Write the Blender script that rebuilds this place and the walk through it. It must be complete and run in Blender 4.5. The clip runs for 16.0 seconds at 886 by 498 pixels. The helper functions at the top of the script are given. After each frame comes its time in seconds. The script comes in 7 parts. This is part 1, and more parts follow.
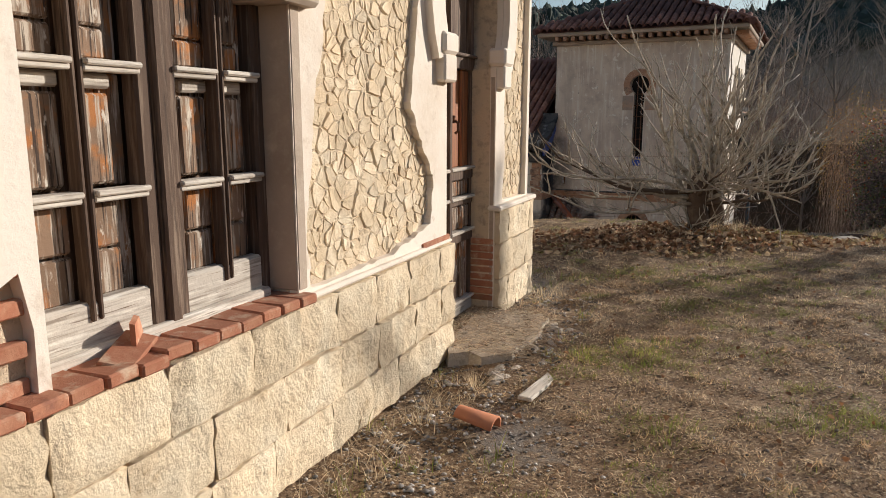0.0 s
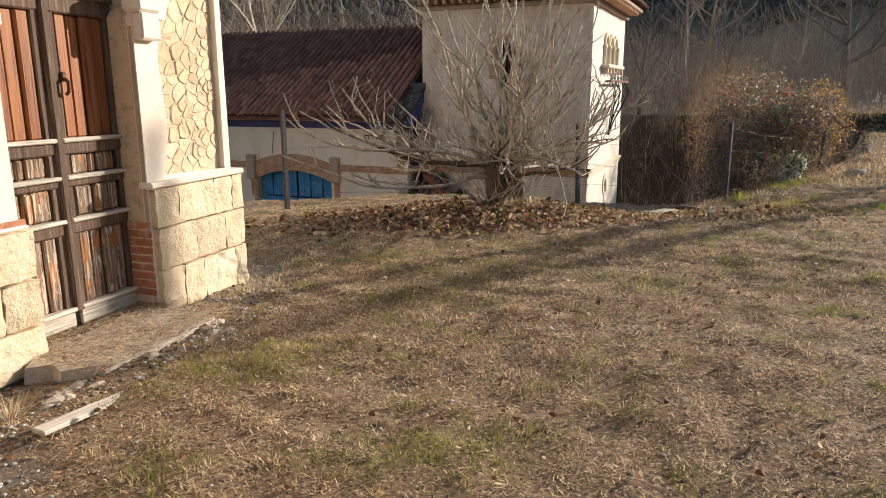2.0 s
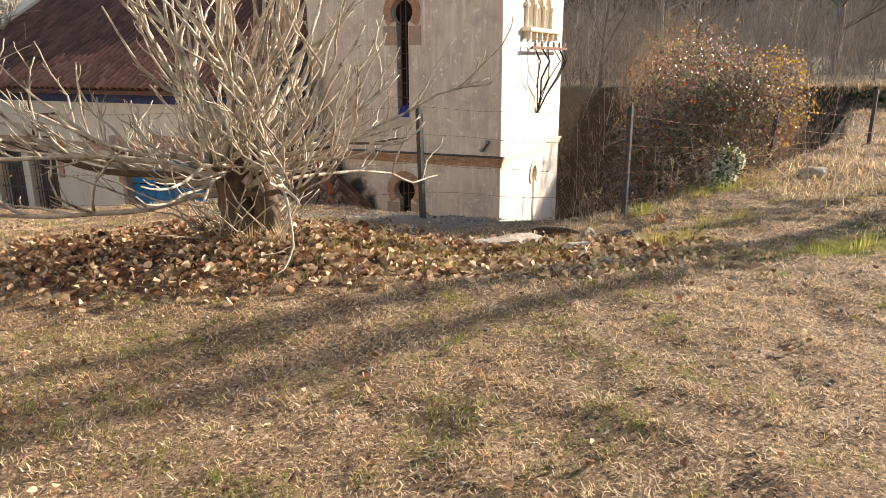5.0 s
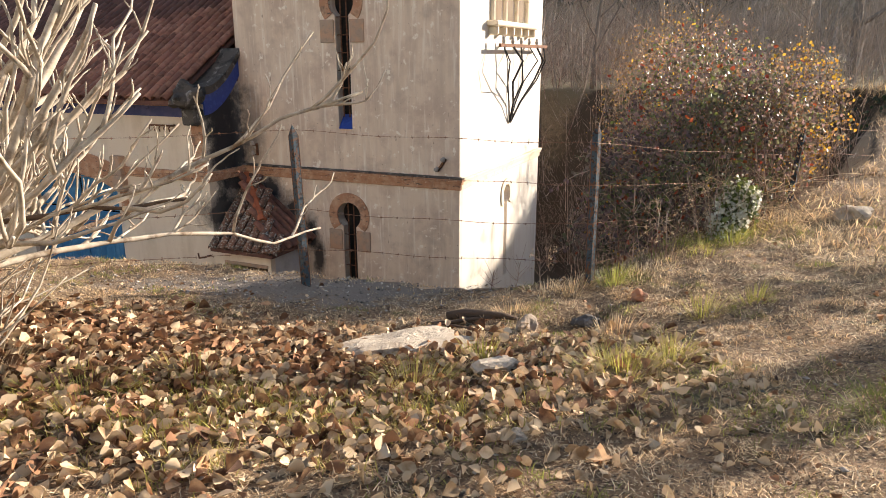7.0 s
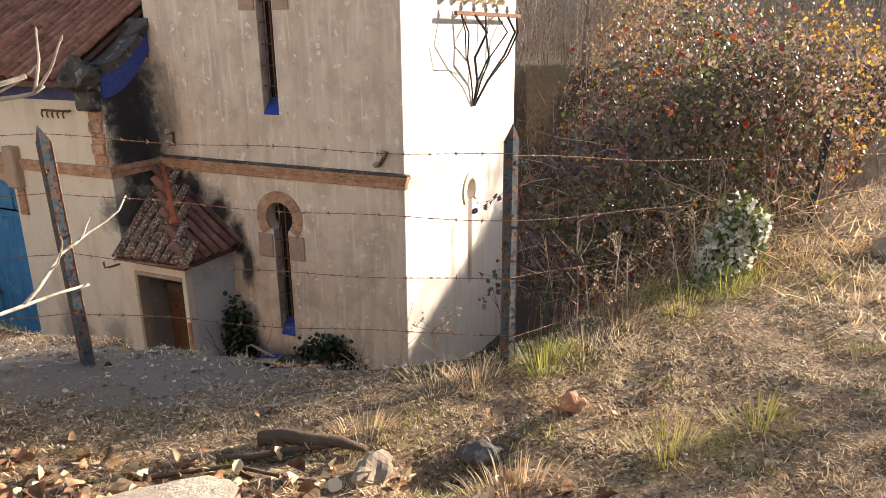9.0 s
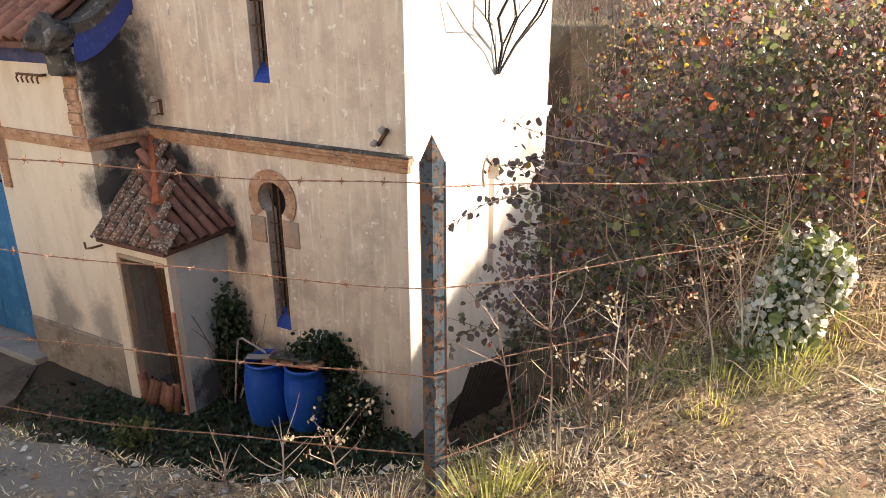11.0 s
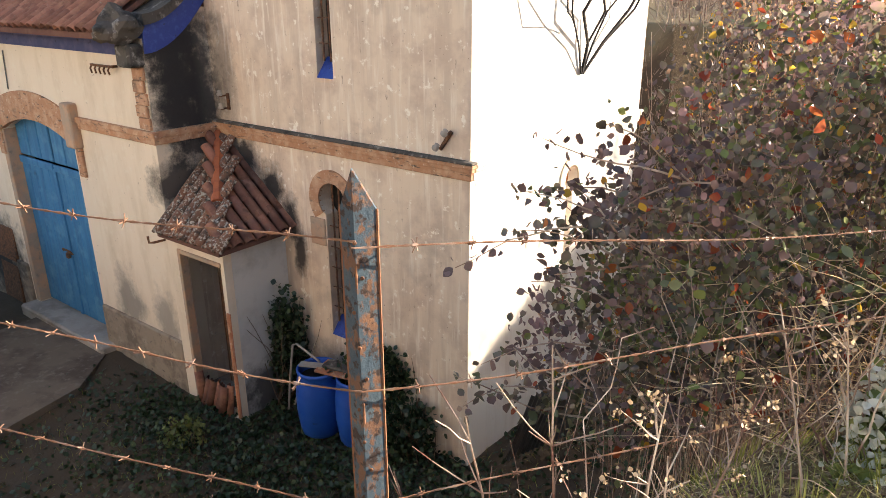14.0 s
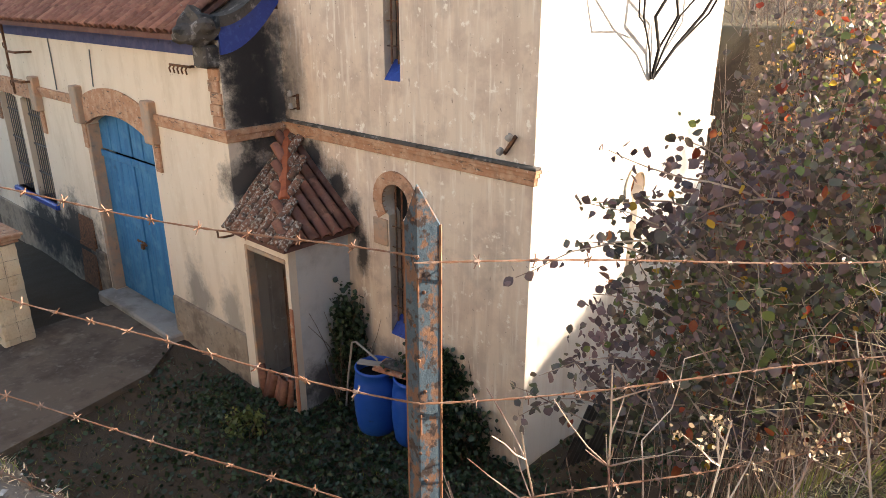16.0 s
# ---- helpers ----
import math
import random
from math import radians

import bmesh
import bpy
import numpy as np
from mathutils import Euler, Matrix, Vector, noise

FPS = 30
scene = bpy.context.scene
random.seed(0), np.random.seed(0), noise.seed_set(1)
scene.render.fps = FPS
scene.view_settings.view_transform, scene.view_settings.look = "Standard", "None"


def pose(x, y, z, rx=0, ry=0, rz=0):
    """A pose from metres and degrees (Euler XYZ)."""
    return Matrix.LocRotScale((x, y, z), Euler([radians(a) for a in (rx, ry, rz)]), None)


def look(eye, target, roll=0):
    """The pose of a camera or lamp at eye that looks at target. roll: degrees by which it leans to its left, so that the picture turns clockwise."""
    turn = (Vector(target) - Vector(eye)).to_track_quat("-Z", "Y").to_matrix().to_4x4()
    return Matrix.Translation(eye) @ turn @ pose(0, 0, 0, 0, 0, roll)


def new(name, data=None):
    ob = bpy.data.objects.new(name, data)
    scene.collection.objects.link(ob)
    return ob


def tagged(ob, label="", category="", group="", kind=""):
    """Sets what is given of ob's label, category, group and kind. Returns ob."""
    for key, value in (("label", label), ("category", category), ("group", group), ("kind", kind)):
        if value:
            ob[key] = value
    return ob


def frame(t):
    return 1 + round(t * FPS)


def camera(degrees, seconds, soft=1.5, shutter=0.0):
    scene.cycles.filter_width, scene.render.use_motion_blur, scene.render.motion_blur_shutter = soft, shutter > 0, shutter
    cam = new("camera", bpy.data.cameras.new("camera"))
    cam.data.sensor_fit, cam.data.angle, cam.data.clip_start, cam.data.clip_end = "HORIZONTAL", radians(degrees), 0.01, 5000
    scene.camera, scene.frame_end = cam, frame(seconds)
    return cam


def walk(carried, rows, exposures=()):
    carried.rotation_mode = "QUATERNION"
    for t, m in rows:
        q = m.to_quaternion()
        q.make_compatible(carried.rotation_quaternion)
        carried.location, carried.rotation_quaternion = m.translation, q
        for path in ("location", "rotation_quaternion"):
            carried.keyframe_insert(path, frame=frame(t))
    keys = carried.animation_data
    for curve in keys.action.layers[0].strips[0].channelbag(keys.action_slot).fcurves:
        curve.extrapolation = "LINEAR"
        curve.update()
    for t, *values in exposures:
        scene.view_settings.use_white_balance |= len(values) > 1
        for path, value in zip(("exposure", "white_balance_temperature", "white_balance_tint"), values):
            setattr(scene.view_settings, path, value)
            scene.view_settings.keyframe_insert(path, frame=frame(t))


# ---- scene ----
cam = camera(64.5, 16.0, soft=0.6)
METRES, EYE, TILT, LEAN, TURN = 13.5, 1.43, 0.0, 0.0, 0.0
ROWS = [
    (0.0, 0.0, 0.0, 0.0, 0.02, -10.67, -0.11),
    (0.5, 0.0372, 0.0118, -0.0017, -2.23, -10.66, -0.06),
    (1.0, 0.0798, 0.0277, -0.0065, -3.71, -10.62, 0.08),
    (1.5, 0.122, 0.0454, -0.0096, -4.21, -10.58, 0.12),
    (2.0, 0.16, 0.062, -0.0089, -4.19, -12.64, 0.21),
    (2.5, 0.2036, 0.0884, -0.0069, -4.16, -12.79, 0.22),
    (3.0, 0.2391, 0.1184, -0.0068, -4.53, -12.8, 0.14),
    (3.5, 0.2688, 0.1558, -0.0083, -4.44, -12.8, 0.16),
    (4.0, 0.2983, 0.1921, -0.0085, -4.33, -12.79, 0.1),
    (4.5, 0.3256, 0.2307, -0.0099, -3.95, -15.07, 0.16),
    (5.0, 0.3538, 0.2737, -0.0062, -3.74, -15.18, 0.16),
    (7.5, 0.4504, 0.4888, -0.0046, -3.3, -15.42, 0.27),
    (8.0, 0.4681, 0.5254, -0.0063, -3.26, -15.93, 0.29),
    (8.5, 0.4863, 0.561, -0.009, -3.15, -16.24, 0.34),
    (9.0, 0.5056, 0.5915, -0.0099, -2.84, -17.15, 0.38),
    (11.5, 0.5536, 0.7098, -0.0137, 2.51, -20.45, 0.26),
    (12.0, 0.5593, 0.7260, -0.0164, 3.92, -20.44, 0.33),
    (12.5, 0.5656, 0.7312, -0.0160, 8.43, -20.41, 0.12),
    (13.0, 0.5639, 0.7395, -0.0179, 9.56, -20.45, 0.0),
    (13.5, 0.5659, 0.7429, -0.0175, 9.74, -20.38, 0.03),
    (14.0, 0.5700, 0.7446, -0.0170, 9.87, -20.44, 0.08),
    (14.5, 0.5709, 0.7460, -0.0165, 10.08, -20.46, 0.07),
    (15.0, 0.5689, 0.7460, -0.0169, 11.75, -20.31, 0.09),
    (15.5, 0.5676, 0.7434, -0.0158, 14.47, -20.37, -0.03),
    (16.0, 0.5697, 0.7448, -0.0147, 15.14, -20.38, 0.03),
]
EXPOSURES = [(0.0, 0.05, 6100, 10), (1.5, 0.34, 6350, 10), (3.0, 0.85, 6650, 11), (5.0, 1.24, 6850, 12), (8.0, 1.30, 6750, 13), (9.0, 1.45, 6900, 13), (11.5, 2.05, 7050, 13), (16.0, 2.1, 7050, 13)]
walk(cam, [(t, pose(0, 0, EYE, TILT, LEAN, TURN) @ pose(METRES * x, METRES * y, METRES * z, 90 + pitch, roll, yaw)) for t, x, y, z, yaw, pitch, roll in ROWS], EXPOSURES)

# ---- daylight ----
SUN_TURN, SUN_RISE = 25.0, 16.5  # degrees from +x towards +y, degrees above the horizon
world = bpy.data.worlds.new("sky")
scene.world = world
world.use_nodes = True
wn = world.node_tree
sky = wn.nodes.new("ShaderNodeTexSky")
sky.sky_type = "NISHITA"
sky.sun_disc = False
sky.sun_elevation, sky.sun_rotation = radians(SUN_RISE), radians(90 - SUN_TURN)
sky.air_density, sky.dust_density, sky.ozone_density = 1.0, 1.2, 1.0
wn.links.new(sky.outputs[0], wn.nodes["Background"].inputs[0])
wn.nodes["Background"].inputs[1].default_value = 0.10
sun = new("sun", bpy.data.lights.new("sun", "SUN"))
sun.data.energy, sun.data.angle, sun.data.color = 5.0, radians(0.53), (1.0, 0.89, 0.76)
away = Vector((math.cos(radians(SUN_TURN)) * math.cos(radians(SUN_RISE)), math.sin(radians(SUN_TURN)) * math.cos(radians(SUN_RISE)), math.sin(radians(SUN_RISE))))
sun.matrix_world = look(away * 60, (0, 0, 0))


# ---- materials ----
def mat(name, base, layers=(), rough=0.85, metal=0.0, bump=0.3, grain=30.0, depth=0.01, coord="place", vary=0.0, island=False, spec=0.3, spots=(), through_light=0.0):
    """A procedural surface. layers: (colour, scale or (x, y, z), low, high) mixed in by noise; spots: (colour, centre,
    (rx, ry, rz), strength), stains and painted shade with ragged edges; vary: how far a piece's brightness strays from
    the next one's."""
    m = bpy.data.materials.new(name)
    m.use_nodes = True
    n, l = m.node_tree.nodes, m.node_tree.links
    bsdf = n["Principled BSDF"]
    if coord == "place":
        where = n.new("ShaderNodeNewGeometry").outputs["Position"]
    else:
        where = n.new("ShaderNodeTexCoord").outputs["Object"]

    def fuzz(scale, detail=6.0, roughness=0.62):
        t = n.new("ShaderNodeTexNoise")
        t.inputs["Detail"].default_value, t.inputs["Roughness"].default_value = detail, roughness
        if isinstance(scale, tuple):
            g = n.new("ShaderNodeMapping")
            g.inputs["Scale"].default_value = scale
            l.new(where, g.inputs["Vector"])
            l.new(g.outputs[0], t.inputs["Vector"])
            t.inputs["Scale"].default_value = 1.0
        else:
            l.new(where, t.inputs["Vector"])
            t.inputs["Scale"].default_value = scale
        return t.outputs["Fac"]

    def mixed(a, colour, factor):
        x = n.new("ShaderNodeMix")
        x.data_type = "RGBA"
        l.new(factor, x.inputs["Factor"])
        if isinstance(a, tuple):
            x.inputs["A"].default_value = (*a, 1)
        else:
            l.new(a, x.inputs["A"])
        x.inputs["B"].default_value = (*colour, 1)
        return x.outputs["Result"]

    def span(value, low, high, top=1.0):
        r = n.new("ShaderNodeMapRange")
        l.new(value, r.inputs["Value"])
        for key, number in (("From Min", low), ("From Max", high), ("To Min", 0.0), ("To Max", top)):
            r.inputs[key].default_value = number
        return r.outputs[0]

    def maths(kind, a, b):
        x = n.new("ShaderNodeMath")
        x.operation = kind
        for socket, value in zip(x.inputs, (a, b)):
            if isinstance(value, (int, float)):
                socket.default_value = value
            else:
                l.new(value, socket)
        return x.outputs[0]

    colour = base
    for tint, scale, low, high, *key in layers:
        factor = span(fuzz(scale), low, high)
        if key:
            at = n.new("ShaderNodeAttribute")
            at.attribute_name = key[0]
            ragged = maths("ADD", at.outputs["Fac"], maths("MULTIPLY", maths("SUBTRACT", fuzz(scale), 0.5), 1.4))
            factor = maths("MULTIPLY", span(ragged, low, high), span(at.outputs["Fac"], 0.0, 0.15))
        colour = mixed(colour, tint, factor)
    for tint, centre, radii, strength in spots:
        g = n.new("ShaderNodeVectorMath")
        g.operation = "SUBTRACT"
        l.new(where, g.inputs[0])
        g.inputs[1].default_value = centre
        d = n.new("ShaderNodeVectorMath")
        d.operation = "DIVIDE"
        l.new(g.outputs[0], d.inputs[0])
        d.inputs[1].default_value = radii
        e = n.new("ShaderNodeVectorMath")
        e.operation = "LENGTH"
        l.new(d.outputs[0], e.inputs[0])
        ragged = maths("ADD", e.outputs["Value"], maths("MULTIPLY", maths("SUBTRACT", fuzz(3.5, 9.0, 0.72), 0.5), 1.6))
        colour = mixed(colour, tint, span(ragged, 1.0, 0.45, strength))
    if vary:
        chance = n.new("ShaderNodeNewGeometry").outputs["Random Per Island"] if island else n.new("ShaderNodeObjectInfo").outputs["Random"]
        h = n.new("ShaderNodeHueSaturation")
        v = maths("ADD", maths("MULTIPLY", chance, 2 * vary), 1 - vary)
        l.new(v, h.inputs["Value"])
        if isinstance(colour, tuple):
            h.inputs["Color"].default_value = (*colour, 1)
        else:
            l.new(colour, h.inputs["Color"])
        colour = h.outputs[0]
    if isinstance(colour, tuple):
        bsdf.inputs["Base Color"].default_value = (*colour, 1)
    else:
        l.new(colour, bsdf.inputs["Base Color"])
    bsdf.inputs["Roughness"].default_value = rough
    bsdf.inputs["Metallic"].default_value = metal
    bsdf.inputs["Specular IOR Level"].default_value = spec
    if bump:
        b = n.new("ShaderNodeBump")
        b.inputs["Strength"].default_value, b.inputs["Distance"].default_value = bump, depth
        l.new(fuzz(grain, 8.0, 0.65), b.inputs["Height"])
        l.new(b.outputs[0], bsdf.inputs["Normal"])
    if through_light:
        glow = n.new("ShaderNodeBsdfTranslucent")
        both = n.new("ShaderNodeMixShader")
        both.inputs[0].default_value = through_light
        if isinstance(colour, tuple):
            glow.inputs["Color"].default_value = (*colour, 1)
        else:
            l.new(colour, glow.inputs["Color"])
        l.new(bsdf.outputs[0], both.inputs[1])
        l.new(glow.outputs[0], both.inputs[2])
        l.new(both.outputs[0], n["Material Output"].inputs["Surface"])
    return m


HOUSE = pose(0.09, 4.98, 0, 0, 0, 67)       # x along the old house's front, y into it
TOWER = pose(6.75, 17.09, 0, 0, 0, -27.2)   # x along the tower's front, y into it; its near corner is the origin


def at_tower(x, y, z):
    return tuple(TOWER @ Vector((x, y, z)))


def at_house(x, y, z):
    return tuple(HOUSE @ Vector((x, y, z)))


MOULD_SHADE_BLACK, GREY_MOULD = (0.035, 0.034, 0.036), (0.16, 0.15, 0.14)
PLASTER_HOUSE = mat("warm_white_plaster", (0.83, 0.74, 0.63), [((0.70, 0.59, 0.47), 1.6, 0.45, 0.75), ((0.52, 0.40, 0.29), 7.0, 0.60, 0.80), ((0.80, 0.72, 0.62), 18.0, 0.5, 0.8)], rough=0.92, bump=0.35, grain=22, depth=0.012)
# Plaster with the jambs' shade put into its brown; the tower cornice shares it.
PLASTER_JAMB = mat("darkened_jamb_plaster", (0.46, 0.37, 0.29), [((0.36, 0.28, 0.21), 3.0, 0.45, 0.7), ((0.55, 0.46, 0.36), 12.0, 0.5, 0.75)], rough=0.92, bump=0.3, grain=30)
STAINS_AND_SHADE = [
    (MOULD_SHADE_BLACK, at_tower(-4.2, -0.45, 0.15), (0.55, 0.55, 0.75), 0.95),
    (MOULD_SHADE_BLACK, at_tower(-4.2, -0.3, -0.75), (0.35, 0.6, 0.4), 0.9),
    (MOULD_SHADE_BLACK, at_tower(-3.68, 0.0, -0.92), (0.34, 0.2, 0.36), 0.97),
    (MOULD_SHADE_BLACK, at_tower(-3.20, 0.0, -1.26), (0.32, 0.2, 0.38), 0.97),
    (MOULD_SHADE_BLACK, at_tower(-2.86, 0.0, -1.68), (0.24, 0.2, 0.40), 0.97),
    (MOULD_SHADE_BLACK, at_tower(-2.72, 0.0, -2.12), (0.15, 0.2, 0.36), 0.92),
    (MOULD_SHADE_BLACK, at_tower(-4.2, -0.6, 0.45), (0.5, 0.5, 0.6), 0.9),
    (MOULD_SHADE_BLACK, at_tower(-4.2, -0.2, -0.2), (0.28, 0.4, 0.6), 0.9),
    (GREY_MOULD, at_tower(-5.6, -1.0, -3.3), (0.5, 0.4, 0.7), 0.7),
    (GREY_MOULD, at_tower(-4.6, -1.0, -3.3), (0.35, 0.4, 0.6), 0.6),
    (GREY_MOULD, at_tower(-2.0, 0.0, -3.7), (1.6, 0.5, 0.5), 0.6),
    (MOULD_SHADE_BLACK, at_tower(-4.24, -0.5, 0.65), (0.5, 0.65, 0.6), 0.95),
    (MOULD_SHADE_BLACK, at_tower(-4.24, -0.55, -0.35), (0.4, 0.55, 0.45), 0.95),
    (GREY_MOULD, at_tower(-4.0, 0.0, 0.1), (0.45, 0.2, 1.1), 0.6),
    (MOULD_SHADE_BLACK, at_tower(-4.35, -0.6, -1.25), (0.45, 0.8, 0.42), 0.9),
    (MOULD_SHADE_BLACK, at_tower(-4.24, -0.5, -0.1), (0.4, 0.55, 1.0), 0.75),
    # Dark passage at the wing's left: its shade painted black over the staining.
    (MOULD_SHADE_BLACK, at_tower(-10.2, -1.0, -3.4), (1.5, 1.1, 1.0), 0.97),
    (MOULD_SHADE_BLACK, at_tower(-11.8, -1.0, -3.6), (1.9, 1.3, 0.9), 0.97),
]
PLASTER_TOWER = mat("streaked_tower_render", (0.74, 0.61, 0.48), [((0.60, 0.47, 0.37), 2.6, 0.46, 0.64), ((0.58, 0.46, 0.36), (5.0, 5.0, 0.45), 0.50, 0.72), ((0.84, 0.76, 0.65), (13.0, 13.0, 1.0), 0.53, 0.70), ((0.48, 0.40, 0.32), 1.3, 0.58, 0.8), ((0.26, 0.20, 0.16), 26.0, 0.67, 0.71), ((0.86, 0.79, 0.69), 8.0, 0.60, 0.66), ((0.40, 0.31, 0.24), (16.0, 16.0, 5.0), 0.66, 0.72)], rough=0.93, bump=0.3, grain=35, depth=0.008, spots=STAINS_AND_SHADE)
# The tower's render again, lighter: sunlight on this side is put into the colour.
PLASTER_SUN_TINT = mat("sun_tinted_side_render", (0.78, 0.73, 0.65), [((0.66, 0.58, 0.48), (5.0, 5.0, 0.6), 0.5, 0.75), ((0.60, 0.50, 0.38), 2.0, 0.62, 0.8)], rough=0.93, bump=0.25, grain=35, depth=0.006)
PLASTER_WING = mat("cream_wing_render", (0.76, 0.65, 0.52), [((0.64, 0.53, 0.40), (3.0, 3.0, 0.8), 0.48, 0.74), ((0.34, 0.26, 0.19), 15.0, 0.67, 0.71), ((0.78, 0.70, 0.58), 9.0, 0.55, 0.8)], rough=0.93, bump=0.3, grain=35, depth=0.008, spots=STAINS_AND_SHADE)
PLASTER_GREY = mat("grey_porch_render", (0.60, 0.59, 0.57), [((0.44, 0.43, 0.41), 2.5, 0.48, 0.7), ((0.62, 0.60, 0.56), 11.0, 0.55, 0.8)], rough=0.93, bump=0.3, grain=30, spots=[(MOULD_SHADE_BLACK, at_tower(-3.05, -0.4, -4.0), (0.5, 0.9, 0.55), 0.85)])
STONE = mat("buff_rubble_stone", (0.68, 0.54, 0.36), [((0.78, 0.67, 0.50), 6.0, 0.45, 0.7), ((0.42, 0.31, 0.20), 14.0, 0.58, 0.75), ((0.50, 0.35, 0.20), 3.0, 0.6, 0.75)], rough=0.92, bump=0.6, grain=24, depth=0.02, vary=0.15)
MORTAR = mat("crumbling_mortar", (0.66, 0.53, 0.37), [((0.44, 0.34, 0.25), 16.0, 0.5, 0.7), ((0.60, 0.50, 0.38), 5.0, 0.55, 0.75)], rough=0.95, bump=0.8, grain=40, depth=0.02)
ASHLAR = mat("pale_sandstone_block", (0.74, 0.60, 0.41), [((0.76, 0.66, 0.49), 3.0, 0.45, 0.7), ((0.52, 0.37, 0.21), 5.0, 0.58, 0.75), ((0.40, 0.30, 0.20), 22.0, 0.66, 0.75)], rough=0.92, bump=0.9, grain=13, depth=0.035, vary=0.14)
BRICK = mat("worn_red_brick", (0.38, 0.155, 0.088), [((0.48, 0.25, 0.15), 9.0, 0.45, 0.7), ((0.55, 0.40, 0.28), 10.0, 0.54, 0.70), ((0.22, 0.10, 0.07), 6.0, 0.62, 0.75)], rough=0.9, bump=0.5, grain=60, depth=0.006, vary=0.18)
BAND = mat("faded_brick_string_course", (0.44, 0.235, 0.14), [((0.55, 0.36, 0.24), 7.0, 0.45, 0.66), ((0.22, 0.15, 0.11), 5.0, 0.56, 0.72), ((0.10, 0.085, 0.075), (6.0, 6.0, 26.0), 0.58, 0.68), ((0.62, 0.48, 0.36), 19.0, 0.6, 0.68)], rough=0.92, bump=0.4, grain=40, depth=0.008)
# String course brick lightened, with the sunlight put into its colour.
BAND_SUN_TINT = mat("sun_tinted_string_course", (0.74, 0.65, 0.51), [((0.62, 0.50, 0.35), 7.0, 0.52, 0.75)], rough=0.92, bump=0.4, grain=40)
TRIM = mat("stone_window_surround", (0.40, 0.31, 0.24), [((0.52, 0.33, 0.22), 4.0, 0.45, 0.6), ((0.28, 0.23, 0.19), 12.0, 0.55, 0.75)], rough=0.92, bump=0.35, grain=40)
BLUE_TILE = mat("glazed_blue_tile", (0.020, 0.055, 0.30), [((0.04, 0.10, 0.42), 14.0, 0.5, 0.7), ((0.02, 0.03, 0.09), 20.0, 0.62, 0.7)], rough=0.35, bump=0.2, grain=25, spec=0.5)
BLUE_STRIPE = mat("faded_blue_paint_band", (0.055, 0.065, 0.16), [((0.10, 0.10, 0.20), 5.0, 0.45, 0.7), ((0.03, 0.03, 0.06), 12.0, 0.6, 0.75)], rough=0.8, bump=0.2)
BLUE_DOOR = mat("weathered_blue_paint", (0.045, 0.20, 0.40), [((0.03, 0.14, 0.30), (9.0, 9.0, 0.7), 0.45, 0.7), ((0.10, 0.28, 0.46), 4.0, 0.5, 0.75), ((0.03, 0.09, 0.17), 2.2, 0.62, 0.75)], rough=0.6, bump=0.25, grain=40, depth=0.004)
TERRACOTTA = mat("old_roof_tile", (0.25, 0.115, 0.085), [((0.34, 0.18, 0.125), 5.0, 0.45, 0.7), ((0.15, 0.075, 0.055), 8.0, 0.5, 0.7), ((0.22, 0.20, 0.17), 22.0, 0.64, 0.72)], rough=0.9, bump=0.4, grain=45, depth=0.006, vary=0.28)
TERRACOTTA_REST = mat("far_roof_tile", (0.135, 0.066, 0.055), [((0.18, 0.095, 0.072), 5.0, 0.45, 0.7), ((0.12, 0.065, 0.05), 6.0, 0.5, 0.7)], rough=0.9, bump=0.4, grain=45, depth=0.006, vary=0.3, island=True)
LICHEN_TILE = mat("lichened_roof_tile", (0.19, 0.10, 0.07), [((0.11, 0.075, 0.06), 8.0, 0.45, 0.6), ((0.40, 0.38, 0.34), 26.0, 0.52, 0.6), ((0.05, 0.05, 0.05), 16.0, 0.56, 0.64)], rough=0.95, bump=0.6, grain=50, depth=0.008, vary=0.2)
RIDGE_TILE = mat("red_ridge_tile", (0.40, 0.12, 0.055), [((0.28, 0.09, 0.05), 9.0, 0.5, 0.7)], rough=0.8, bump=0.3, grain=50, vary=0.1)
NEW_TILE = mat("clean_orange_tile", (0.55, 0.22, 0.11), [((0.48, 0.20, 0.12), 9.0, 0.45, 0.7)], rough=0.85, bump=0.25, grain=60, depth=0.004)
LICHEN_STONE = mat("black_lichened_stone", (0.10, 0.09, 0.08), [((0.30, 0.28, 0.26), 9.0, 0.55, 0.66), ((0.035, 0.033, 0.033), 5.0, 0.5, 0.65)], rough=0.95, bump=0.6, grain=30)
WOOD_GREY = mat("silvered_window_wood", (0.24, 0.155, 0.10), [((0.42, 0.17, 0.055), 5.0, 0.50, 0.60), ((0.52, 0.44, 0.35), (50.0, 50.0, 3.5), 0.50, 0.60), ((0.06, 0.04, 0.03), (70.0, 70.0, 3.0), 0.54, 0.62), ((0.64, 0.57, 0.47), (26.0, 26.0, 9.0), 0.60, 0.66)], rough=0.85, bump=0.5, grain=50, depth=0.006, coord="local", vary=0.15)
WOOD_DARK = mat("dark_weathered_wood", (0.11, 0.07, 0.048), [((0.26, 0.19, 0.135), (50.0, 50.0, 2.5), 0.50, 0.68), ((0.03, 0.022, 0.018), (40.0, 40.0, 2.0), 0.55, 0.68)], rough=0.8, bump=0.5, grain=50, depth=0.005, coord="local", vary=0.12)
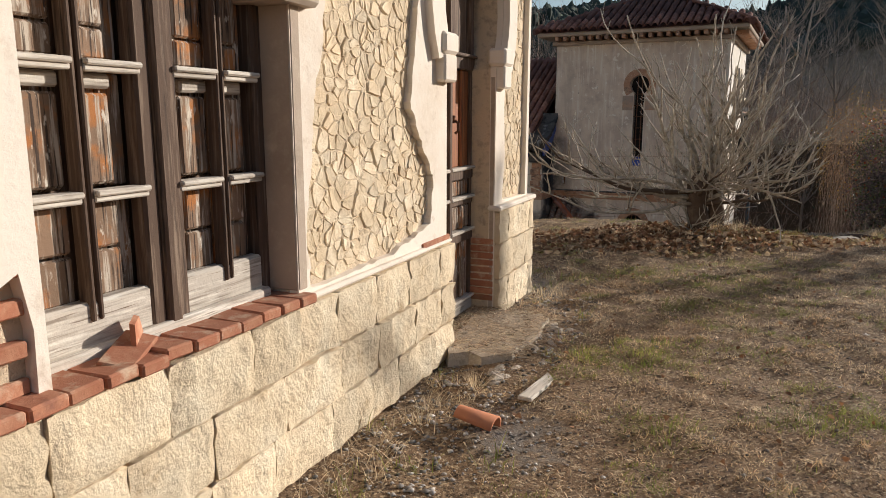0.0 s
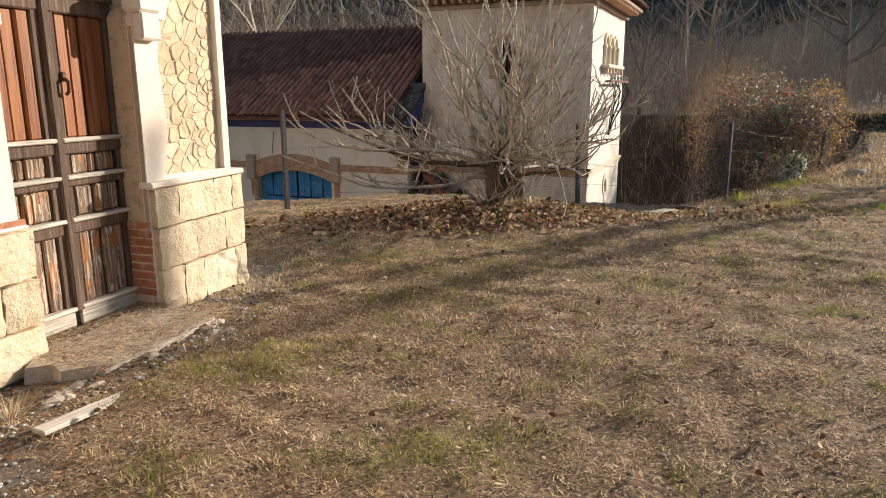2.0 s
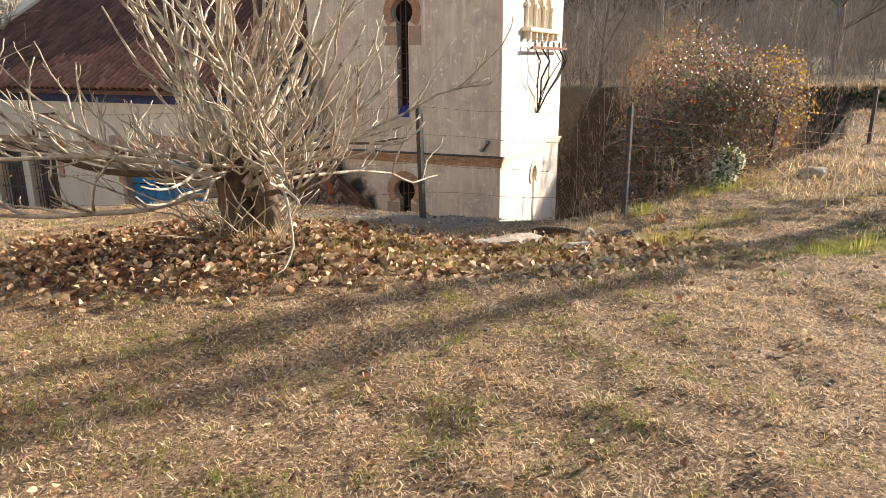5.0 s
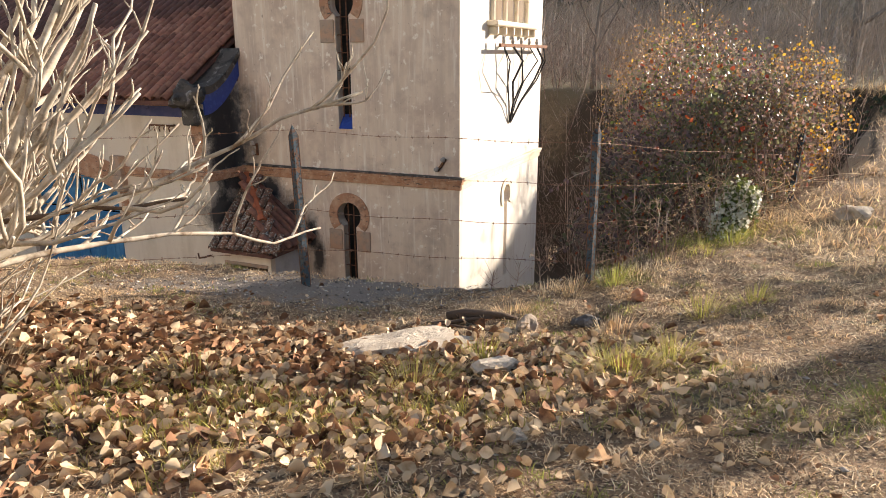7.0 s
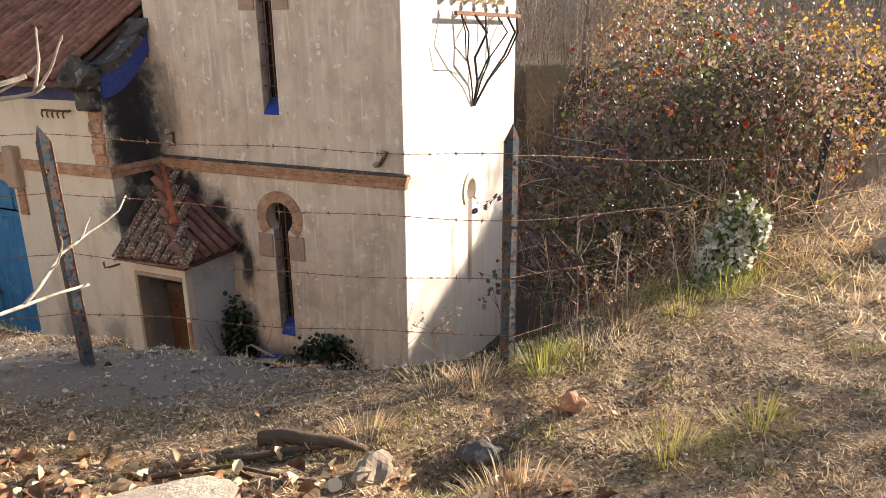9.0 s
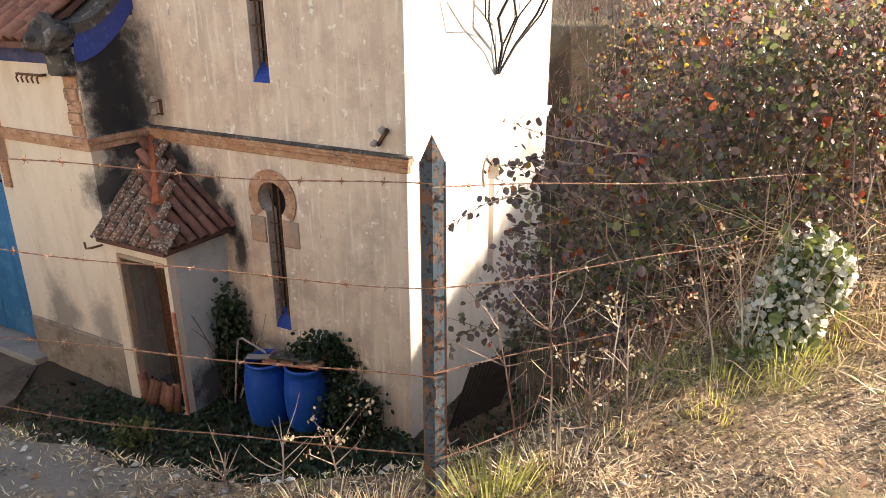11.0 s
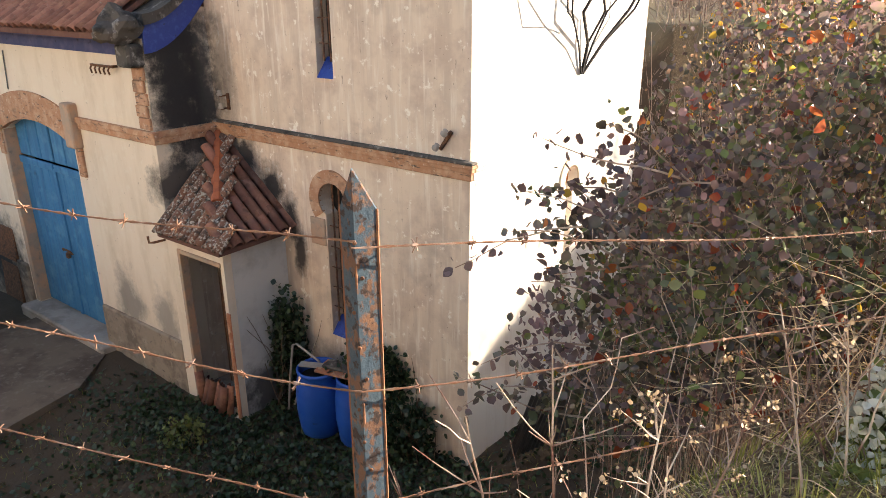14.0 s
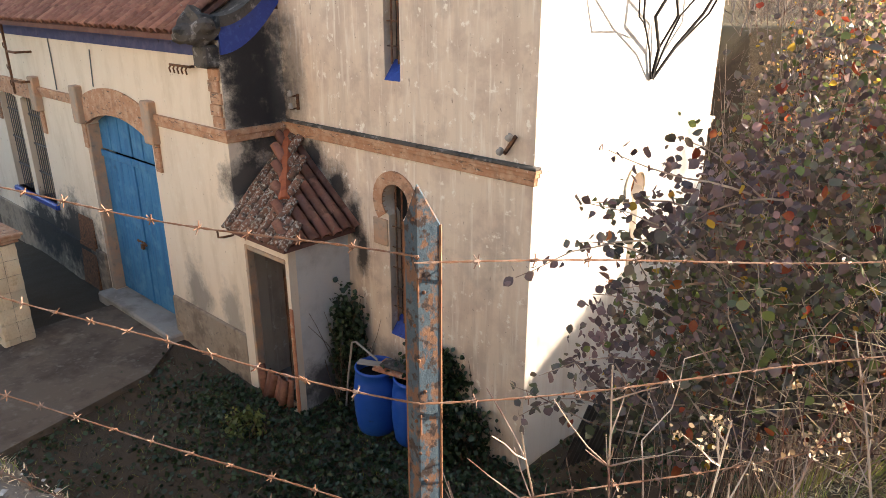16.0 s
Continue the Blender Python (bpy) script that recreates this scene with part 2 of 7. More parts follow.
WOOD_PALE = mat("bleached_bottom_rail", (0.58, 0.52, 0.44), [((0.30, 0.25, 0.20), (2.5, 45.0, 60.0), 0.48, 0.64), ((0.74, 0.69, 0.60), (3.0, 45.0, 45.0), 0.52, 0.66), ((0.16, 0.11, 0.07), (3.0, 60.0, 70.0), 0.62, 0.72)], rough=0.9, bump=0.6, grain=40, depth=0.006, coord="local", vary=0.12)
WOOD_RED = mat("varnished_door_panel", (0.25, 0.085, 0.03), [((0.36, 0.14, 0.045), (30.0, 30.0, 1.3), 0.45, 0.66), ((0.07, 0.03, 0.018), (45.0, 45.0, 1.6), 0.52, 0.66)], rough=0.55, bump=0.4, grain=50, depth=0.004, coord="local", vary=0.15)
# Paints the dark of unlit rooms; also colours cables and barrel water.
NEAR_BLACK = mat("near_black_matte", (0.012, 0.011, 0.011), [((0.03, 0.025, 0.02), 5.0, 0.5, 0.7)], rough=0.95, bump=0.0)
RUSTY_BLUE = mat("rusted_blue_steel", (0.05, 0.08, 0.105), [((0.075, 0.11, 0.13), 9.0, 0.5, 0.7), ((0.15, 0.080, 0.050), (38.0, 38.0, 22.0), 0.51, 0.58), ((0.20, 0.105, 0.06), 16.0, 0.60, 0.68), ((0.04, 0.028, 0.025), 45.0, 0.53, 0.60)], rough=0.75, metal=0.15, bump=0.6, grain=70, depth=0.004)
RUST = mat("rusted_iron", (0.13, 0.065, 0.04), [((0.26, 0.12, 0.06), 30.0, 0.45, 0.65), ((0.05, 0.035, 0.03), 12.0, 0.55, 0.7)], rough=0.85, metal=0.2, bump=0.5, grain=90, depth=0.003)
RUST_EDGE = mat("orange_rusted_edge", (0.22, 0.105, 0.055), [((0.18, 0.075, 0.04), 35.0, 0.45, 0.6), ((0.40, 0.22, 0.11), 14.0, 0.55, 0.7)], rough=0.85, metal=0.1, bump=0.5, grain=90, depth=0.003)
WIRE = mat("rusty_barbed_wire", (0.24, 0.12, 0.07), [((0.40, 0.30, 0.24), 20.0, 0.5, 0.7), ((0.10, 0.06, 0.05), 40.0, 0.55, 0.7)], rough=0.6, metal=0.35, bump=0.0, spec=0.5)
BARREL_BLUE = mat("blue_barrel_plastic", (0.012, 0.085, 0.42), [((0.03, 0.12, 0.46), 3.0, 0.5, 0.8), ((0.02, 0.05, 0.20), 9.0, 0.62, 0.75)], rough=0.45, bump=0.1, grain=10, spec=0.5)
DRIVE = mat("damp_drive_concrete", (0.17, 0.135, 0.105), [((0.10, 0.08, 0.065), 1.3, 0.45, 0.62), ((0.30, 0.26, 0.22), 0.8, 0.58, 0.68), ((0.22, 0.19, 0.16), 9.0, 0.55, 0.75)], rough=0.95, spec=0.1, bump=0.4, grain=40)
# The last two spots carry the passage's painted shade onto the plinth.
STONE_GREY = mat("grey_brown_stonework", (0.34, 0.275, 0.21), [((0.20, 0.16, 0.125), 3.0, 0.45, 0.62), ((0.42, 0.35, 0.27), 7.0, 0.55, 0.7), ((0.12, 0.10, 0.085), 14.0, 0.6, 0.7)], rough=0.95, bump=0.7, grain=18, depth=0.02, spots=STAINS_AND_SHADE[-2:])
CONCRETE = mat("worn_concrete", (0.36, 0.33, 0.30), [((0.25, 0.22, 0.19), 2.0, 0.45, 0.65), ((0.44, 0.40, 0.36), 8.0, 0.55, 0.75), ((0.16, 0.14, 0.12), 0.9, 0.55, 0.7)], rough=0.92, bump=0.4, grain=40)
RUBBLE = mat("pale_rubble", (0.56, 0.48, 0.38), [((0.42, 0.34, 0.26), 8.0, 0.45, 0.65), ((0.66, 0.58, 0.48), 20.0, 0.55, 0.75)], rough=0.95, bump=0.8, grain=30, depth=0.03, vary=0.2)
GALVANISED = mat("grey_corrugated_sheet", (0.17, 0.17, 0.18), [((0.11, 0.105, 0.10), 5.0, 0.5, 0.7)], rough=0.55, metal=0.5, bump=0.1)
BARK_FIG = mat("grey_fig_bark", (0.42, 0.36, 0.28), [((0.58, 0.52, 0.43), 14.0, 0.45, 0.65), ((0.20, 0.15, 0.105), 9.0, 0.52, 0.66)], rough=0.9, bump=0.4, grain=60, depth=0.006)
BARK_TRUNK = mat("dark_fig_trunk", (0.12, 0.082, 0.058), [((0.22, 0.165, 0.12), 10.0, 0.52, 0.72), ((0.07, 0.05, 0.04), 20.0, 0.55, 0.7)], rough=0.95, bump=0.7, grain=30, depth=0.02)
BARK_FAR = mat("bare_tree_bark", (0.20, 0.165, 0.135), [((0.28, 0.24, 0.20), 3.0, 0.5, 0.7)], rough=0.95, bump=0.0, vary=0.25, island=True)
GROUND = mat("dry_lawn_earth", (0.24, 0.155, 0.09), [((0.36, 0.25, 0.15), 5.0, 0.48, 0.68), ((0.11, 0.072, 0.045), 13.0, 0.52, 0.66), ((0.56, 0.43, 0.27), 45.0, 0.54, 0.62), ((0.06, 0.042, 0.03), 50.0, 0.54, 0.62), ((0.10, 0.115, 0.035), 6.0, 0.5, 0.8, "green"), ((0.13, 0.068, 0.036), 9.0, 0.4, 0.8, "litter"), ((0.23, 0.195, 0.16), 8.0, 0.35, 0.75, "gravel"), ((0.085, 0.062, 0.042), 7.0, 0.35, 0.7, "soil"), ((0.22, 0.17, 0.095), 1.2, 0.2, 0.8, "field"), ((0.36, 0.275, 0.185), 6.0, 0.35, 0.75, "bank")], rough=0.96, bump=0.9, grain=28, depth=0.03)
HILL = mat("wooded_hillside", (0.050, 0.062, 0.052), [((0.085, 0.080, 0.062), 0.05, 0.45, 0.65), ((0.025, 0.036, 0.032), 0.12, 0.5, 0.65), ((0.11, 0.095, 0.07), 0.02, 0.58, 0.7)], rough=0.98, bump=0.0)


# ---- mesh tools ----
class Geo:
    """Vertices and faces gathered for one mesh."""

    def __init__(self):
        self.v, self.f = [], []

    def add(self, verts, faces, m=None):
        k = len(self.v)
        self.v += [tuple(m @ Vector(p)) for p in verts] if m else [tuple(p) for p in verts]
        self.f += [tuple(i + k for i in face) for face in faces]
        return self

    def box(self, x0, x1, y0, y1, z0, z1, b=0.0, m=None):
        """A box with chamfered edges of width b."""
        if b <= 0:
            p = [(x, y, z) for x in (x0, x1) for y in (y0, y1) for z in (z0, z1)]
            return self.add(p, [(0, 1, 3, 2), (4, 6, 7, 5), (0, 4, 5, 1), (2, 3, 7, 6), (0, 2, 6, 4), (1, 5, 7, 3)], m)
        b = min(b, 0.45 * (x1 - x0), 0.45 * (y1 - y0), 0.45 * (z1 - z0))
        p, idx = [], {}
        for i, x in enumerate((x0, x1)):
            for j, y in enumerate((y0, y1)):
                for k, z in enumerate((z0, z1)):
                    xi, yi, zi = x + b * (1 - 2 * i), y + b * (1 - 2 * j), z + b * (1 - 2 * k)
                    for a, q in enumerate(((x, yi, zi), (xi, y, zi), (xi, yi, z))):
                        idx[i, j, k, a] = len(p)
                        p.append(q)
        g = []
        for s in (0, 1):
            g.append([idx[s, j, k, 0] for j, k in ((0, 0), (1, 0), (1, 1), (0, 1))][::1 if s else -1])
            g.append([idx[i, s, k, 1] for i, k in ((0, 0), (1, 0), (1, 1), (0, 1))][::-1 if s else 1])
            g.append([idx[i, j, s, 2] for i, j in ((0, 0), (1, 0), (1, 1), (0, 1))][::1 if s else -1])
            for r in (0, 1):
                g.append((idx[0, s, r, 1], idx[1, s, r, 1], idx[1, s, r, 2], idx[0, s, r, 2]))
                g.append((idx[s, 0, r, 0], idx[s, 1, r, 0], idx[s, 1, r, 2], idx[s, 0, r, 2]))
                g.append((idx[s, r, 0, 0], idx[s, r, 1, 0], idx[s, r, 1, 1], idx[s, r, 0, 1]))
        for i in (0, 1):
            for j in (0, 1):
                for k in (0, 1):
                    g.append((idx[i, j, k, 0], idx[i, j, k, 1], idx[i, j, k, 2]))
        return self.add(p, g, m)

    def tube(self, pts, radii, sides=6, cap=True):
        """A round rod through pts, tapered by radii."""
        pts = [Vector(p) for p in pts]
        if isinstance(radii, (int, float)):
            radii = [radii] * len(pts)
        verts, side = [], None
        for i, p in enumerate(pts):
            d = (pts[min(i + 1, len(pts) - 1)] - pts[max(i - 1, 0)]).normalized()
            if side is None:
                side = d.orthogonal().normalized()
            side = (side - d * side.dot(d)).normalized()
            other = d.cross(side)
            for k in range(sides):
                a = 2 * math.pi * k / sides
                verts.append(p + (side * math.cos(a) + other * math.sin(a)) * radii[i])
        faces = [(i * sides + k, i * sides + (k + 1) % sides, (i + 1) * sides + (k + 1) % sides, (i + 1) * sides + k) for i in range(len(pts) - 1) for k in range(sides)]
        if cap:
            faces += [tuple(range(sides))[::-1], tuple((len(pts) - 1) * sides + k for k in range(sides))]
        return self.add(verts, faces)

    def lathe(self, profile, sides=20, m=None):
        """A turned body: profile of (radius, z) from bottom to top."""
        verts = [(r * math.cos(2 * math.pi * k / sides), r * math.sin(2 * math.pi * k / sides), z) for r, z in profile for k in range(sides)]
        faces = [(i * sides + k, i * sides + (k + 1) % sides, (i + 1) * sides + (k + 1) % sides, (i + 1) * sides + k) for i in range(len(profile) - 1) for k in range(sides)]
        return self.add(verts, faces, m)

    def prism(self, outer, holes, y0, y1, m=None):
        """A slab of (x, z) outline with holes, from y0 (outside) to y1."""
        from mathutils.geometry import tessellate_polygon
        loops = [outer, *holes]
        flat = [p for loop in loops for p in loop]
        tris = tessellate_polygon([[Vector((x, z, 0)) for x, z in loop] for loop in loops])
        k = len(flat)
        verts = [(x, y0, z) for x, z in flat] + [(x, y1, z) for x, z in flat]
        faces = []
        for a, b, c in tris:
            (ax, az), (bx, bz), (cx, cz) = flat[a], flat[b], flat[c]
            if (bx - ax) * (cz - az) - (bz - az) * (cx - ax) < 0:
                b, c = c, b
            faces += [(a, b, c), (a + k, c + k, b + k)]
        at = 0
        for loop in loops:
            n = len(loop)
            faces += [(at + i, at + k + i, at + k + (i + 1) % n, at + (i + 1) % n) for i in range(n)]
            at += n
        return self.add(verts, faces, m)

    def mesh(self, name, material, smooth=False):
        me = bpy.data.meshes.new(name)
        me.from_pydata(self.v, [], self.f)
        if smooth:
            me.shade_smooth()
        if material:
            me.materials.append(material)
        return me


def tidy(me):
    """Turns a mesh's faces outwards."""
    bm = bmesh.new()
    bm.from_mesh(me)
    bmesh.ops.recalc_face_normals(bm, faces=bm.faces)
    bm.to_mesh(me)
    bm.free()
    return me


def part(name, geo, material, parent, label="", smooth=False, fix=True):
    me = geo.mesh(name, material, smooth)
    if fix:
        tidy(me)
    ob = new(name, me)
    ob.parent = parent
    if label:
        ob["label"] = label
    return ob


def piece(name, me, parent, m):
    """One of many alike pieces that share a mesh."""
    ob = new(name, me)
    ob.parent = parent
    ob.matrix_basis = m
    return ob


def thing(name, m, label, category, group="", kind=""):
    ob = new(name)
    ob.matrix_world = m
    return tagged(ob, label, category, group, kind)


def smooth_step(a, b, x):
    t = np.clip((np.asarray(x, float) - a) / (b - a), 0, 1)
    return t * t * (3 - 2 * t)


def rocky(name, material, rng, size=(1, 1, 1), rough=0.25, level=2):
    """A weathered lump of stone about one unit across, scaled by size."""
    bm = bmesh.new()
    bmesh.ops.create_icosphere(bm, subdivisions=level, radius=0.5)
    off = Vector((rng.uniform(-50, 50), rng.uniform(-50, 50), rng.uniform(-50, 50)))
    for p in bm.verts:
        k = 1 + rough * noise.noise(p.co * 2.2 + off) * 1.6 + 0.4 * rough * noise.noise(p.co * 6 + off)
        p.co = Vector((p.co.x * size[0], p.co.y * size[1], p.co.z * size[2])) * k
    me = bpy.data.meshes.new(name)
    bm.to_mesh(me)
    bm.free()
    me.materials.append(material)
    return me


# ---- ground ----
EDGE = [(-60, 13.5), (-3, 12.6), (2.0, 12.35), (4.2, 12.10), (5.4, 11.78), (6.6, 11.45), (7.5, 11.50), (8.6, 12.25), (9.9, 13.1), (12.5, 15.4), (15.5, 19.8), (19, 25), (40, 60)]
FIG = (3.70, 9.45)


def edge_line(x):
    return np.interp(x, [p[0] for p in EDGE], [p[1] for p in EDGE])


def lawn(x, y):
    x, y = np.asarray(x, float), np.asarray(y, float)
    z = -0.26 + 0.045 * np.clip(x - 1.0, -1.5, 5.5)
    z = z - 0.43 * smooth_step(7.6, 11.0, y) * np.exp(-(((x - 6.1) / 2.4) ** 2))
    z = z - 0.12 * smooth_step(9.5, 12.0, y) * (1 - smooth_step(2, 5, x))
    z = z + 0.15 * np.exp(-((x - FIG[0]) ** 2 + (y - FIG[1]) ** 2) / 1.6)
    z = z + 0.12 * smooth_step(9, 16, x) - 0.10 * smooth_step(9.5, 13, y) * smooth_step(7, 9, x)
    z = z - 0.16 * np.exp(-(((x - 6.95) / 0.24) ** 2 + ((y - 10.44) / 0.14) ** 2))
    return z + 0.015 * np.sin(2.1 * x + 1.3 * y) + 0.012 * np.sin(3.7 * y - 1.9 * x)


def ground(x, y):
    """Height of the ground: the lawn, the yard below it, and the fields and hills beyond."""
    x, y = np.asarray(x, float), np.asarray(y, float)
    c, s = math.cos(radians(-27.2)), math.sin(radians(-27.2))
    tx, ty = (x - 6.75) * c + (y - 17.09) * s, -(x - 6.75) * s + (y - 17.09) * c
    below = y - edge_line(x)
    width = 0.35 + 2.6 * smooth_step(7.2, 10, x)
    fall = smooth_step(0, 1, below / width)
    yard = -4.32 + 0.05 * np.sin(1.7 * x) * np.cos(1.3 * y) + 1.4 * smooth_step(2.5, 9, tx)
    z = lawn(x, y) * (1 - fall) + yard * fall
    rise = smooth_step(9.2, 10.4, ty + 0.5 * np.sin(tx * 0.35))
    upper = 0.42 + 0.012 * np.clip(ty - 10, 0, 60) + 0.15 * np.sin(tx * 0.21)
    z = z * (1 - rise) + np.maximum(upper, -0.2) * rise
    far = np.hypot(x - 4, y - 4)
    bearing = np.arctan2(x - 4, y - 4)
    crest = 0.118 + 0.010 * np.sin(bearing * 9 + 0.6) + 0.006 * np.sin(bearing * 23 + 2.0) + 0.075 * smooth_step(0.36, 0.62, bearing)
    return z + smooth_step(70, 330, far) * 330 * crest * (0.3 + 0.7 * smooth_step(-0.5, -0.13, bearing)) * smooth_step(-1.6, -0.7, bearing)


def spaced(a, b, step, low, high):
    inner = np.arange(a, b + 1e-6, step)
    out, inn, d = [], [], step
    x = b
    while x < high:
        d *= 1.22
        x += d
        out.append(x)
    x, d = a, step
    while x > low:
        d *= 1.22
        x -= d
        inn.append(x)
    return np.array(inn[::-1] + list(inner) + out)


def plane_of(name, xs, ys, height, material):
    gx, gy = np.meshgrid(xs, ys)
    gz = height(gx, gy)
    nx, ny = len(xs), len(ys)
    verts = np.stack([gx, gy, gz], -1).reshape(-1, 3)
    i = np.arange(ny * nx).reshape(ny, nx)
    faces = np.stack([i[:-1, :-1], i[:-1, 1:], i[1:, 1:], i[1:, :-1]], -1).reshape(-1, 4)
    me = bpy.data.meshes.new(name)
    me.from_pydata(verts.tolist(), [], faces.tolist())
    me.materials.append(material)
    me.shade_smooth()
    return me, verts


def rough_ground(x, y):
    z = ground(x, y)
    near = (x > -8) & (x < 16) & (y > -4) & (y < 25)
    bumps = 0.018 * np.sin(7.3 * x + 2 * np.sin(3.1 * y)) * np.sin(6.1 * y + 1.5 * np.sin(4.3 * x)) + 0.01 * np.sin(17 * x + 5 * y) * np.sin(13 * y - 4 * x)
    return z + np.where(near, bumps, 0)


ground_mesh, gv = plane_of("ground", spaced(-5, 14, 0.11, -1600, 1600), spaced(-2, 22.5, 0.11, -1600, 1600), rough_ground, GROUND)
gx, gy = gv[:, 0], gv[:, 1]
below = gy - edge_line(gx)
c27, s27 = math.cos(radians(-27.2)), math.sin(radians(-27.2))
gty = -(gx - 6.75) * s27 + (gy - 17.09) * c27
gtx = (gx - 6.75) * c27 + (gy - 17.09) * s27
ripple = 0.5 + 0.5 * np.sin(gx * 1.1 + 1.7 * np.sin(gy * 0.7)) * np.sin(gy * 0.9 + 1.3 * np.sin(gx * 0.8))
zones = {
    "green": (0.05 + 0.4 * ripple) * (1 - smooth_step(-0.4, 0.1, below)) * smooth_step(0.8, 2.5, gx - 0.4 * (gy - 5)) + 0.4 * np.exp(-(((gx - 8.9) / 0.8) ** 2 + ((gy - 9.3) / 0.5) ** 2)),
    "litter": 1.1 * np.exp(-(((gx - FIG[0]) / 2.4) ** 2 + ((gy - FIG[1] - 0.2) / 1.3) ** 2)) * (below < 0.2),
    "gravel": np.maximum(0.95 * np.exp(-(((gx - 5.0) / 1.7) ** 2 + ((gy - 11.5) / 0.45) ** 2)), np.maximum(0.9 * np.exp(-(((gx - 0.75) / 0.55) ** 2 + ((gy - 6.9) / 0.8) ** 2)), 0.8 * np.exp(-(((gx - 0.4) / 0.35) ** 2 + ((gy - 3.6) / 0.45) ** 2)))) + 0.55 * np.exp(-(((gx + 0.5) / 2.2) ** 2 + ((gy - 11.6) / 0.7) ** 2)),
    "soil": smooth_step(0.0, 0.3, below) * (gty < 10.6),
    "field": smooth_step(10.2, 11, gty),
    "bank": smooth_step(0.0, 0.5, below) * (1 - smooth_step(2.6, 3.6, below)) * smooth_step(7.4, 8.6, gx) * (gx < 16),
}
for key, value in zones.items():
    layer = ground_mesh.attributes.new(key, "FLOAT", "POINT")
    layer.data.foreach_set("value", np.clip(value, 0, 1.2).astype(np.float32))
tagged(new("ground", ground_mesh), "uneven dry lawn with earth banks, a lower yard and fields", "ground", kind="structure")


def on_ground(x, y):
    return float(rough_ground(np.array([x]), np.array([y]))[0])


# ---- retaining wall of the terrace ----
def stone_wall_along(x0, x1):
    rng = random.Random(5)
    wall = thing("retaining_wall", Matrix.Identity(4), "rough stone retaining wall holding up the lawn terrace", "wall", kind="structure")
    g = Geo()
    for k in range(60):
        a, b = x0 + (x1 - x0) * k / 60, x0 + (x1 - x0) * (k + 1) / 60
        ya, yb = float(edge_line(a)) + 0.30, float(edge_line(b)) + 0.30
        ta, tb = on_ground(a, ya - 0.30) - 0.9, on_ground(b, yb - 0.30) - 0.9
        o = rng.uniform(0, 0.05)
        g.add([(a, ya, -4.6), (b, yb, -4.6), (b, yb, tb), (a, ya, ta), (a, ya + 0.25 + o, -4.6), (b, yb + 0.25 + o, -4.6), (b, yb + 0.12 + o, tb), (a, ya + 0.12 + o, ta)], [(0, 1, 2, 3), (5, 4, 7, 6), (3, 2, 6, 7), (0, 3, 7, 4), (1, 5, 6, 2)])
    part("wall_face", g, MORTAR, wall)


stone_wall_along(-4.0, 7.0)


# ---- old house ----
def arc(cx, cz, r, a0, a1, n):
    return [(cx + r * math.cos(radians(a0 + (a1 - a0) * k / n)), cz + r * math.sin(radians(a0 + (a1 - a0) * k / n))) for k in range(n + 1)]


def clip_cell(poly, px, pz, qx, qz):
    """The half of poly that lies nearer to p than to q."""
    mx, mz, nx, nz = (px + qx) / 2, (pz + qz) / 2, qx - px, qz - pz
    out = []
    for i, (ax, az) in enumerate(poly):
        bx, bz = poly[(i + 1) % len(poly)]
        da, db = (ax - mx) * nx + (az - mz) * nz, (bx - mx) * nx + (bz - mz) * nz
        if da <= 0:
            out.append((ax, az))
        if da * db < 0:
            t = da / (da - db)
            out.append((ax + t * (bx - ax), az + t * (bz - az)))
    return out


def inside(poly, x, z):
    hit = False
    for i, (ax, az) in enumerate(poly):
        bx, bz = poly[(i + 1) % len(poly)]
        if (az > z) != (bz > z) and x < ax + (z - az) * (bx - ax) / (bz - az):
            hit = not hit
    return hit


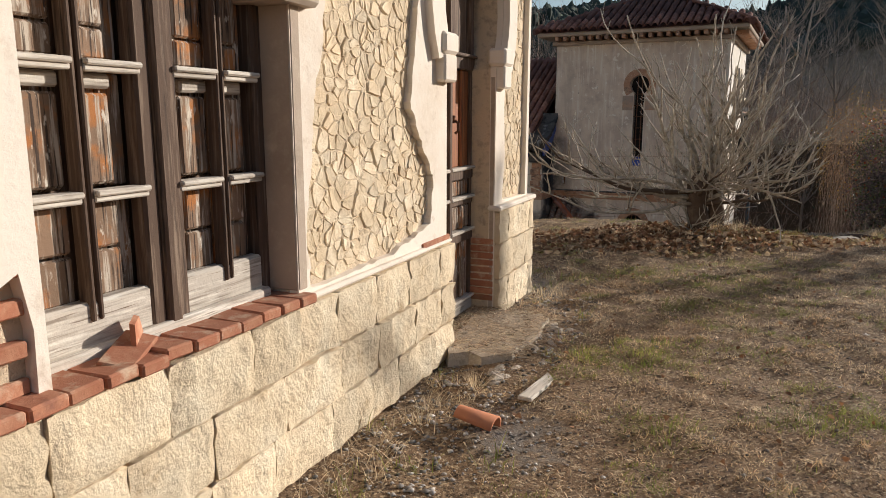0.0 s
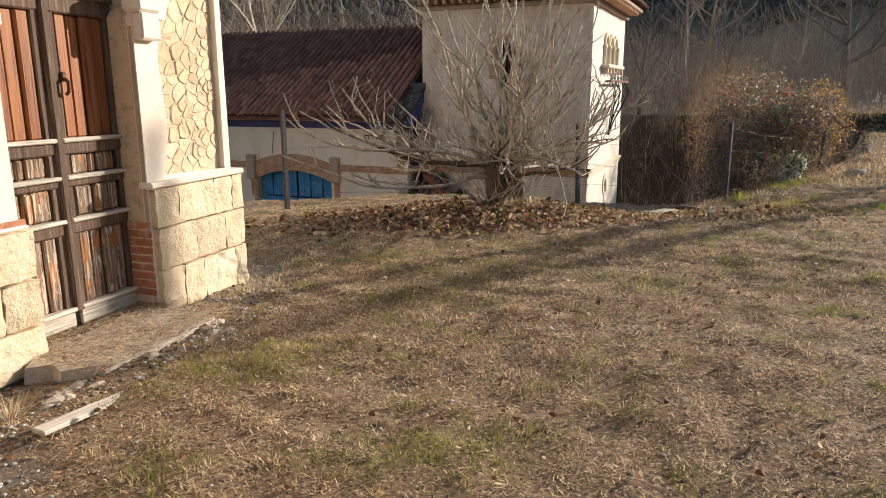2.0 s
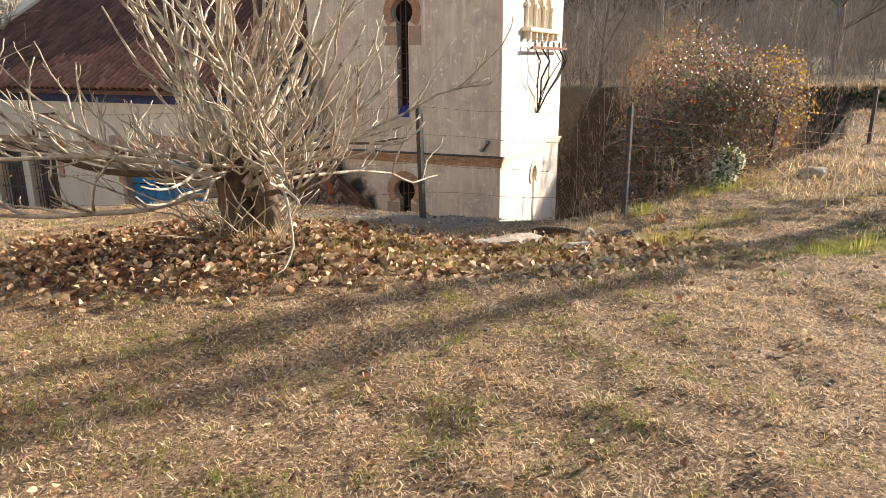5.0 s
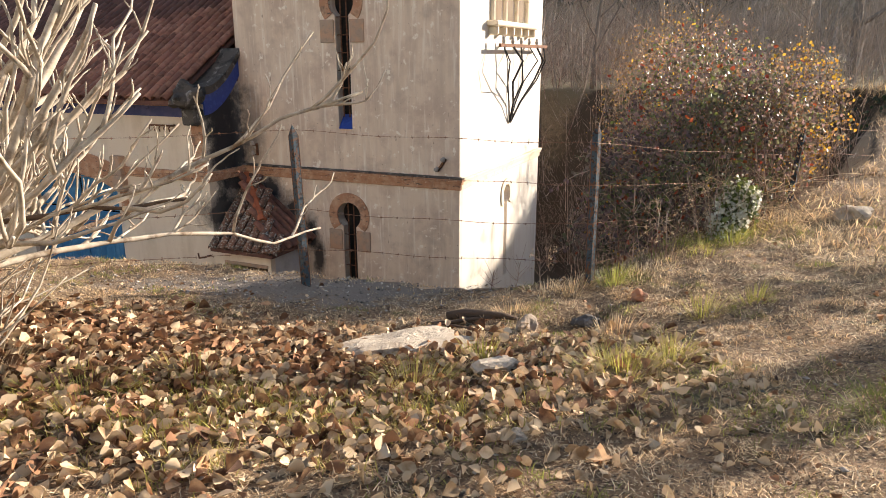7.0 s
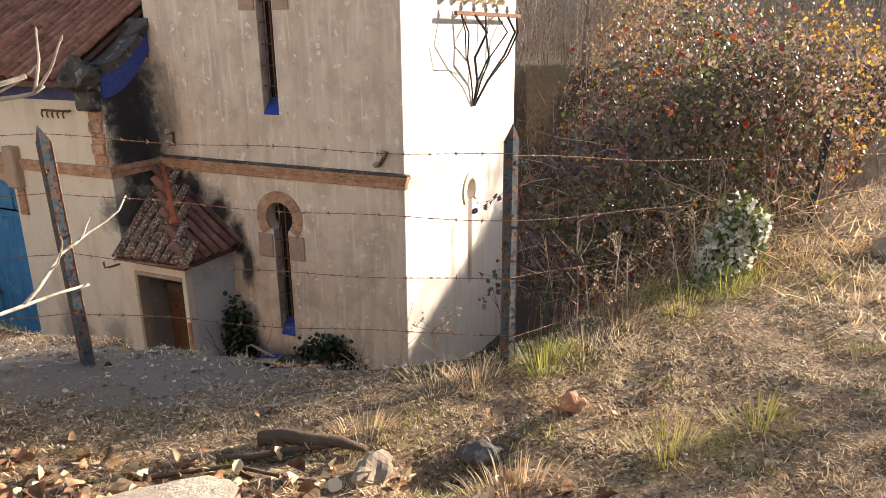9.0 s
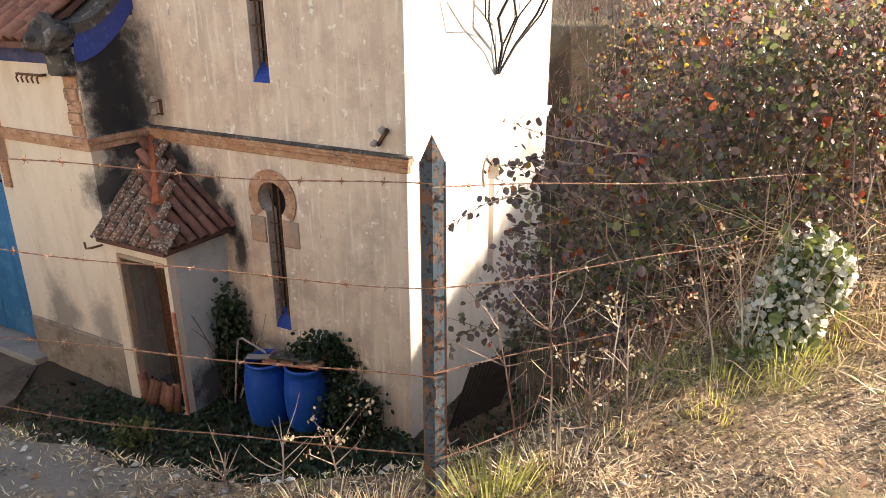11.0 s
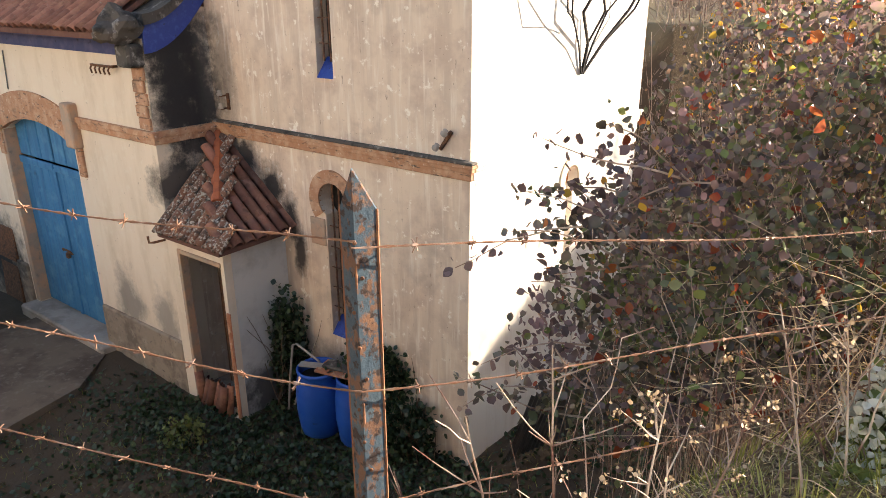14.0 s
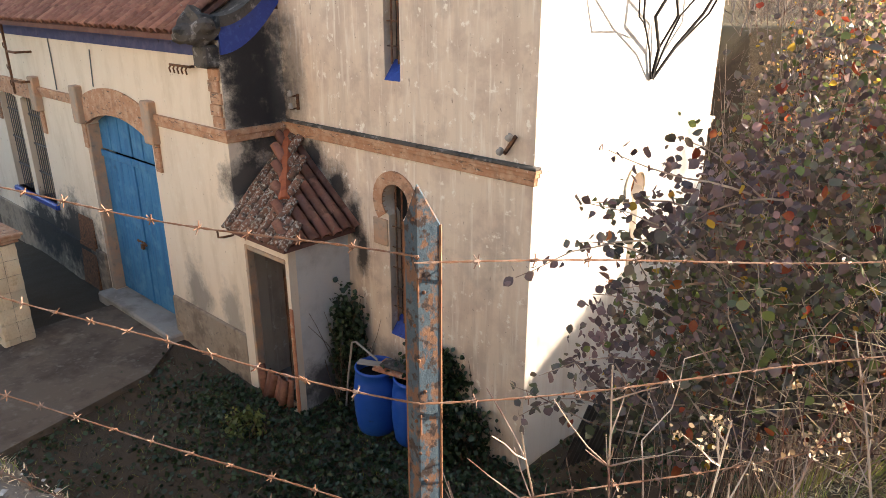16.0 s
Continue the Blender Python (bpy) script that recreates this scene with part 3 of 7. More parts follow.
def rubble(parent, outline, y, rng, size=0.13, flat=0.7, joint=0.006):
    """Irregular stones that fill an outline on a wall, each a part of its own."""
    xs, zs = [p[0] for p in outline], [p[1] for p in outline]
    seeds = []
    rows = int((max(zs) - min(zs)) / (size * flat)) + 3
    for r in range(rows):
        z = min(zs) - size * flat + r * size * flat
        x = min(xs) - size + rng.uniform(0, size)
        while x < max(xs) + size:
            seeds.append((x + rng.uniform(-0.25, 0.25) * size, z + rng.uniform(-0.5, 0.5) * size * flat))
            x += size * rng.choice((0.3, 0.45, 0.6, 1.0, 1.5, 2.0, 2.6))
    for i, (px, pz) in enumerate(seeds):
        if not inside(outline, px, pz):
            continue
        cell = [(px - size, pz - size), (px + size, pz - size), (px + size, pz + size), (px - size, pz + size)]
        for j, (qx, qz) in enumerate(seeds):
            if i != j and abs(qx - px) < 2.2 * size and abs(qz - pz) < 2.2 * size:
                cell = clip_cell(cell, px, pz, qx, qz)
        if len(cell) < 3:
            continue
        cut = rng.uniform(0.14, 0.26)
        cell = [(ax + (bx - ax) * u + rng.uniform(-0.003, 0.003), az + (bz - az) * u + rng.uniform(-0.003, 0.003)) for (ax, az), (bx, bz) in zip(cell, cell[1:] + cell[:1]) for u in (cut, 1 - cut)]
        cx, cz = sum(p[0] for p in cell) / len(cell), sum(p[1] for p in cell) / len(cell)
        reach = min(math.hypot(x - cx, z - cz) for x, z in cell)
        if reach < 0.012:
            continue
        k0 = max(0.72, 1 - joint / reach)
        out = rng.choice((0.0125, 0.0135, 0.0145, 0.016, 0.020))
        ta, tb = rng.uniform(-0.03, 0.03), rng.uniform(-0.05, 0.03)
        n = len(cell)
        ring = []
        for k, d in ((k0, 0.03), (k0 * 0.98, -out * 0.6), (k0 * 0.87, -out)):
            ring += [((x - cx) * k * rng.uniform(0.95, 1.05), d + rng.uniform(-0.004, 0.002) * (d < 0) + (ta * (x - cx) + tb * (z - cz)) * (d < 0), (z - cz) * k * rng.uniform(0.95, 1.05)) for x, z in cell]
        ring.append((rng.uniform(-0.01, 0.01), -out * rng.uniform(0.75, 1.1), rng.uniform(-0.01, 0.01)))
        faces = [(a * n + i, a * n + (i + 1) % n, (a + 1) * n + (i + 1) % n, (a + 1) * n + i) for a in (0, 1) for i in range(n)] + [(2 * n + i, 2 * n + (i + 1) % n, 3 * n) for i in range(n)]
        piece("stone", tidy(Geo().add(ring, faces).mesh("stone", STONE)), parent, pose(cx, y, cz))


def ashlar(w, h, rng, depth=0.06):
    """A rough-faced squared block, front towards -y, centred, back at y = depth."""
    nx, nz = max(4, int(w / 0.042)), max(4, int(h / 0.045))
    off = Vector((rng.uniform(-90, 90), 0, rng.uniform(-90, 90)))
    verts = []
    for j in range(nz + 1):
        for i in range(nx + 1):
            x, z = -w / 2 + w * i / nx, -h / 2 + h * j / nz
            rim = i in (0, nx) or j in (0, nz)
            q = Vector((x * 5, 0, z * 5)) + off
            y = -0.004 + 0.016 * noise.noise(q) + 0.018 * noise.noise(q * 2.3) + 0.014 * noise.noise(q * 5) + (0.006 if rim else 0.0)
            if rim:
                x += 0.006 * noise.noise(q * 3) * (i not in (0, nx)) + 0.004 * noise.noise(q * 2)
                z += 0.005 * noise.noise(q * 3 + Vector((9, 9, 9)))
            verts.append((x, y, z))
    faces = [(j * (nx + 1) + i, j * (nx + 1) + i + 1, (j + 1) * (nx + 1) + i + 1, (j + 1) * (nx + 1) + i) for j in range(nz) for i in range(nx)]
    loop = [i for i in range(nx + 1)] + [j * (nx + 1) + nx for j in range(1, nz + 1)] + [nz * (nx + 1) + i for i in range(nx - 1, -1, -1)] + [j * (nx + 1) for j in range(nz - 1, 0, -1)]
    k, c = len(verts), len(loop)
    verts += [verts[i] for i in loop] + [(verts[i][0], depth, verts[i][2]) for i in loop]
    faces += [(k + i, k + c + i, k + c + (i + 1) % c, k + (i + 1) % c) for i in range(c)]
    g = Geo().add(verts, faces)
    return g.mesh("block", ASHLAR, True)


def old_house():
    rng = random.Random(11)
    house = thing("old_house", HOUSE, "old plastered stone house with bare rubble patches and sandstone plinth", "house")
    top, left, right, back = 5.2, -9.0, 2.0, 7.0
    window = [(-3.20, 0.58), (-1.88, 0.58), (-1.88, 1.95)] + arc(-2.54, 2.25, 0.74, -20, 200, 18) + [(-3.20, 1.95)]
    doorway = [(-0.05, -0.30), (1.00, -0.30), (1.00, 1.75)] + arc(0.475, 2.25, 0.68, -40, 220, 20) + [(-0.05, 1.75)]
    # The front: plaster that stands a little proud of a bared patch.
    patch = [(-1.52, 2.6), (-0.50, 2.6), (-0.50, 2.14), (-0.56, 1.85), (-0.63, 1.52), (-0.50, 1.30), (-0.34, 1.12), (-0.28, 1.0), (-0.33, 0.72), (-0.62, 0.66), (-0.93, 0.605), (-1.35, 0.60), (-1.78, 0.60), (-1.79, 0.9), (-1.74, 1.18), (-1.70, 1.5), (-1.60, 1.8), (-1.56, 2.1)]
    ragged = []
    for i, (x, z) in enumerate(patch):
        bx, bz = patch[(i + 1) % len(patch)]
        for k in range(6):
            t = k / 6
            ragged.append((x + t * (bx - x) + rng.uniform(-0.012, 0.012) * (k > 0), z + t * (bz - z) + rng.uniform(-0.012, 0.012) * (k > 0)))
    strip = [(1.20, 0.72), (1.90, 0.70), (1.92, 2.9), (1.25, 2.9), (1.27, 2.0), (1.22, 1.5), (1.26, 1.1)]
    rough = [(-4.6, 0.45), (-3.25, 0.50), (-3.24, 0.8), (-3.27, 0.98), (-3.42, 0.9), (-3.7, 0.98), (-4.6, 1.0)]
    outer = [(left, -0.5), (right - 0.02, -0.5), (right - 0.02, top), (left, top)]
    wall = part("front_wall", Geo().prism(outer, [window, doorway, ragged, strip, rough], 0.05, 0.10), PLASTER_HOUSE, house)
    core = Geo().prism(outer, [window, doorway], 0.10, 0.34)
    core_wall = part("rubble_core", core, MORTAR, house)
    rubble(core_wall, patch, 0.109, rng, 0.098, 0.60, 0.0015)
    rubble(core_wall, strip, 0.109, rng, 0.10, 0.7, 0.0015)
    # Bricks bared beside the window.
    brick = Geo().box(-0.115, 0.115, -0.02, 0.05, -0.026, 0.026, 0.006).mesh("brick", BRICK)
    tidy(brick)
    for r in range(9):
        for k in range(6):
            x = -3.37 - k * 0.245 - 0.10 * (r % 2)
            piece("brick", brick, core_wall, pose(x + rng.uniform(-0.01, 0.01), 0.085 + rng.uniform(-0.012, 0.01), 0.50 + r * 0.062, rng.uniform(-2, 2), rng.uniform(-2, 2), rng.uniform(-2, 2)))
    # Side, back and roof close the house.
    g = Geo().box(right - 0.36, right - 0.02, 0.34, back, -0.6, top).box(left, left + 0.35, 0.34, back, -0.6, top).box(left, right - 0.02, back, back + 0.35, -0.6, top)
    part("side_wall", g, PLASTER_HOUSE, house)
    g = Geo().add([(left - 0.3, -0.35, top), (right + 0.3, -0.35, top), (right + 0.3, back / 2, top + 1.6), (left - 0.3, back / 2, top + 1.6), (left - 0.3, back + 0.6, top), (right + 0.3, back + 0.6, top), (left - 0.3, -0.35, top + 0.12), (right + 0.3, -0.35, top + 0.12), (right + 0.3, back / 2, top + 1.75), (left - 0.3, back / 2, top + 1.75), (left - 0.3, back + 0.6, top + 0.12), (right + 0.3, back + 0.6, top + 0.12)], [(0, 1, 2, 3), (3, 2, 5, 4), (6, 9, 8, 7), (9, 10, 11, 8), (0, 6, 7, 1), (4, 5, 11, 10), (0, 3, 9, 6), (3, 4, 10, 9), (1, 7, 8, 2), (2, 8, 11, 5), (0, 4, 5, 1)])
    part("roof", g, TERRACOTTA_REST, house)
    # Near-black sheet that stands in for the unlit room behind the openings.
    part("inner_wall", Geo().box(left + 0.4, right - 0.4, 2.2, 2.3, -0.5, 4.5), NEAR_BLACK, house)
    # Jambs, in plaster darkened for their shade, and raised surrounds.
    part("window_jamb", Geo().box(-1.884, -1.80, 0.046, 0.33, 0.60, 1.93, 0.012), PLASTER_JAMB, house, "plaster window jamb, browned for its shade")
    part("lintel_corbel", Geo().box(-2.02, -1.72, -0.02, 0.30, 1.92, 2.10, 0.02), PLASTER_JAMB, house)
    part("lintel_corbel", Geo().box(-3.36, -3.06, -0.02, 0.30, 1.92, 2.10, 0.02), PLASTER_JAMB, house)
    g = Geo()
    g.prism(arc(0.475, 2.25, 0.90, -30, 210, 22) + arc(0.475, 2.25, 0.69, 215, -35, 22), [], -0.005, 0.10)
    part("arch_surround", g, PLASTER_HOUSE, house)
    for x0, x1 in ((-0.27, -0.03), (0.98, 1.20)):
        g = Geo().box(x0, x1, -0.035, 0.12, 1.84, 1.98, 0.02).box(x0 + 0.03, x1, -0.02, 0.12, 1.66, 1.845, 0.015)
        part("door_corbel", g, PLASTER_HOUSE, house, "stepped plaster corbel")
    part("door_jamb", Geo().add([(0.996, 0.06, -0.25), (1.03, 0.34, -0.25), (1.03, 0.34, 1.75), (0.996, 0.06, 1.75), (1.2, 0.06, -0.25), (1.2, 0.34, -0.25), (1.2, 0.34, 1.75), (1.2, 0.06, 1.75)], [(0, 1, 2, 3), (4, 7, 6, 5), (0, 3, 7, 4), (1, 5, 6, 2), (3, 2, 6, 7), (0, 4, 5, 1)]), PLASTER_JAMB, house, "plaster door jamb, browned for its shade")
    for k in range(9):
        piece("brick", brick, house, pose(1.04 + rng.uniform(-0.006, 0.008), 0.17, -0.12 + k * 0.062, 0, 0, 90))
    # Plinth of squared blocks, in three courses, under a brick ledge.
    plinth = part("plinth", Geo().box(left, -0.03, 0.045, 0.12, -0.6, 0.53).box(1.03, right + 0.05, 0.045, 0.12, -0.6, 0.66), MORTAR, house, "sandstone plinth")
    x, courses = 0.0, ((0.26, 0.54), (-0.02, 0.25), (-0.30, -0.03))
    for r, (z0, z1) in enumerate(courses):
        x = -0.005 - 0.12 * r * (r == 1)
        if r == 1:
            w = 0.24
            piece("block", (ashlar(w, z1 - z0 - 0.006, rng)), plinth, pose(-0.005 - w / 2, 0, (z0 + z1) / 2))
            x = -0.005 - w - 0.012
        while x > -5.2:
            w = rng.choice((0.26, 0.34, 0.42, 0.48))
            piece("block", (ashlar(w, z1 - z0 - 0.006, rng)), plinth, pose(x - w / 2, rng.uniform(-0.006, 0.006), (z0 + z1) / 2))
            x -= w + 0.006
    for r, (z0, z1) in enumerate(((0.36, 0.64), (0.05, 0.35), (-0.36, 0.04))):
        x, end = 1.01, 2.06
        while x < end - 0.05:
            w = min(rng.choice((0.24, 0.36, 0.42)), end - x)
            if end - x - w < 0.12:
                w = end - x
            piece("block", (ashlar(w - 0.006, z1 - z0 - 0.006, rng)), plinth, pose(x + w / 2, 0, (z0 + z1) / 2))
            x += w
    # The far side of the corner pillar shows its blocks' ends.
    part("pillar_cap", Geo().box(0.96, 2.07, -0.02, 0.10, 0.645, 0.69, 0.012), PLASTER_HOUSE, house)
    # Brick ledge: loose bricks before the window, a low rendered course further on.
    ledge = part("ledge", Geo().box(-1.84, -0.45, 0.012, 0.12, 0.546, 0.578, 0.012).box(-0.45, -0.002, 0.02, 0.12, 0.546, 0.57, 0.01), PLASTER_HOUSE, house, "thin worn plaster ledge")
    slab = tidy(Geo().box(-0.066, 0.066, -0.15, 0.15, -0.024, 0.024, 0.008).mesh("brick", BRICK))
    for k in range(26):
        piece("brick", slab, ledge, pose(-1.90 - k * 0.137, 0.13 + rng.uniform(-0.012, 0.006), 0.575 + rng.uniform(-0.004, 0.004), rng.uniform(-2, 2), rng.uniform(-2, 2), rng.uniform(-2.5, 2.5)))
    for k in range(3):
        piece("brick", brick, ledge, pose(-0.36 + 0.0 * k + 0.12 * k, 0.06, 0.577, 0, 0, rng.uniform(-2, 2)))
    window_of(house, rng)
    door_of(house, rng)
    return house


def window_of(house, rng):
    """Tall double casement with moulded bars and shutters behind."""
    w = new("window")
    w.parent = house
    w.location = (-2.54, 0.22, 0.60)
    tagged(w, "tall weathered casement window with its shutters shut")
    y0 = 0.0
    part("frame_post", Geo().box(-0.72, -0.63, y0 - 0.02, y0 + 0.10, 0.0, 2.3, 0.012), WOOD_DARK, w)
    part("frame_post", Geo().box(0.60, 0.72, y0 - 0.01, y0 + 0.10, 0.0, 2.3, 0.012), WOOD_DARK, w)
    part("bottom_rail", Geo().box(-0.62, -0.05, y0 - 0.02, y0 + 0.05, 0.02, 0.19, 0.012), WOOD_PALE, w, "bleached bottom rail")
    part("bottom_rail", Geo().box(0.05, 0.59, y0 - 0.02, y0 + 0.05, 0.02, 0.19, 0.012), WOOD_PALE, w, "bleached bottom rail")
    part("sill_board", Geo().box(-0.64, 0.60, y0 - 0.06, y0 + 0.06, -0.015, 0.035, 0.01), WOOD_PALE, w)
    for x0, x1, out in ((-0.105, -0.03, 0.03), (-0.034, 0.034, 0.055), (0.03, 0.10, 0.03)):
        part("meeting_stile", Geo().box(x0, x1, y0 - out, y0 + 0.05, 0.0, 2.3, 0.012), WOOD_DARK, w, "dark meeting stile")
    for s in (-1, 1):
        mid = s * 0.35
        part("glazing_bar", Geo().box(mid - 0.028, mid - 0.008, y0 - 0.035, y0 + 0.03, 0.12, 2.3, 0.006).box(mid + 0.008, mid + 0.028, y0 - 0.03, y0 + 0.03, 0.12, 2.3, 0.006), WOOD_DARK, w)
        for z in (0.555, 1.0, 1.5):
            for a, b in ((0.08, 0.325), (0.375, 0.60)):
                lo, hi = sorted((s * a, s * b))
                part("crossbar", Geo().box(lo, hi, y0 - 0.05, y0 + 0.03, z, z + 0.022, 0.006).box(lo, hi, y0 - 0.035, y0 + 0.03, z - 0.02, z + 0.002, 0.005), WOOD_PALE, w, "bleached crossbar")
        # Shutter boards and their raised blocks behind the bars.
        for a, b in ((0.10, 0.20), (0.205, 0.325), (0.375, 0.48), (0.485, 0.60)):
            lo, hi = sorted((s * a, s * b))
            for z0, z1 in ((0.17, 0.54), (0.58, 0.98), (1.03, 1.48), (1.53, 2.25)):
                part("shutter_board", Geo().box(lo, hi, y0 + 0.055 + rng.uniform(0, 0.01), y0 + 0.09, z0, z1, 0.006), WOOD_GREY, w)
        for a, b in ((0.17, 0.325), (0.38, 0.545)):
            lo, hi = sorted((s * a, s * b))
            for z0, z1, m in ((0.185, 0.35, WOOD_GREY), (0.925, 0.978, WOOD_PALE), (1.025, 1.13, WOOD_GREY), (0.36, 0.53, WOOD_GREY), (0.59, 0.91, WOOD_GREY), (1.14, 1.47, WOOD_GREY)):
                part("shutter_panel", Geo().box(lo, hi, y0 + (0.02 if m is WOOD_PALE else 0.034), y0 + 0.06, z0, z1, 0.01), m, w)
    part("cover_board", Geo().box(-0.60, 0.60, y0 + 0.092, y0 + 0.11, 0.0, 2.4), WOOD_DARK, w)


def door_of(house, rng):
    """Panelled double door in its recess."""
    d = new("door")
    d.parent = house
    d.location = (0.475, 0.27, -0.22)
    tagged(d, "panelled wooden double door with faded red varnish")
    part("back_board", Geo().box(-0.60, 0.60, 0.03, 0.07, 0.0, 2.9), WOOD_DARK, d)
    for s in (-1, 1):
        lo, hi = (0.02, 0.56) if s > 0 else (-0.56, -0.02)
        for a, b in ((0.02, 0.085), (0.49, 0.56)):
            x0, x1 = sorted((s * a, s * b))
            part("stile", Geo().box(x0, x1, -0.01, 0.035, 0.0, 2.9, 0.006), WOOD_DARK, d)
        for z0, z1, m in ((0.0, 0.13, WOOD_PALE), (0.62, 0.72, WOOD_DARK), (0.93, 1.0, WOOD_DARK), (1.14, 1.24, WOOD_DARK), (2.02, 2.14, WOOD_DARK)):
            part("rail", Geo().box(lo, hi, -0.02, 0.04, z0, z1, 0.01), m, d)
            part("rail_moulding", Geo().box(lo, hi, -0.045, 0.03, z1 - 0.022, z1 + 0.006, 0.008), WOOD_PALE if z1 < 1.3 else WOOD_DARK, d)
        for k in range(4):
            a = 0.09 + k * 0.102
            x0, x1 = sorted((s * a, s * (a + 0.092)))
            y = (0.0, 0.014, -0.006, 0.014)[k]
            part("panel", Geo().box(x0, x1, y, 0.035, 1.245, 2.02, 0.012), WOOD_RED, d, "red-brown varnished panel")
            part("panel", Geo().box(x0, x1, y, 0.035, 0.135, 0.62, 0.012), WOOD_GREY, d)
        for a, b in ((0.10, 0.24), (0.255, 0.305), (0.32, 0.47)):
            x0, x1 = sorted((s * a, s * b))
            part("panel", Geo().box(x0, x1, -0.005 if b - a > 0.1 else -0.03, 0.035, 0.735, 0.925, 0.012), WOOD_GREY, d)
            part("panel", Geo().box(x0, x1, 0.005, 0.035, 1.01, 1.135, 0.01), WOOD_GREY, d)
    part("cover_strip", Geo().box(-0.03, 0.03, -0.04, 0.03, 0.1, 2.9, 0.01), WOOD_DARK, d)
    part("door_knocker", Geo().tube([(0.10, -0.03, 1.62), (0.10, -0.055, 1.60), (0.10, -0.055, 1.54), (0.10, -0.03, 1.52)], 0.012, 6).box(0.085, 0.115, -0.03, -0.01, 1.60, 1.66, 0.004), RUST, d, "black iron knocker")


old_house()


# ---- tower, wing and porch ----
def barrel_tile(name, material, length=0.40, r0=0.085, r1=0.070, thick=0.014, seg=6):
    """A half-round clay tile along +y, its wide end at y = 0, hollow side down."""
    verts, n = [], seg + 1
    for y, r in ((0, r0), (length, r1)):
        for rr in (r, r - thick):
            verts += [(rr * math.cos(math.pi * k / seg), y, rr * math.sin(math.pi * k / seg)) for k in range(n)]
    f = []
    for k in range(seg):
        f += [(k, k + 1, 2 * n + k + 1, 2 * n + k), (n + k, 3 * n + k, 3 * n + k + 1, n + k + 1), (k, n + k, n + k + 1, k + 1)]
    f += [(0, 2 * n, 3 * n, n), (seg, n + seg, 3 * n + seg, 2 * n + seg)]
    return tidy(Geo().add(verts, f).mesh(name, material, True))


def tile_field(parent, name, base, slope, length, width, rng, keep, count, material, trim=None, rest=TERRACOTTA_REST, step=0.33, pitch=0.185):
    """Clay tiles on a slope whose eave starts at base (a pose: x along the eave, y up the slope). The count tiles picked by keep are parts, the rest one mesh."""
    cover = barrel_tile(name, material)
    verts0 = [v.co.copy() for v in cover.vertices]
    faces0 = [tuple(p.vertices) for p in cover.polygons]
    spots = []
    for c in range(int(width / pitch) + 1):
        for r in range(int(length / step) + 1):
            x, y = c * pitch + 0.09, r * step
            if trim and not trim(x, y):
                continue
            spots.append((keep(x, y), x, y))
    spots.sort(key=lambda q: q[0])
    g = Geo()
    for i, (_, x, y) in enumerate(spots):
        m = base @ pose(x + rng.uniform(-0.006, 0.006), y - 0.03 + rng.uniform(-0.015, 0.015), 0.035 + rng.uniform(-0.004, 0.006), 2.2, rng.uniform(-3, 3), rng.uniform(-1.5, 1.5))
        if i < count:
            piece(name, cover, parent, m)
        else:
            g.add(verts0, faces0, m)
    if g.v:
        ob = part("rest_of_tiles", g, rest, parent, fix=False)
        ob["kind"] = "stuff"
        ob.data.shade_smooth()


def horseshoe(cx, cz, r, half, z0, n=18):
    """Outline of a keyhole window: a slit of width 2 * half down to z0 under a round head."""
    a = math.degrees(math.asin(half / r))
    return [(cx - half, z0), (cx + half, z0)] + arc(cx, cz, r, -90 + a, 270 - a, n)


def keyhole_window(parent, x, cz, z0, face=None):
    """Brick-edged keyhole window with iron bars and a blue-tiled sill, on the tower's front."""
    m = face or Matrix.Identity(4)
    surround = Geo().prism(arc(x, cz, 0.40, -40, 220, 24) + arc(x, cz, 0.235, 225, -45, 24), [], -0.02, 0.03, m)
    w = part("window_surround", surround, BAND if face is None else BAND_SUN_TINT, parent, "horseshoe brick surround")
    for s in (-1, 1):
        part("impost", Geo().box(*sorted((x + s * 0.15, x + s * 0.41)), -0.024, 0.03, cz - 0.62, cz - 0.26, 0.008, m), TRIM if face is None else BAND_SUN_TINT, w)
    part("bar", Geo().tube([m @ Vector((x - 0.05, 0.05, z0)), m @ Vector((x - 0.05, 0.05, cz + 0.2))], 0.012, 6), RUST, w)
    part("bar", Geo().tube([m @ Vector((x + 0.06, 0.05, z0)), m @ Vector((x + 0.06, 0.05, cz + 0.2))], 0.012, 6), RUST, w)
    for k in range(int((cz - z0) / 0.28)):
        part("cross_bar", Geo().tube([m @ Vector((x - 0.13, 0.055, z0 + 0.2 + k * 0.28)), m @ Vector((x + 0.13, 0.055, z0 + 0.2 + k * 0.28))], 0.008, 5), RUST, w)
    part("sill", Geo().add([m @ Vector(p) for p in ((x - 0.128, -0.015, z0 - 0.188), (x + 0.128, -0.015, z0 - 0.188), (x + 0.128, 0.17, z0 + 0.04), (x - 0.128, 0.17, z0 + 0.04), (x - 0.128, 0.19, z0 - 0.188), (x + 0.128, 0.19, z0 - 0.188))], [(0, 1, 2, 3), (4, 3, 2, 5), (0, 3, 4), (1, 5, 2), (0, 4, 5, 1)]), BLUE_TILE, w, "sloping blue glazed sill")
    # Near-black sheet painted in place of the dark behind the slit.
    part("louvre", Geo().prism(horseshoe(x, cz, 0.24, 0.135, z0), [], 0.20, 0.22, m), NEAR_BLACK, w)


SIDE = pose(0, 0, 0, 0, 0, 90)  # the tower's sunny side: its x runs along the tower's depth, its y into the wall


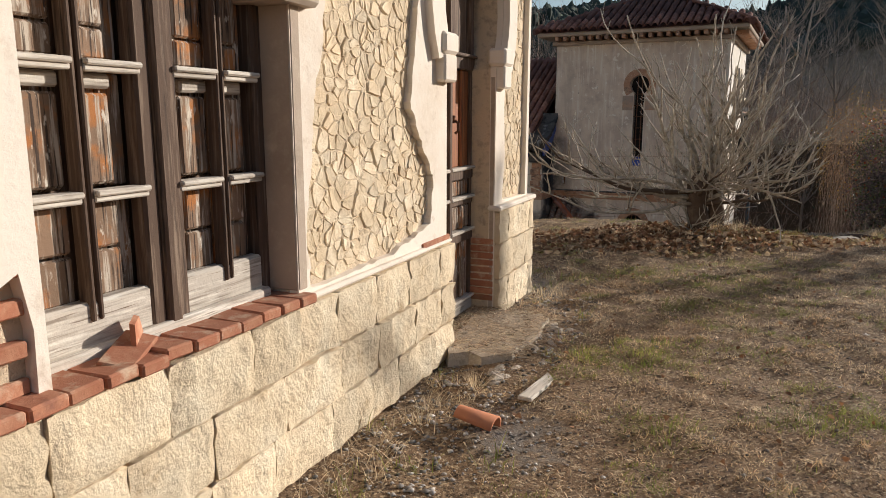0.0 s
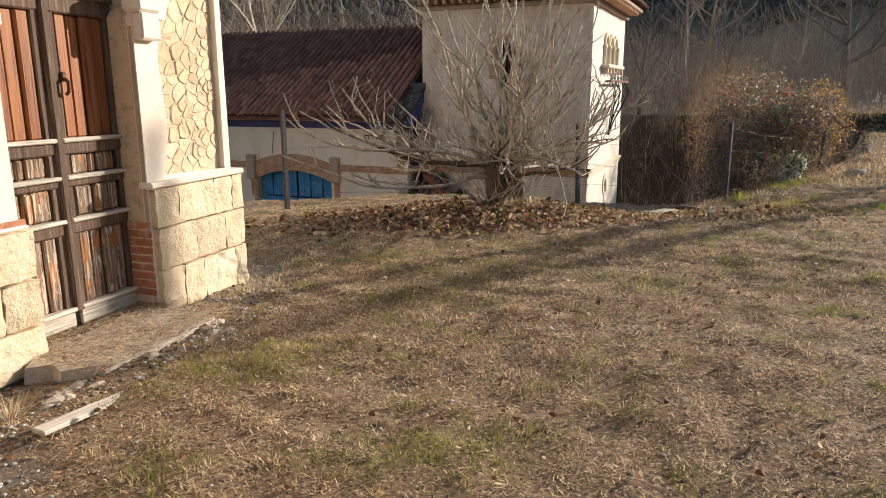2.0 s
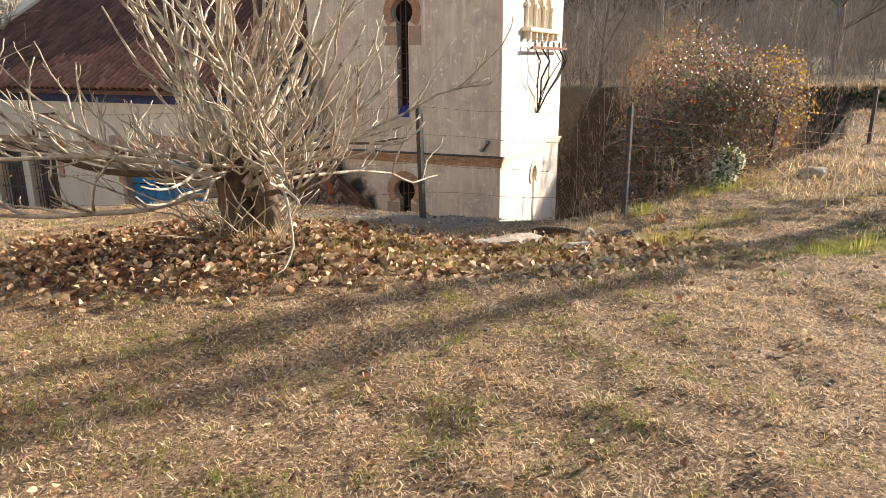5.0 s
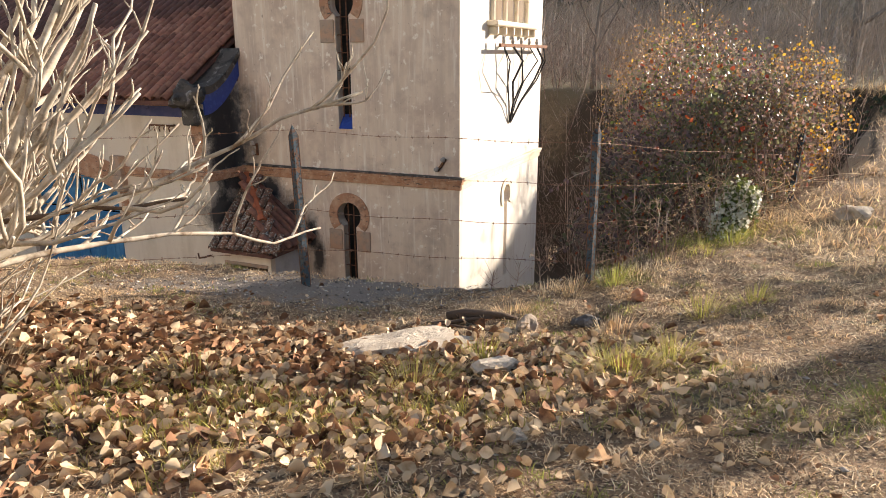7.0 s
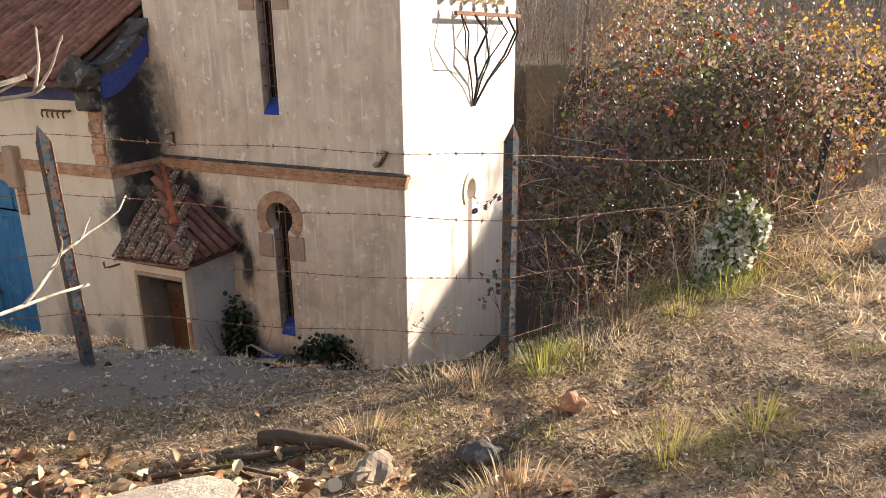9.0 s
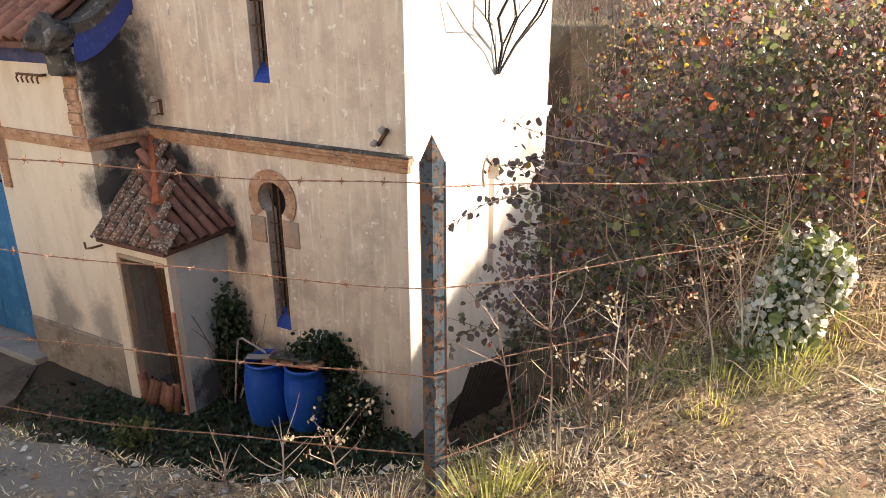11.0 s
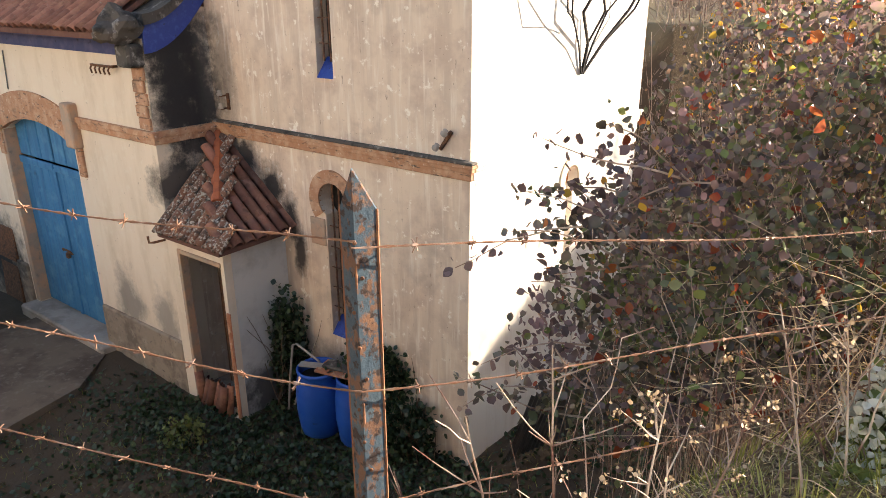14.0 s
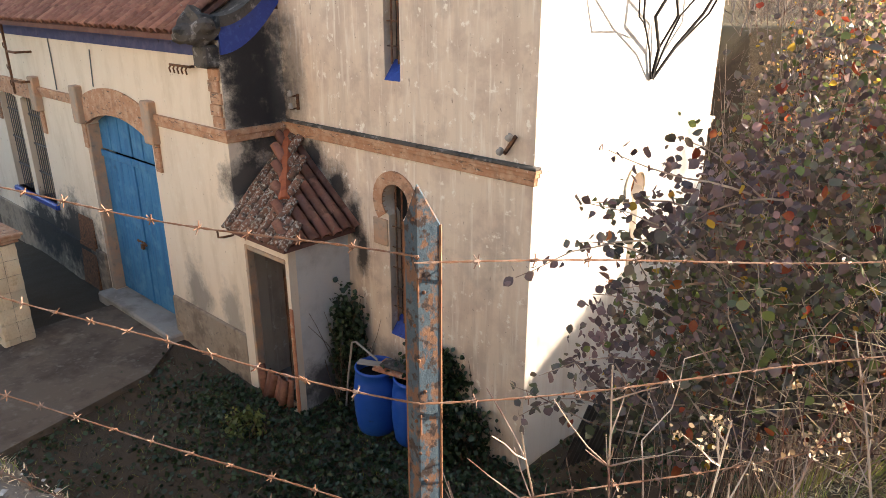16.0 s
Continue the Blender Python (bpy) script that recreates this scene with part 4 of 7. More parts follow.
def tower():
    rng = random.Random(21)
    t = thing("tower", TOWER, "square rendered tower with brick string course and tiled hip roof", "tower")
    base, top, w, d = -4.7, 3.24, 4.24, 4.40
    slit_hi, slit_lo = horseshoe(-2.06, 2.22, 0.235, 0.13, 0.21), horseshoe(-2.06, -1.28, 0.235, 0.13, -3.14)
    part("front_wall", Geo().prism([(-w, base), (0, base), (0, top), (-w, top)], [slit_hi, slit_lo, [(-2.30, -4.1), (-2.05, -4.1), (-2.05, -3.6), (-2.30, -3.6)]][:2], 0, 0.40), PLASTER_TOWER, t)
    arches = []
    for k in (-1, 0, 1):
        cx = 2.3 + k * 0.62
        arches.append([(cx - 0.2, 1.95), (cx + 0.2, 1.95)] + arc(cx, 2.42, 0.21, -15, 195, 10))
    low = horseshoe(2.3, -1.15, 0.18, 0.09, -2.75)
    part("side_wall", Geo().prism([(0.004, base), (d, base), (d, top), (0.004, top)], arches + [low], -0.004, 0.40, SIDE), PLASTER_SUN_TINT, t, "tower render tinted paler for the sunlight")
    part("back_wall", Geo().box(-w, -0.4, d - 0.4, d, base, top).box(-w, -w + 0.4, 0.4, d - 0.4, base, top), PLASTER_TOWER, t)
    # Added near-black slabs, unseen, that darken the tower's inside.
    part("floor_plate", Geo().box(-w + 0.41, -0.41, 0.41, d - 0.41, 0.9, 1.1).box(-w + 0.41, -0.41, 0.41, d - 0.41, 3.0, 3.2), NEAR_BLACK, t)
    # String course with its mouldings.
    for z0, z1, o in ((-0.69, -0.60, 0.035), (-0.60, -0.55, 0.060), (-0.55, -0.51, 0.085)):
        part("string_course", Geo().box(-w, o, -o, 0.02, z0, z1, 0.008), BAND, t, "weathered brick string course")
    part("drip_edge", Geo().box(-w, 0.088, -0.092, 0.02, -0.509, -0.478, 0.01), LICHEN_STONE, t, "blackened upper edge of the string course")
    # The same course round the corner, tinted pale for the sun on it.
    for z0, z1, o in ((-0.69, -0.60, 0.035), (-0.60, -0.55, 0.060), (-0.55, -0.51, 0.085)):
        part("string_course", Geo().box(-0.02, o + 0.003, 0.02, d, z0, z1, 0.008), BAND_SUN_TINT, t)
    keyhole_window(t, -2.06, 2.22, 0.40)
    keyhole_window(t, -2.06, -1.28, -2.95)
    surround = Geo().prism(arc(2.3, -1.15, 0.31, -40, 220, 18) + arc(2.3, -1.15, 0.19, 225, -45, 18), [], -0.03, 0.03, SIDE)
    part("slit_surround", surround, BAND_SUN_TINT, t)
    part("slit_shutter", Geo().prism(horseshoe(2.3, -1.15, 0.19, 0.10, -2.75), [], 0.12, 0.14, SIDE), WOOD_RED, t)
    # Triple window on the sunny side, its brick in the sunlit tint.
    g = Geo().box(1.15, 3.45, -0.20, 0.05, 1.86, 1.95, 0.02, SIDE)
    part("balcony_sill", g, BAND_SUN_TINT, t, "projecting brick sill")
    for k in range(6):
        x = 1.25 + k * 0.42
        part("bracket", Geo().box(x, x + 0.10, -0.16, 0.02, 1.72, 1.865, 0.02, SIDE), BAND_SUN_TINT, t)
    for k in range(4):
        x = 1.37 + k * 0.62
        part("colonnette", Geo().tube([SIDE @ Vector((x, -0.03, 1.95)), SIDE @ Vector((x, -0.03, 2.35))], 0.05, 8).box(x - 0.08, x + 0.08, -0.09, 0.03, 2.34, 2.42, 0.01, SIDE), BAND_SUN_TINT, t)
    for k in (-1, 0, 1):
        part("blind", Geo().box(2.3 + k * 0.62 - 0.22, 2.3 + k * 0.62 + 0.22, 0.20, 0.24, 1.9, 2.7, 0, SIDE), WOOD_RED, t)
        part("arch_moulding", Geo().prism(arc(2.3 + k * 0.62, 2.42, 0.30, 0, 180, 14) + arc(2.3 + k * 0.62, 2.42, 0.22, 180, 0, 14), [], -0.05, 0.02, SIDE), BAND_SUN_TINT, t)
    # Cornice on small corbels, then the roof.
    g = Geo().box(-w - 0.10, 0.10, -0.10, d + 0.10, top, top + 0.10, 0.02).box(-w - 0.42, 0.42, -0.42, d + 0.42, top + 0.20, top + 0.30, 0.02)
    part("cornice", g, PLASTER_JAMB, t, "rendered cornice")
    corbel = tidy(Geo().box(-0.05, 0.05, -0.30, 0.0, 0.0, 0.11, 0.015).mesh("corbel", BAND))
    for k in range(20):
        piece("corbel", corbel, t, pose(-w + 0.1 + k * 0.213, -0.08, top + 0.095))
        piece("corbel", corbel, t, pose(0.08, 0.1 + k * 0.22, top + 0.095, 0, 0, 90))
    e, h = 0.48, 1.15
    x0, x1, y0, y1, zt = -w - e, e, -e, d + e, top + 0.30
    g = Geo().add([(x0, y0, zt), (x1, y0, zt), (x1, y1, zt), (x0, y1, zt), (-w / 2, d / 2, zt + h)], [(0, 1, 4), (1, 2, 4), (2, 3, 4), (3, 0, 4), (0, 3, 2, 1)])
    roof = part("roof", g, TERRACOTTA_REST, t, "shallow hip roof of clay tiles")
    half, run = (x1 - x0) / 2, (y1 - y0) / 2
    pitch_deg = math.degrees(math.atan2(h, run))
    long = math.hypot(h, run)
    sides = ((pose(x0, y0, zt, pitch_deg), 2 * half), (pose(x1, y0, zt, 0, 0, 90) @ pose(0, 0, 0, pitch_deg), 2 * run))
    for k, (m, width) in enumerate(sides):
        tile_field(roof, "roof_tile", m, 0, long, width, rng, lambda x, y: y, 55 if k == 0 else 45, TERRACOTTA, trim=lambda x, y, width=width: abs(x - width / 2) < width / 2 * (1 - y / long) + 0.02)
    g = Geo()
    for cx, cy in ((x0, y0), (x1, y0), (x1, y1)):
        g.tube([(cx, cy, zt + 0.03), (-w / 2, d / 2, zt + h + 0.06)], 0.085, 8)
    part("hip_ridge", g, TERRACOTTA_REST, roof)
    return t


def insulator_bracket(m, label, scale=1.0):
    b = thing("insulator_bracket", m, label, "bracket")
    part("bar", Geo().box(-0.02, 0.02, -0.03, 0.0, -0.18 * scale, 0.18 * scale, 0.004), RUST, b)
    for z in (-0.14, 0.14):
        part("arm", Geo().tube([(0, 0, z * scale), (0, -0.14, z * scale)], 0.012, 6), RUST, b)
        part("insulator", Geo().lathe([(0.0, 0.0), (0.035, 0.005), (0.04, 0.03), (0.025, 0.05), (0.03, 0.07), (0.0, 0.085)], 10, pose(0, -0.14, z * scale)), CONCRETE, b, "white porcelain insulator", True)
    return b


def wing():
    rng = random.Random(31)
    t = thing("house_wing", TOWER, "long low cream-rendered wing with tiled roof and blue painted frieze", "house")
    y, x0, x1, base, top, back = -0.95, -15.0, -4.24, -4.7, 0.62, 6.0
    door = [(-8.80, -4.20), (-6.44, -4.20)] + arc(-7.62, -3.52, 2.82, 65.3, 114.7, 14)
    pane1 = [(-13.25, -2.9), (-12.25, -2.9), (-12.25, -0.86)] + [(-12.75, -0.74)] + [(-13.25, -0.86)]
    pane2 = [(-12.02, -2.9), (-11.05, -2.9), (-11.05, -0.86)] + [(-11.53, -0.74)] + [(-12.02, -0.86)]
    part("front_wall", Geo().prism([(x0, base), (x1, base), (x1, top), (x0, top)], [door, pane1, pane2], y, y + 0.40), PLASTER_WING, t)
    part("return_wall", Geo().box(x1 - 0.40, x1 - 0.002, y + 0.40, 0.0, base, top + 0.35), PLASTER_TOWER, t, "mould-blackened return wall")
    gable = [(-0.95, base), (back, base), (back, top), (2.5, 2.95), (-0.95, top)]
    end = pose(x0, 0, 0, 0, 0, 90)
    part("gable_wall", Geo().prism([(p, z) for p, z in gable], [], -0.4, 0.0, end), PLASTER_WING, t)
    part("back_wall", Geo().box(x0, x1, back - 0.3, back, base, top), PLASTER_WING, t)
    # Near-black sheet in place of the wing's unlit rooms.
    part("inner_wall", Geo().box(x0 + 0.4, x1 - 0.4, 1.2, 1.3, base, top), NEAR_BLACK, t)
    # Plinth, string course, frieze, quoins.
    part("plinth", Geo().box(x0, -8.98, y - 0.05, y + 0.02, base, -3.45, 0.015).box(-6.40, x1 + 0.004, y - 0.05, y + 0.02, base, -3.52, 0.015), STONE_GREY, t, "grey stone plinth")
    for a, b in ((x0, -13.4), (-10.9, -9.0), (-6.20, x1)):
        part("string_course", Geo().box(a, b + (0.03 if b == x1 else 0), y - 0.035, y + 0.02, -0.69, -0.60, 0.008).box(a, b + (0.06 if b == x1 else 0), y - 0.06, y + 0.02, -0.60, -0.52, 0.008), BAND, t, "brick string course")
    part("string_course", Geo().box(x1 - 0.01, x1 + 0.035, y + 0.02, -0.03, -0.69, -0.60, 0.008).box(x1 - 0.01, x1 + 0.06, y + 0.02, -0.06, -0.60, -0.52, 0.008), BAND, t)
    part("frieze", Geo().box(x0, x1 - 0.25, y - 0.015, y + 0.02, 0.40, 0.585), BLUE_STRIPE, t, "faded blue painted frieze")
    part("eave_moulding", Geo().box(x0, x1 - 0.25, y - 0.10, y + 0.02, 0.585, 0.64, 0.012).box(x0, x1 - 0.25, y - 0.18, y + 0.02, 0.64, 0.69, 0.012), BAND, t, "brick eaves moulding")
    brick = tidy(Geo().box(-0.13, 0.13, -0.03, 0.05, -0.075, 0.075, 0.01).mesh("quoin", BAND))
    for k in range(6):
        piece("quoin", brick, t, pose(x1 - 0.145 - 0.03 * (k % 2), y, -0.43 + k * 0.155))
    # Blue barn door under a shallow arch between stone keys.
    dr = new("barn_door")
    dr.parent = t
    dr.location = (-7.62, y + 0.18, -4.14)
    tagged(dr, "tall blue-painted double barn door, shut")
    for s in (-1, 1):
        for k in range(5):
            a = 0.01 + k * 0.237
            lo, hi = sorted((s * a, s * (a + 0.231)))
            part("plank", Geo().box(lo, hi, 0.0, 0.05, 0.02, 2.62, 0.006), BLUE_DOOR, dr)
        lo, hi = sorted((s * 0.02, s * 1.18))
        part("rail", Geo().box(lo, hi, -0.03, 0.01, 2.56, 2.68, 0.01), BLUE_DOOR, dr)
        for a, b in ((0.03, 0.40), (0.43, 0.78), (0.81, 1.17)):
            p0, p1 = sorted((s * a, s * b))
            part("top_panel", Geo().box(p0, p1, 0.005, 0.05, 2.70, 3.52, 0.012), BLUE_DOOR, dr)
    part("cover_strip", Geo().box(-0.04, 0.04, -0.025, 0.02, 0.02, 2.6, 0.008), BLUE_DOOR, dr)
    part("padlock", Geo().tube([(-0.14, -0.05, 1.18), (-0.14, -0.07, 1.22), (0.10, -0.07, 1.22), (0.14, -0.05, 1.16)], 0.018, 6).box(-0.03, 0.05, -0.09, -0.04, 1.08, 1.18, 0.01), RUST, dr, "rusty hasp and padlock")
    arch = arc(-7.62, -3.52, 3.24, 66.5, 113.5, 16) + arc(-7.62, -3.52, 2.80, 115.5, 64.5, 16)
    part("door_arch", Geo().prism(arch, [], y - 0.03, y + 0.05), BAND, t, "faded brick segmental arch")
    part("window_arch", Geo().prism([(-13.3, -0.80), (-11.0, -0.80), (-11.0, -0.55), (-11.5, -0.46), (-12.8, -0.46), (-13.3, -0.55)], [], y - 0.03, y + 0.05), BAND, t)
    for x in (-8.92, -6.28, -13.4, -10.88):
        part("key_stone", Geo().box(x - 0.13, x + 0.13, y - 0.13, y + 0.05, -0.98, -0.33, 0.02), TRIM, t, "projecting stone key")
        part("key_tail", Geo().box(x - 0.06, x + 0.10, y - 0.04, y + 0.03, -1.42, -0.985, 0.01), BAND, t)
    part("door_frame", Geo().box(-8.92, -8.79, y - 0.015, y + 0.3, -4.14, -0.99, 0.015), TRIM, t, "stone door jamb")
    part("threshold", Geo().box(-9.0, -6.2, y - 0.28, y + 0.25, -4.45, -4.15, 0.03), CONCRETE, t)
    for x0p, x1p in ((-13.25, -12.25), (-12.02, -11.05)):
        win = new("barred_window")
        win.parent = t
        win.location = ((x0p + x1p) / 2, y + 0.1, -2.9)
        tagged(win, "tall barred window with dark glass")
        half = (x1p - x0p) / 2
        part("shutter", Geo().box(-half, half, 0.20, 0.24, 0, 2.15), WOOD_DARK, win)
        for k in range(8):
            part("bar", Geo().tube([(-half + 0.08 + k * (2 * half - 0.16) / 7, 0, 0), (-half + 0.08 + k * (2 * half - 0.16) / 7, 0, 2.1)], 0.011, 5), GALVANISED, win)
        for z in (0.5, 1.1, 1.7):
            part("cross_bar", Geo().box(-half, half, -0.012, 0.012, z, z + 0.03), GALVANISED, win)
    part("window_sill", Geo().box(-13.35, -10.95, y - 0.08, y + 0.3, -3.02, -2.9, 0.02), BLUE_TILE, t)
    # Roof.
    ridge, eave = (2.5, 2.95), (y - 0.38, 0.62)
    slope = math.degrees(math.atan2(ridge[1] - eave[1], ridge[0] - eave[0]))
    long = math.hypot(ridge[1] - eave[1], ridge[0] - eave[0])
    xr = x1 - 0.30
    g = Geo().add([(x0, eave[0], eave[1]), (xr, eave[0], eave[1]), (xr, ridge[0], ridge[1]), (x0, ridge[0], ridge[1]), (x0, back + 0.3, 0.6), (xr, back + 0.3, 0.6), (x0, eave[0], eave[1] + 0.07), (xr, eave[0], eave[1] + 0.07), (xr, ridge[0], ridge[1] + 0.07), (x0, ridge[0], ridge[1] + 0.07), (x0, back + 0.3, 0.67), (xr, back + 0.3, 0.67)], [(0, 3, 2, 1), (3, 4, 5, 2), (6, 7, 8, 9), (9, 8, 11, 10), (0, 1, 7, 6), (4, 10, 11, 5), (0, 6, 9, 3), (3, 9, 10, 4), (1, 2, 8, 7), (2, 5, 11, 8)])
    roof = part("roof", g, TERRACOTTA_REST, t, "old clay tile roof")
    tile_field(roof, "roof_tile", pose(x0 + 0.1, eave[0], eave[1] + 0.07, slope), 0, long, xr - x0 - 0.25, rng, lambda x, yy: (10.2 - x) * 0.35 + yy, 290, TERRACOTTA)
    part("ridge_cap", Geo().tube([(x0, ridge[0], ridge[1] + 0.09), (xr, ridge[0], ridge[1] + 0.09)], 0.10, 8), TERRACOTTA_REST, roof)
    # Stepped gable coping.
    for k in range(7):
        g = Geo()
        a, b = k / 7, (k + 1) / 7
        ya, yb = eave[0] + a * (ridge[0] - eave[0]), eave[0] + b * (ridge[0] - eave[0])
        za, zb = eave[1] + a * (ridge[1] - eave[1]), eave[1] + b * (ridge[1] - eave[1])
        g.add([(x0 - 0.42, ya, za), (x0 + 0.06, ya, za), (x0 + 0.06, yb, zb), (x0 - 0.42, yb, zb), (x0 - 0.42, ya, za + 0.26), (x0 + 0.06, ya, za + 0.26), (x0 + 0.06, yb, zb + 0.26), (x0 - 0.42, yb, zb + 0.26)], [(0, 1, 5, 4), (1, 2, 6, 5), (2, 3, 7, 6), (3, 0, 4, 7), (4, 5, 6, 7), (0, 3, 2, 1)])
        part("coping_stone", g, PLASTER_WING, t)
    part("gable_finial", Geo().box(x0 - 0.45, x0 + 0.1, 0.6, 1.0, 1.9, 2.35, 0.03), PLASTER_WING, t)
    # Swept end of the wall: lichened stone, then a blue-tiled scroll that climbs to the tower.
    part("eave_corbel", Geo().box(x1 - 0.30, x1 + 0.0, y - 0.20, y + 0.04, 0.28, 0.56, 0.03), LICHEN_STONE, t)
    piece("eave_end_stone", rocky("eave_end_stone", LICHEN_STONE, rng, (0.46, 0.58, 0.44), 0.5, 3), t, pose(x1 - 0.18, y - 0.16, 0.76))
    n = 12
    for k in range(n):
        g, cap, q = Geo(), Geo(), []
        for s in (k / n, (k + 1) / n):
            yy, z = y + 0.02 + s * (-y - 0.02), 0.78 + 0.62 * s ** 1.8
            q.append((yy, z))
        (ya, za), (yb, zb) = q
        g.add([(x1 - 0.34, ya, za - 0.34), (x1 + 0.03, ya, za - 0.34), (x1 + 0.03, yb, zb - 0.34), (x1 - 0.34, yb, zb - 0.34), (x1 - 0.34, ya, za), (x1 + 0.03, ya, za), (x1 + 0.03, yb, zb), (x1 - 0.34, yb, zb)], [(0, 1, 5, 4), (1, 2, 6, 5), (2, 3, 7, 6), (3, 0, 4, 7), (4, 5, 6, 7), (0, 3, 2, 1)])
        cap.add([(x1 - 0.38, ya, za), (x1 + 0.08, ya, za), (x1 + 0.08, yb, zb), (x1 - 0.38, yb, zb), (x1 - 0.38, ya, za + 0.13), (x1 + 0.08, ya, za + 0.13), (x1 + 0.08, yb, zb + 0.13), (x1 - 0.38, yb, zb + 0.13)], [(0, 1, 5, 4), (1, 2, 6, 5), (2, 3, 7, 6), (3, 0, 4, 7), (4, 5, 6, 7), (0, 3, 2, 1)])
        part("frieze_tile", g, BLUE_TILE, t, "blue glazed tile")
        part("swept_coping", cap, LICHEN_STONE, t)
    return t


def porch():
    rng = random.Random(41)
    x0, x1, y0 = -4.22, -3.02, -1.0
    t = thing("porch", TOWER, "small corner porch with half-lichened clay tile roof and open doorway", "porch")
    part("front_wall", Geo().prism([(x0, -4.7), (x1, -4.7), (x1, -1.74), (x0, -1.74)], [[(-3.96, -4.30), (-3.09, -4.30), (-3.09, -2.07), (-3.96, -2.07)]], y0, y0 + 0.12), PLASTER_WING, t)
    part("side_wall", Geo().box(x1 - 0.12, x1 + 0.002, y0 + 0.12, 0.0, -4.7, -1.74), PLASTER_GREY, t, "grey rendered side wall")
    part("door_frame", Geo().box(-4.00, -3.94, y0 - 0.02, y0 + 0.10, -4.32, -2.03, 0.008).box(-3.94, -3.08, y0 - 0.02, y0 + 0.10, -2.09, -2.03, 0.008), TRIM, t, "grey wooden door frame")
    part("broken_edge", Geo().box(-3.085, -3.012, y0 - 0.015, y0 + 0.03, -4.3, -2.7, 0.02), BRICK, t, "bare brick edge")
    leaf = part("door_leaf", Geo().box(-3.99, -3.15, y0 + 0.55, y0 + 0.60, -4.3, -2.10, 0.01), WOOD_DARK, t, "brown plank door standing back")
    part("door_patch", Geo().box(-3.95, -3.18, y0 + 0.53, y0 + 0.552, -3.7, -2.65, 0.01), RUST, leaf)
    part("hook_rail", Geo().box(-3.95, -3.5, y0 + 0.46, y0 + 0.50, -2.42, -2.36, 0.006), WOOD_DARK, t)
    part("floor", Geo().box(x0, x1 - 0.12, y0 + 0.12, 0, -4.5, -4.31), CONCRETE, t)
    # Two tiled slopes fall from the inner corner.
    o, ze, za = 0.16, -1.79, -0.76
    apex, corner = Vector((x0 + 0.02, -0.02, za)), Vector((x1 + o, y0 - o, ze))
    lcorner, rcorner = Vector((x0 + 0.06, y0 - o, ze)), Vector((x1 + o, 0, ze))
    g = Geo().add([apex, lcorner, corner, rcorner, apex - Vector((0, 0, 0.06)), lcorner - Vector((0, 0, 0.06)), corner - Vector((0, 0, 0.06)), rcorner - Vector((0, 0, 0.06))], [(0, 1, 2), (0, 2, 3), (4, 6, 5), (4, 7, 6), (1, 5, 6, 2), (2, 6, 7, 3)])
    roof = part("roof", g, TERRACOTTA_REST, t)
    for a, b, m, name in ((lcorner, corner, LICHEN_TILE, "lichened_tile"), (corner, rcorner, TERRACOTTA, "roof_tile")):
        along = (b - a).normalized()
        foot = a + along * (apex - a).dot(along)
        up = (apex - foot).normalized()
        nor = along.cross(up)
        base = Matrix(((along.x, up.x, nor.x, a.x), (along.y, up.y, nor.y, a.y), (along.z, up.z, nor.z, a.z), (0, 0, 0, 1)))
        length, width, fx = (apex - foot).length, (b - a).length, (foot - a).length
        def ok(x, yy, length=length, width=width, fx=fx):
            s = yy / length
            return fx * s - 0.07 < x < width + (fx - width) * s + 0.07 and s < 0.97
        tile_field(roof, name, base, 0, length, width, rng, lambda x, yy: yy, 90, m, trim=ok, step=0.30, pitch=0.18)
    pts = [corner + (apex - corner) * s for s in (0, 1)]
    ridge = part("hip_ridge", Geo().tube([p + Vector((0, 0, 0.10)) for p in (pts[0] + (pts[1] - pts[0]) * 0.34, pts[1] - Vector((0, 0, 0.03)))], 0.085, 8), RIDGE_TILE, roof, "bright red hip tiles")
    part("hip_end", Geo().tube([p + Vector((0, 0, 0.05)) for p in (pts[0], pts[0] + (pts[1] - pts[0]) * 0.31)], 0.082, 8), LICHEN_TILE, roof)
    return t


tower()
wing()
porch()
insulator_bracket(TOWER @ pose(-0.30, 0, -0.30, 0, 35, 0), "rusty iron insulator bracket on the tower front", 0.7)
insulator_bracket(TOWER @ pose(-3.92, 0, -0.22), "small iron insulator bracket on the tower front", 0.6)


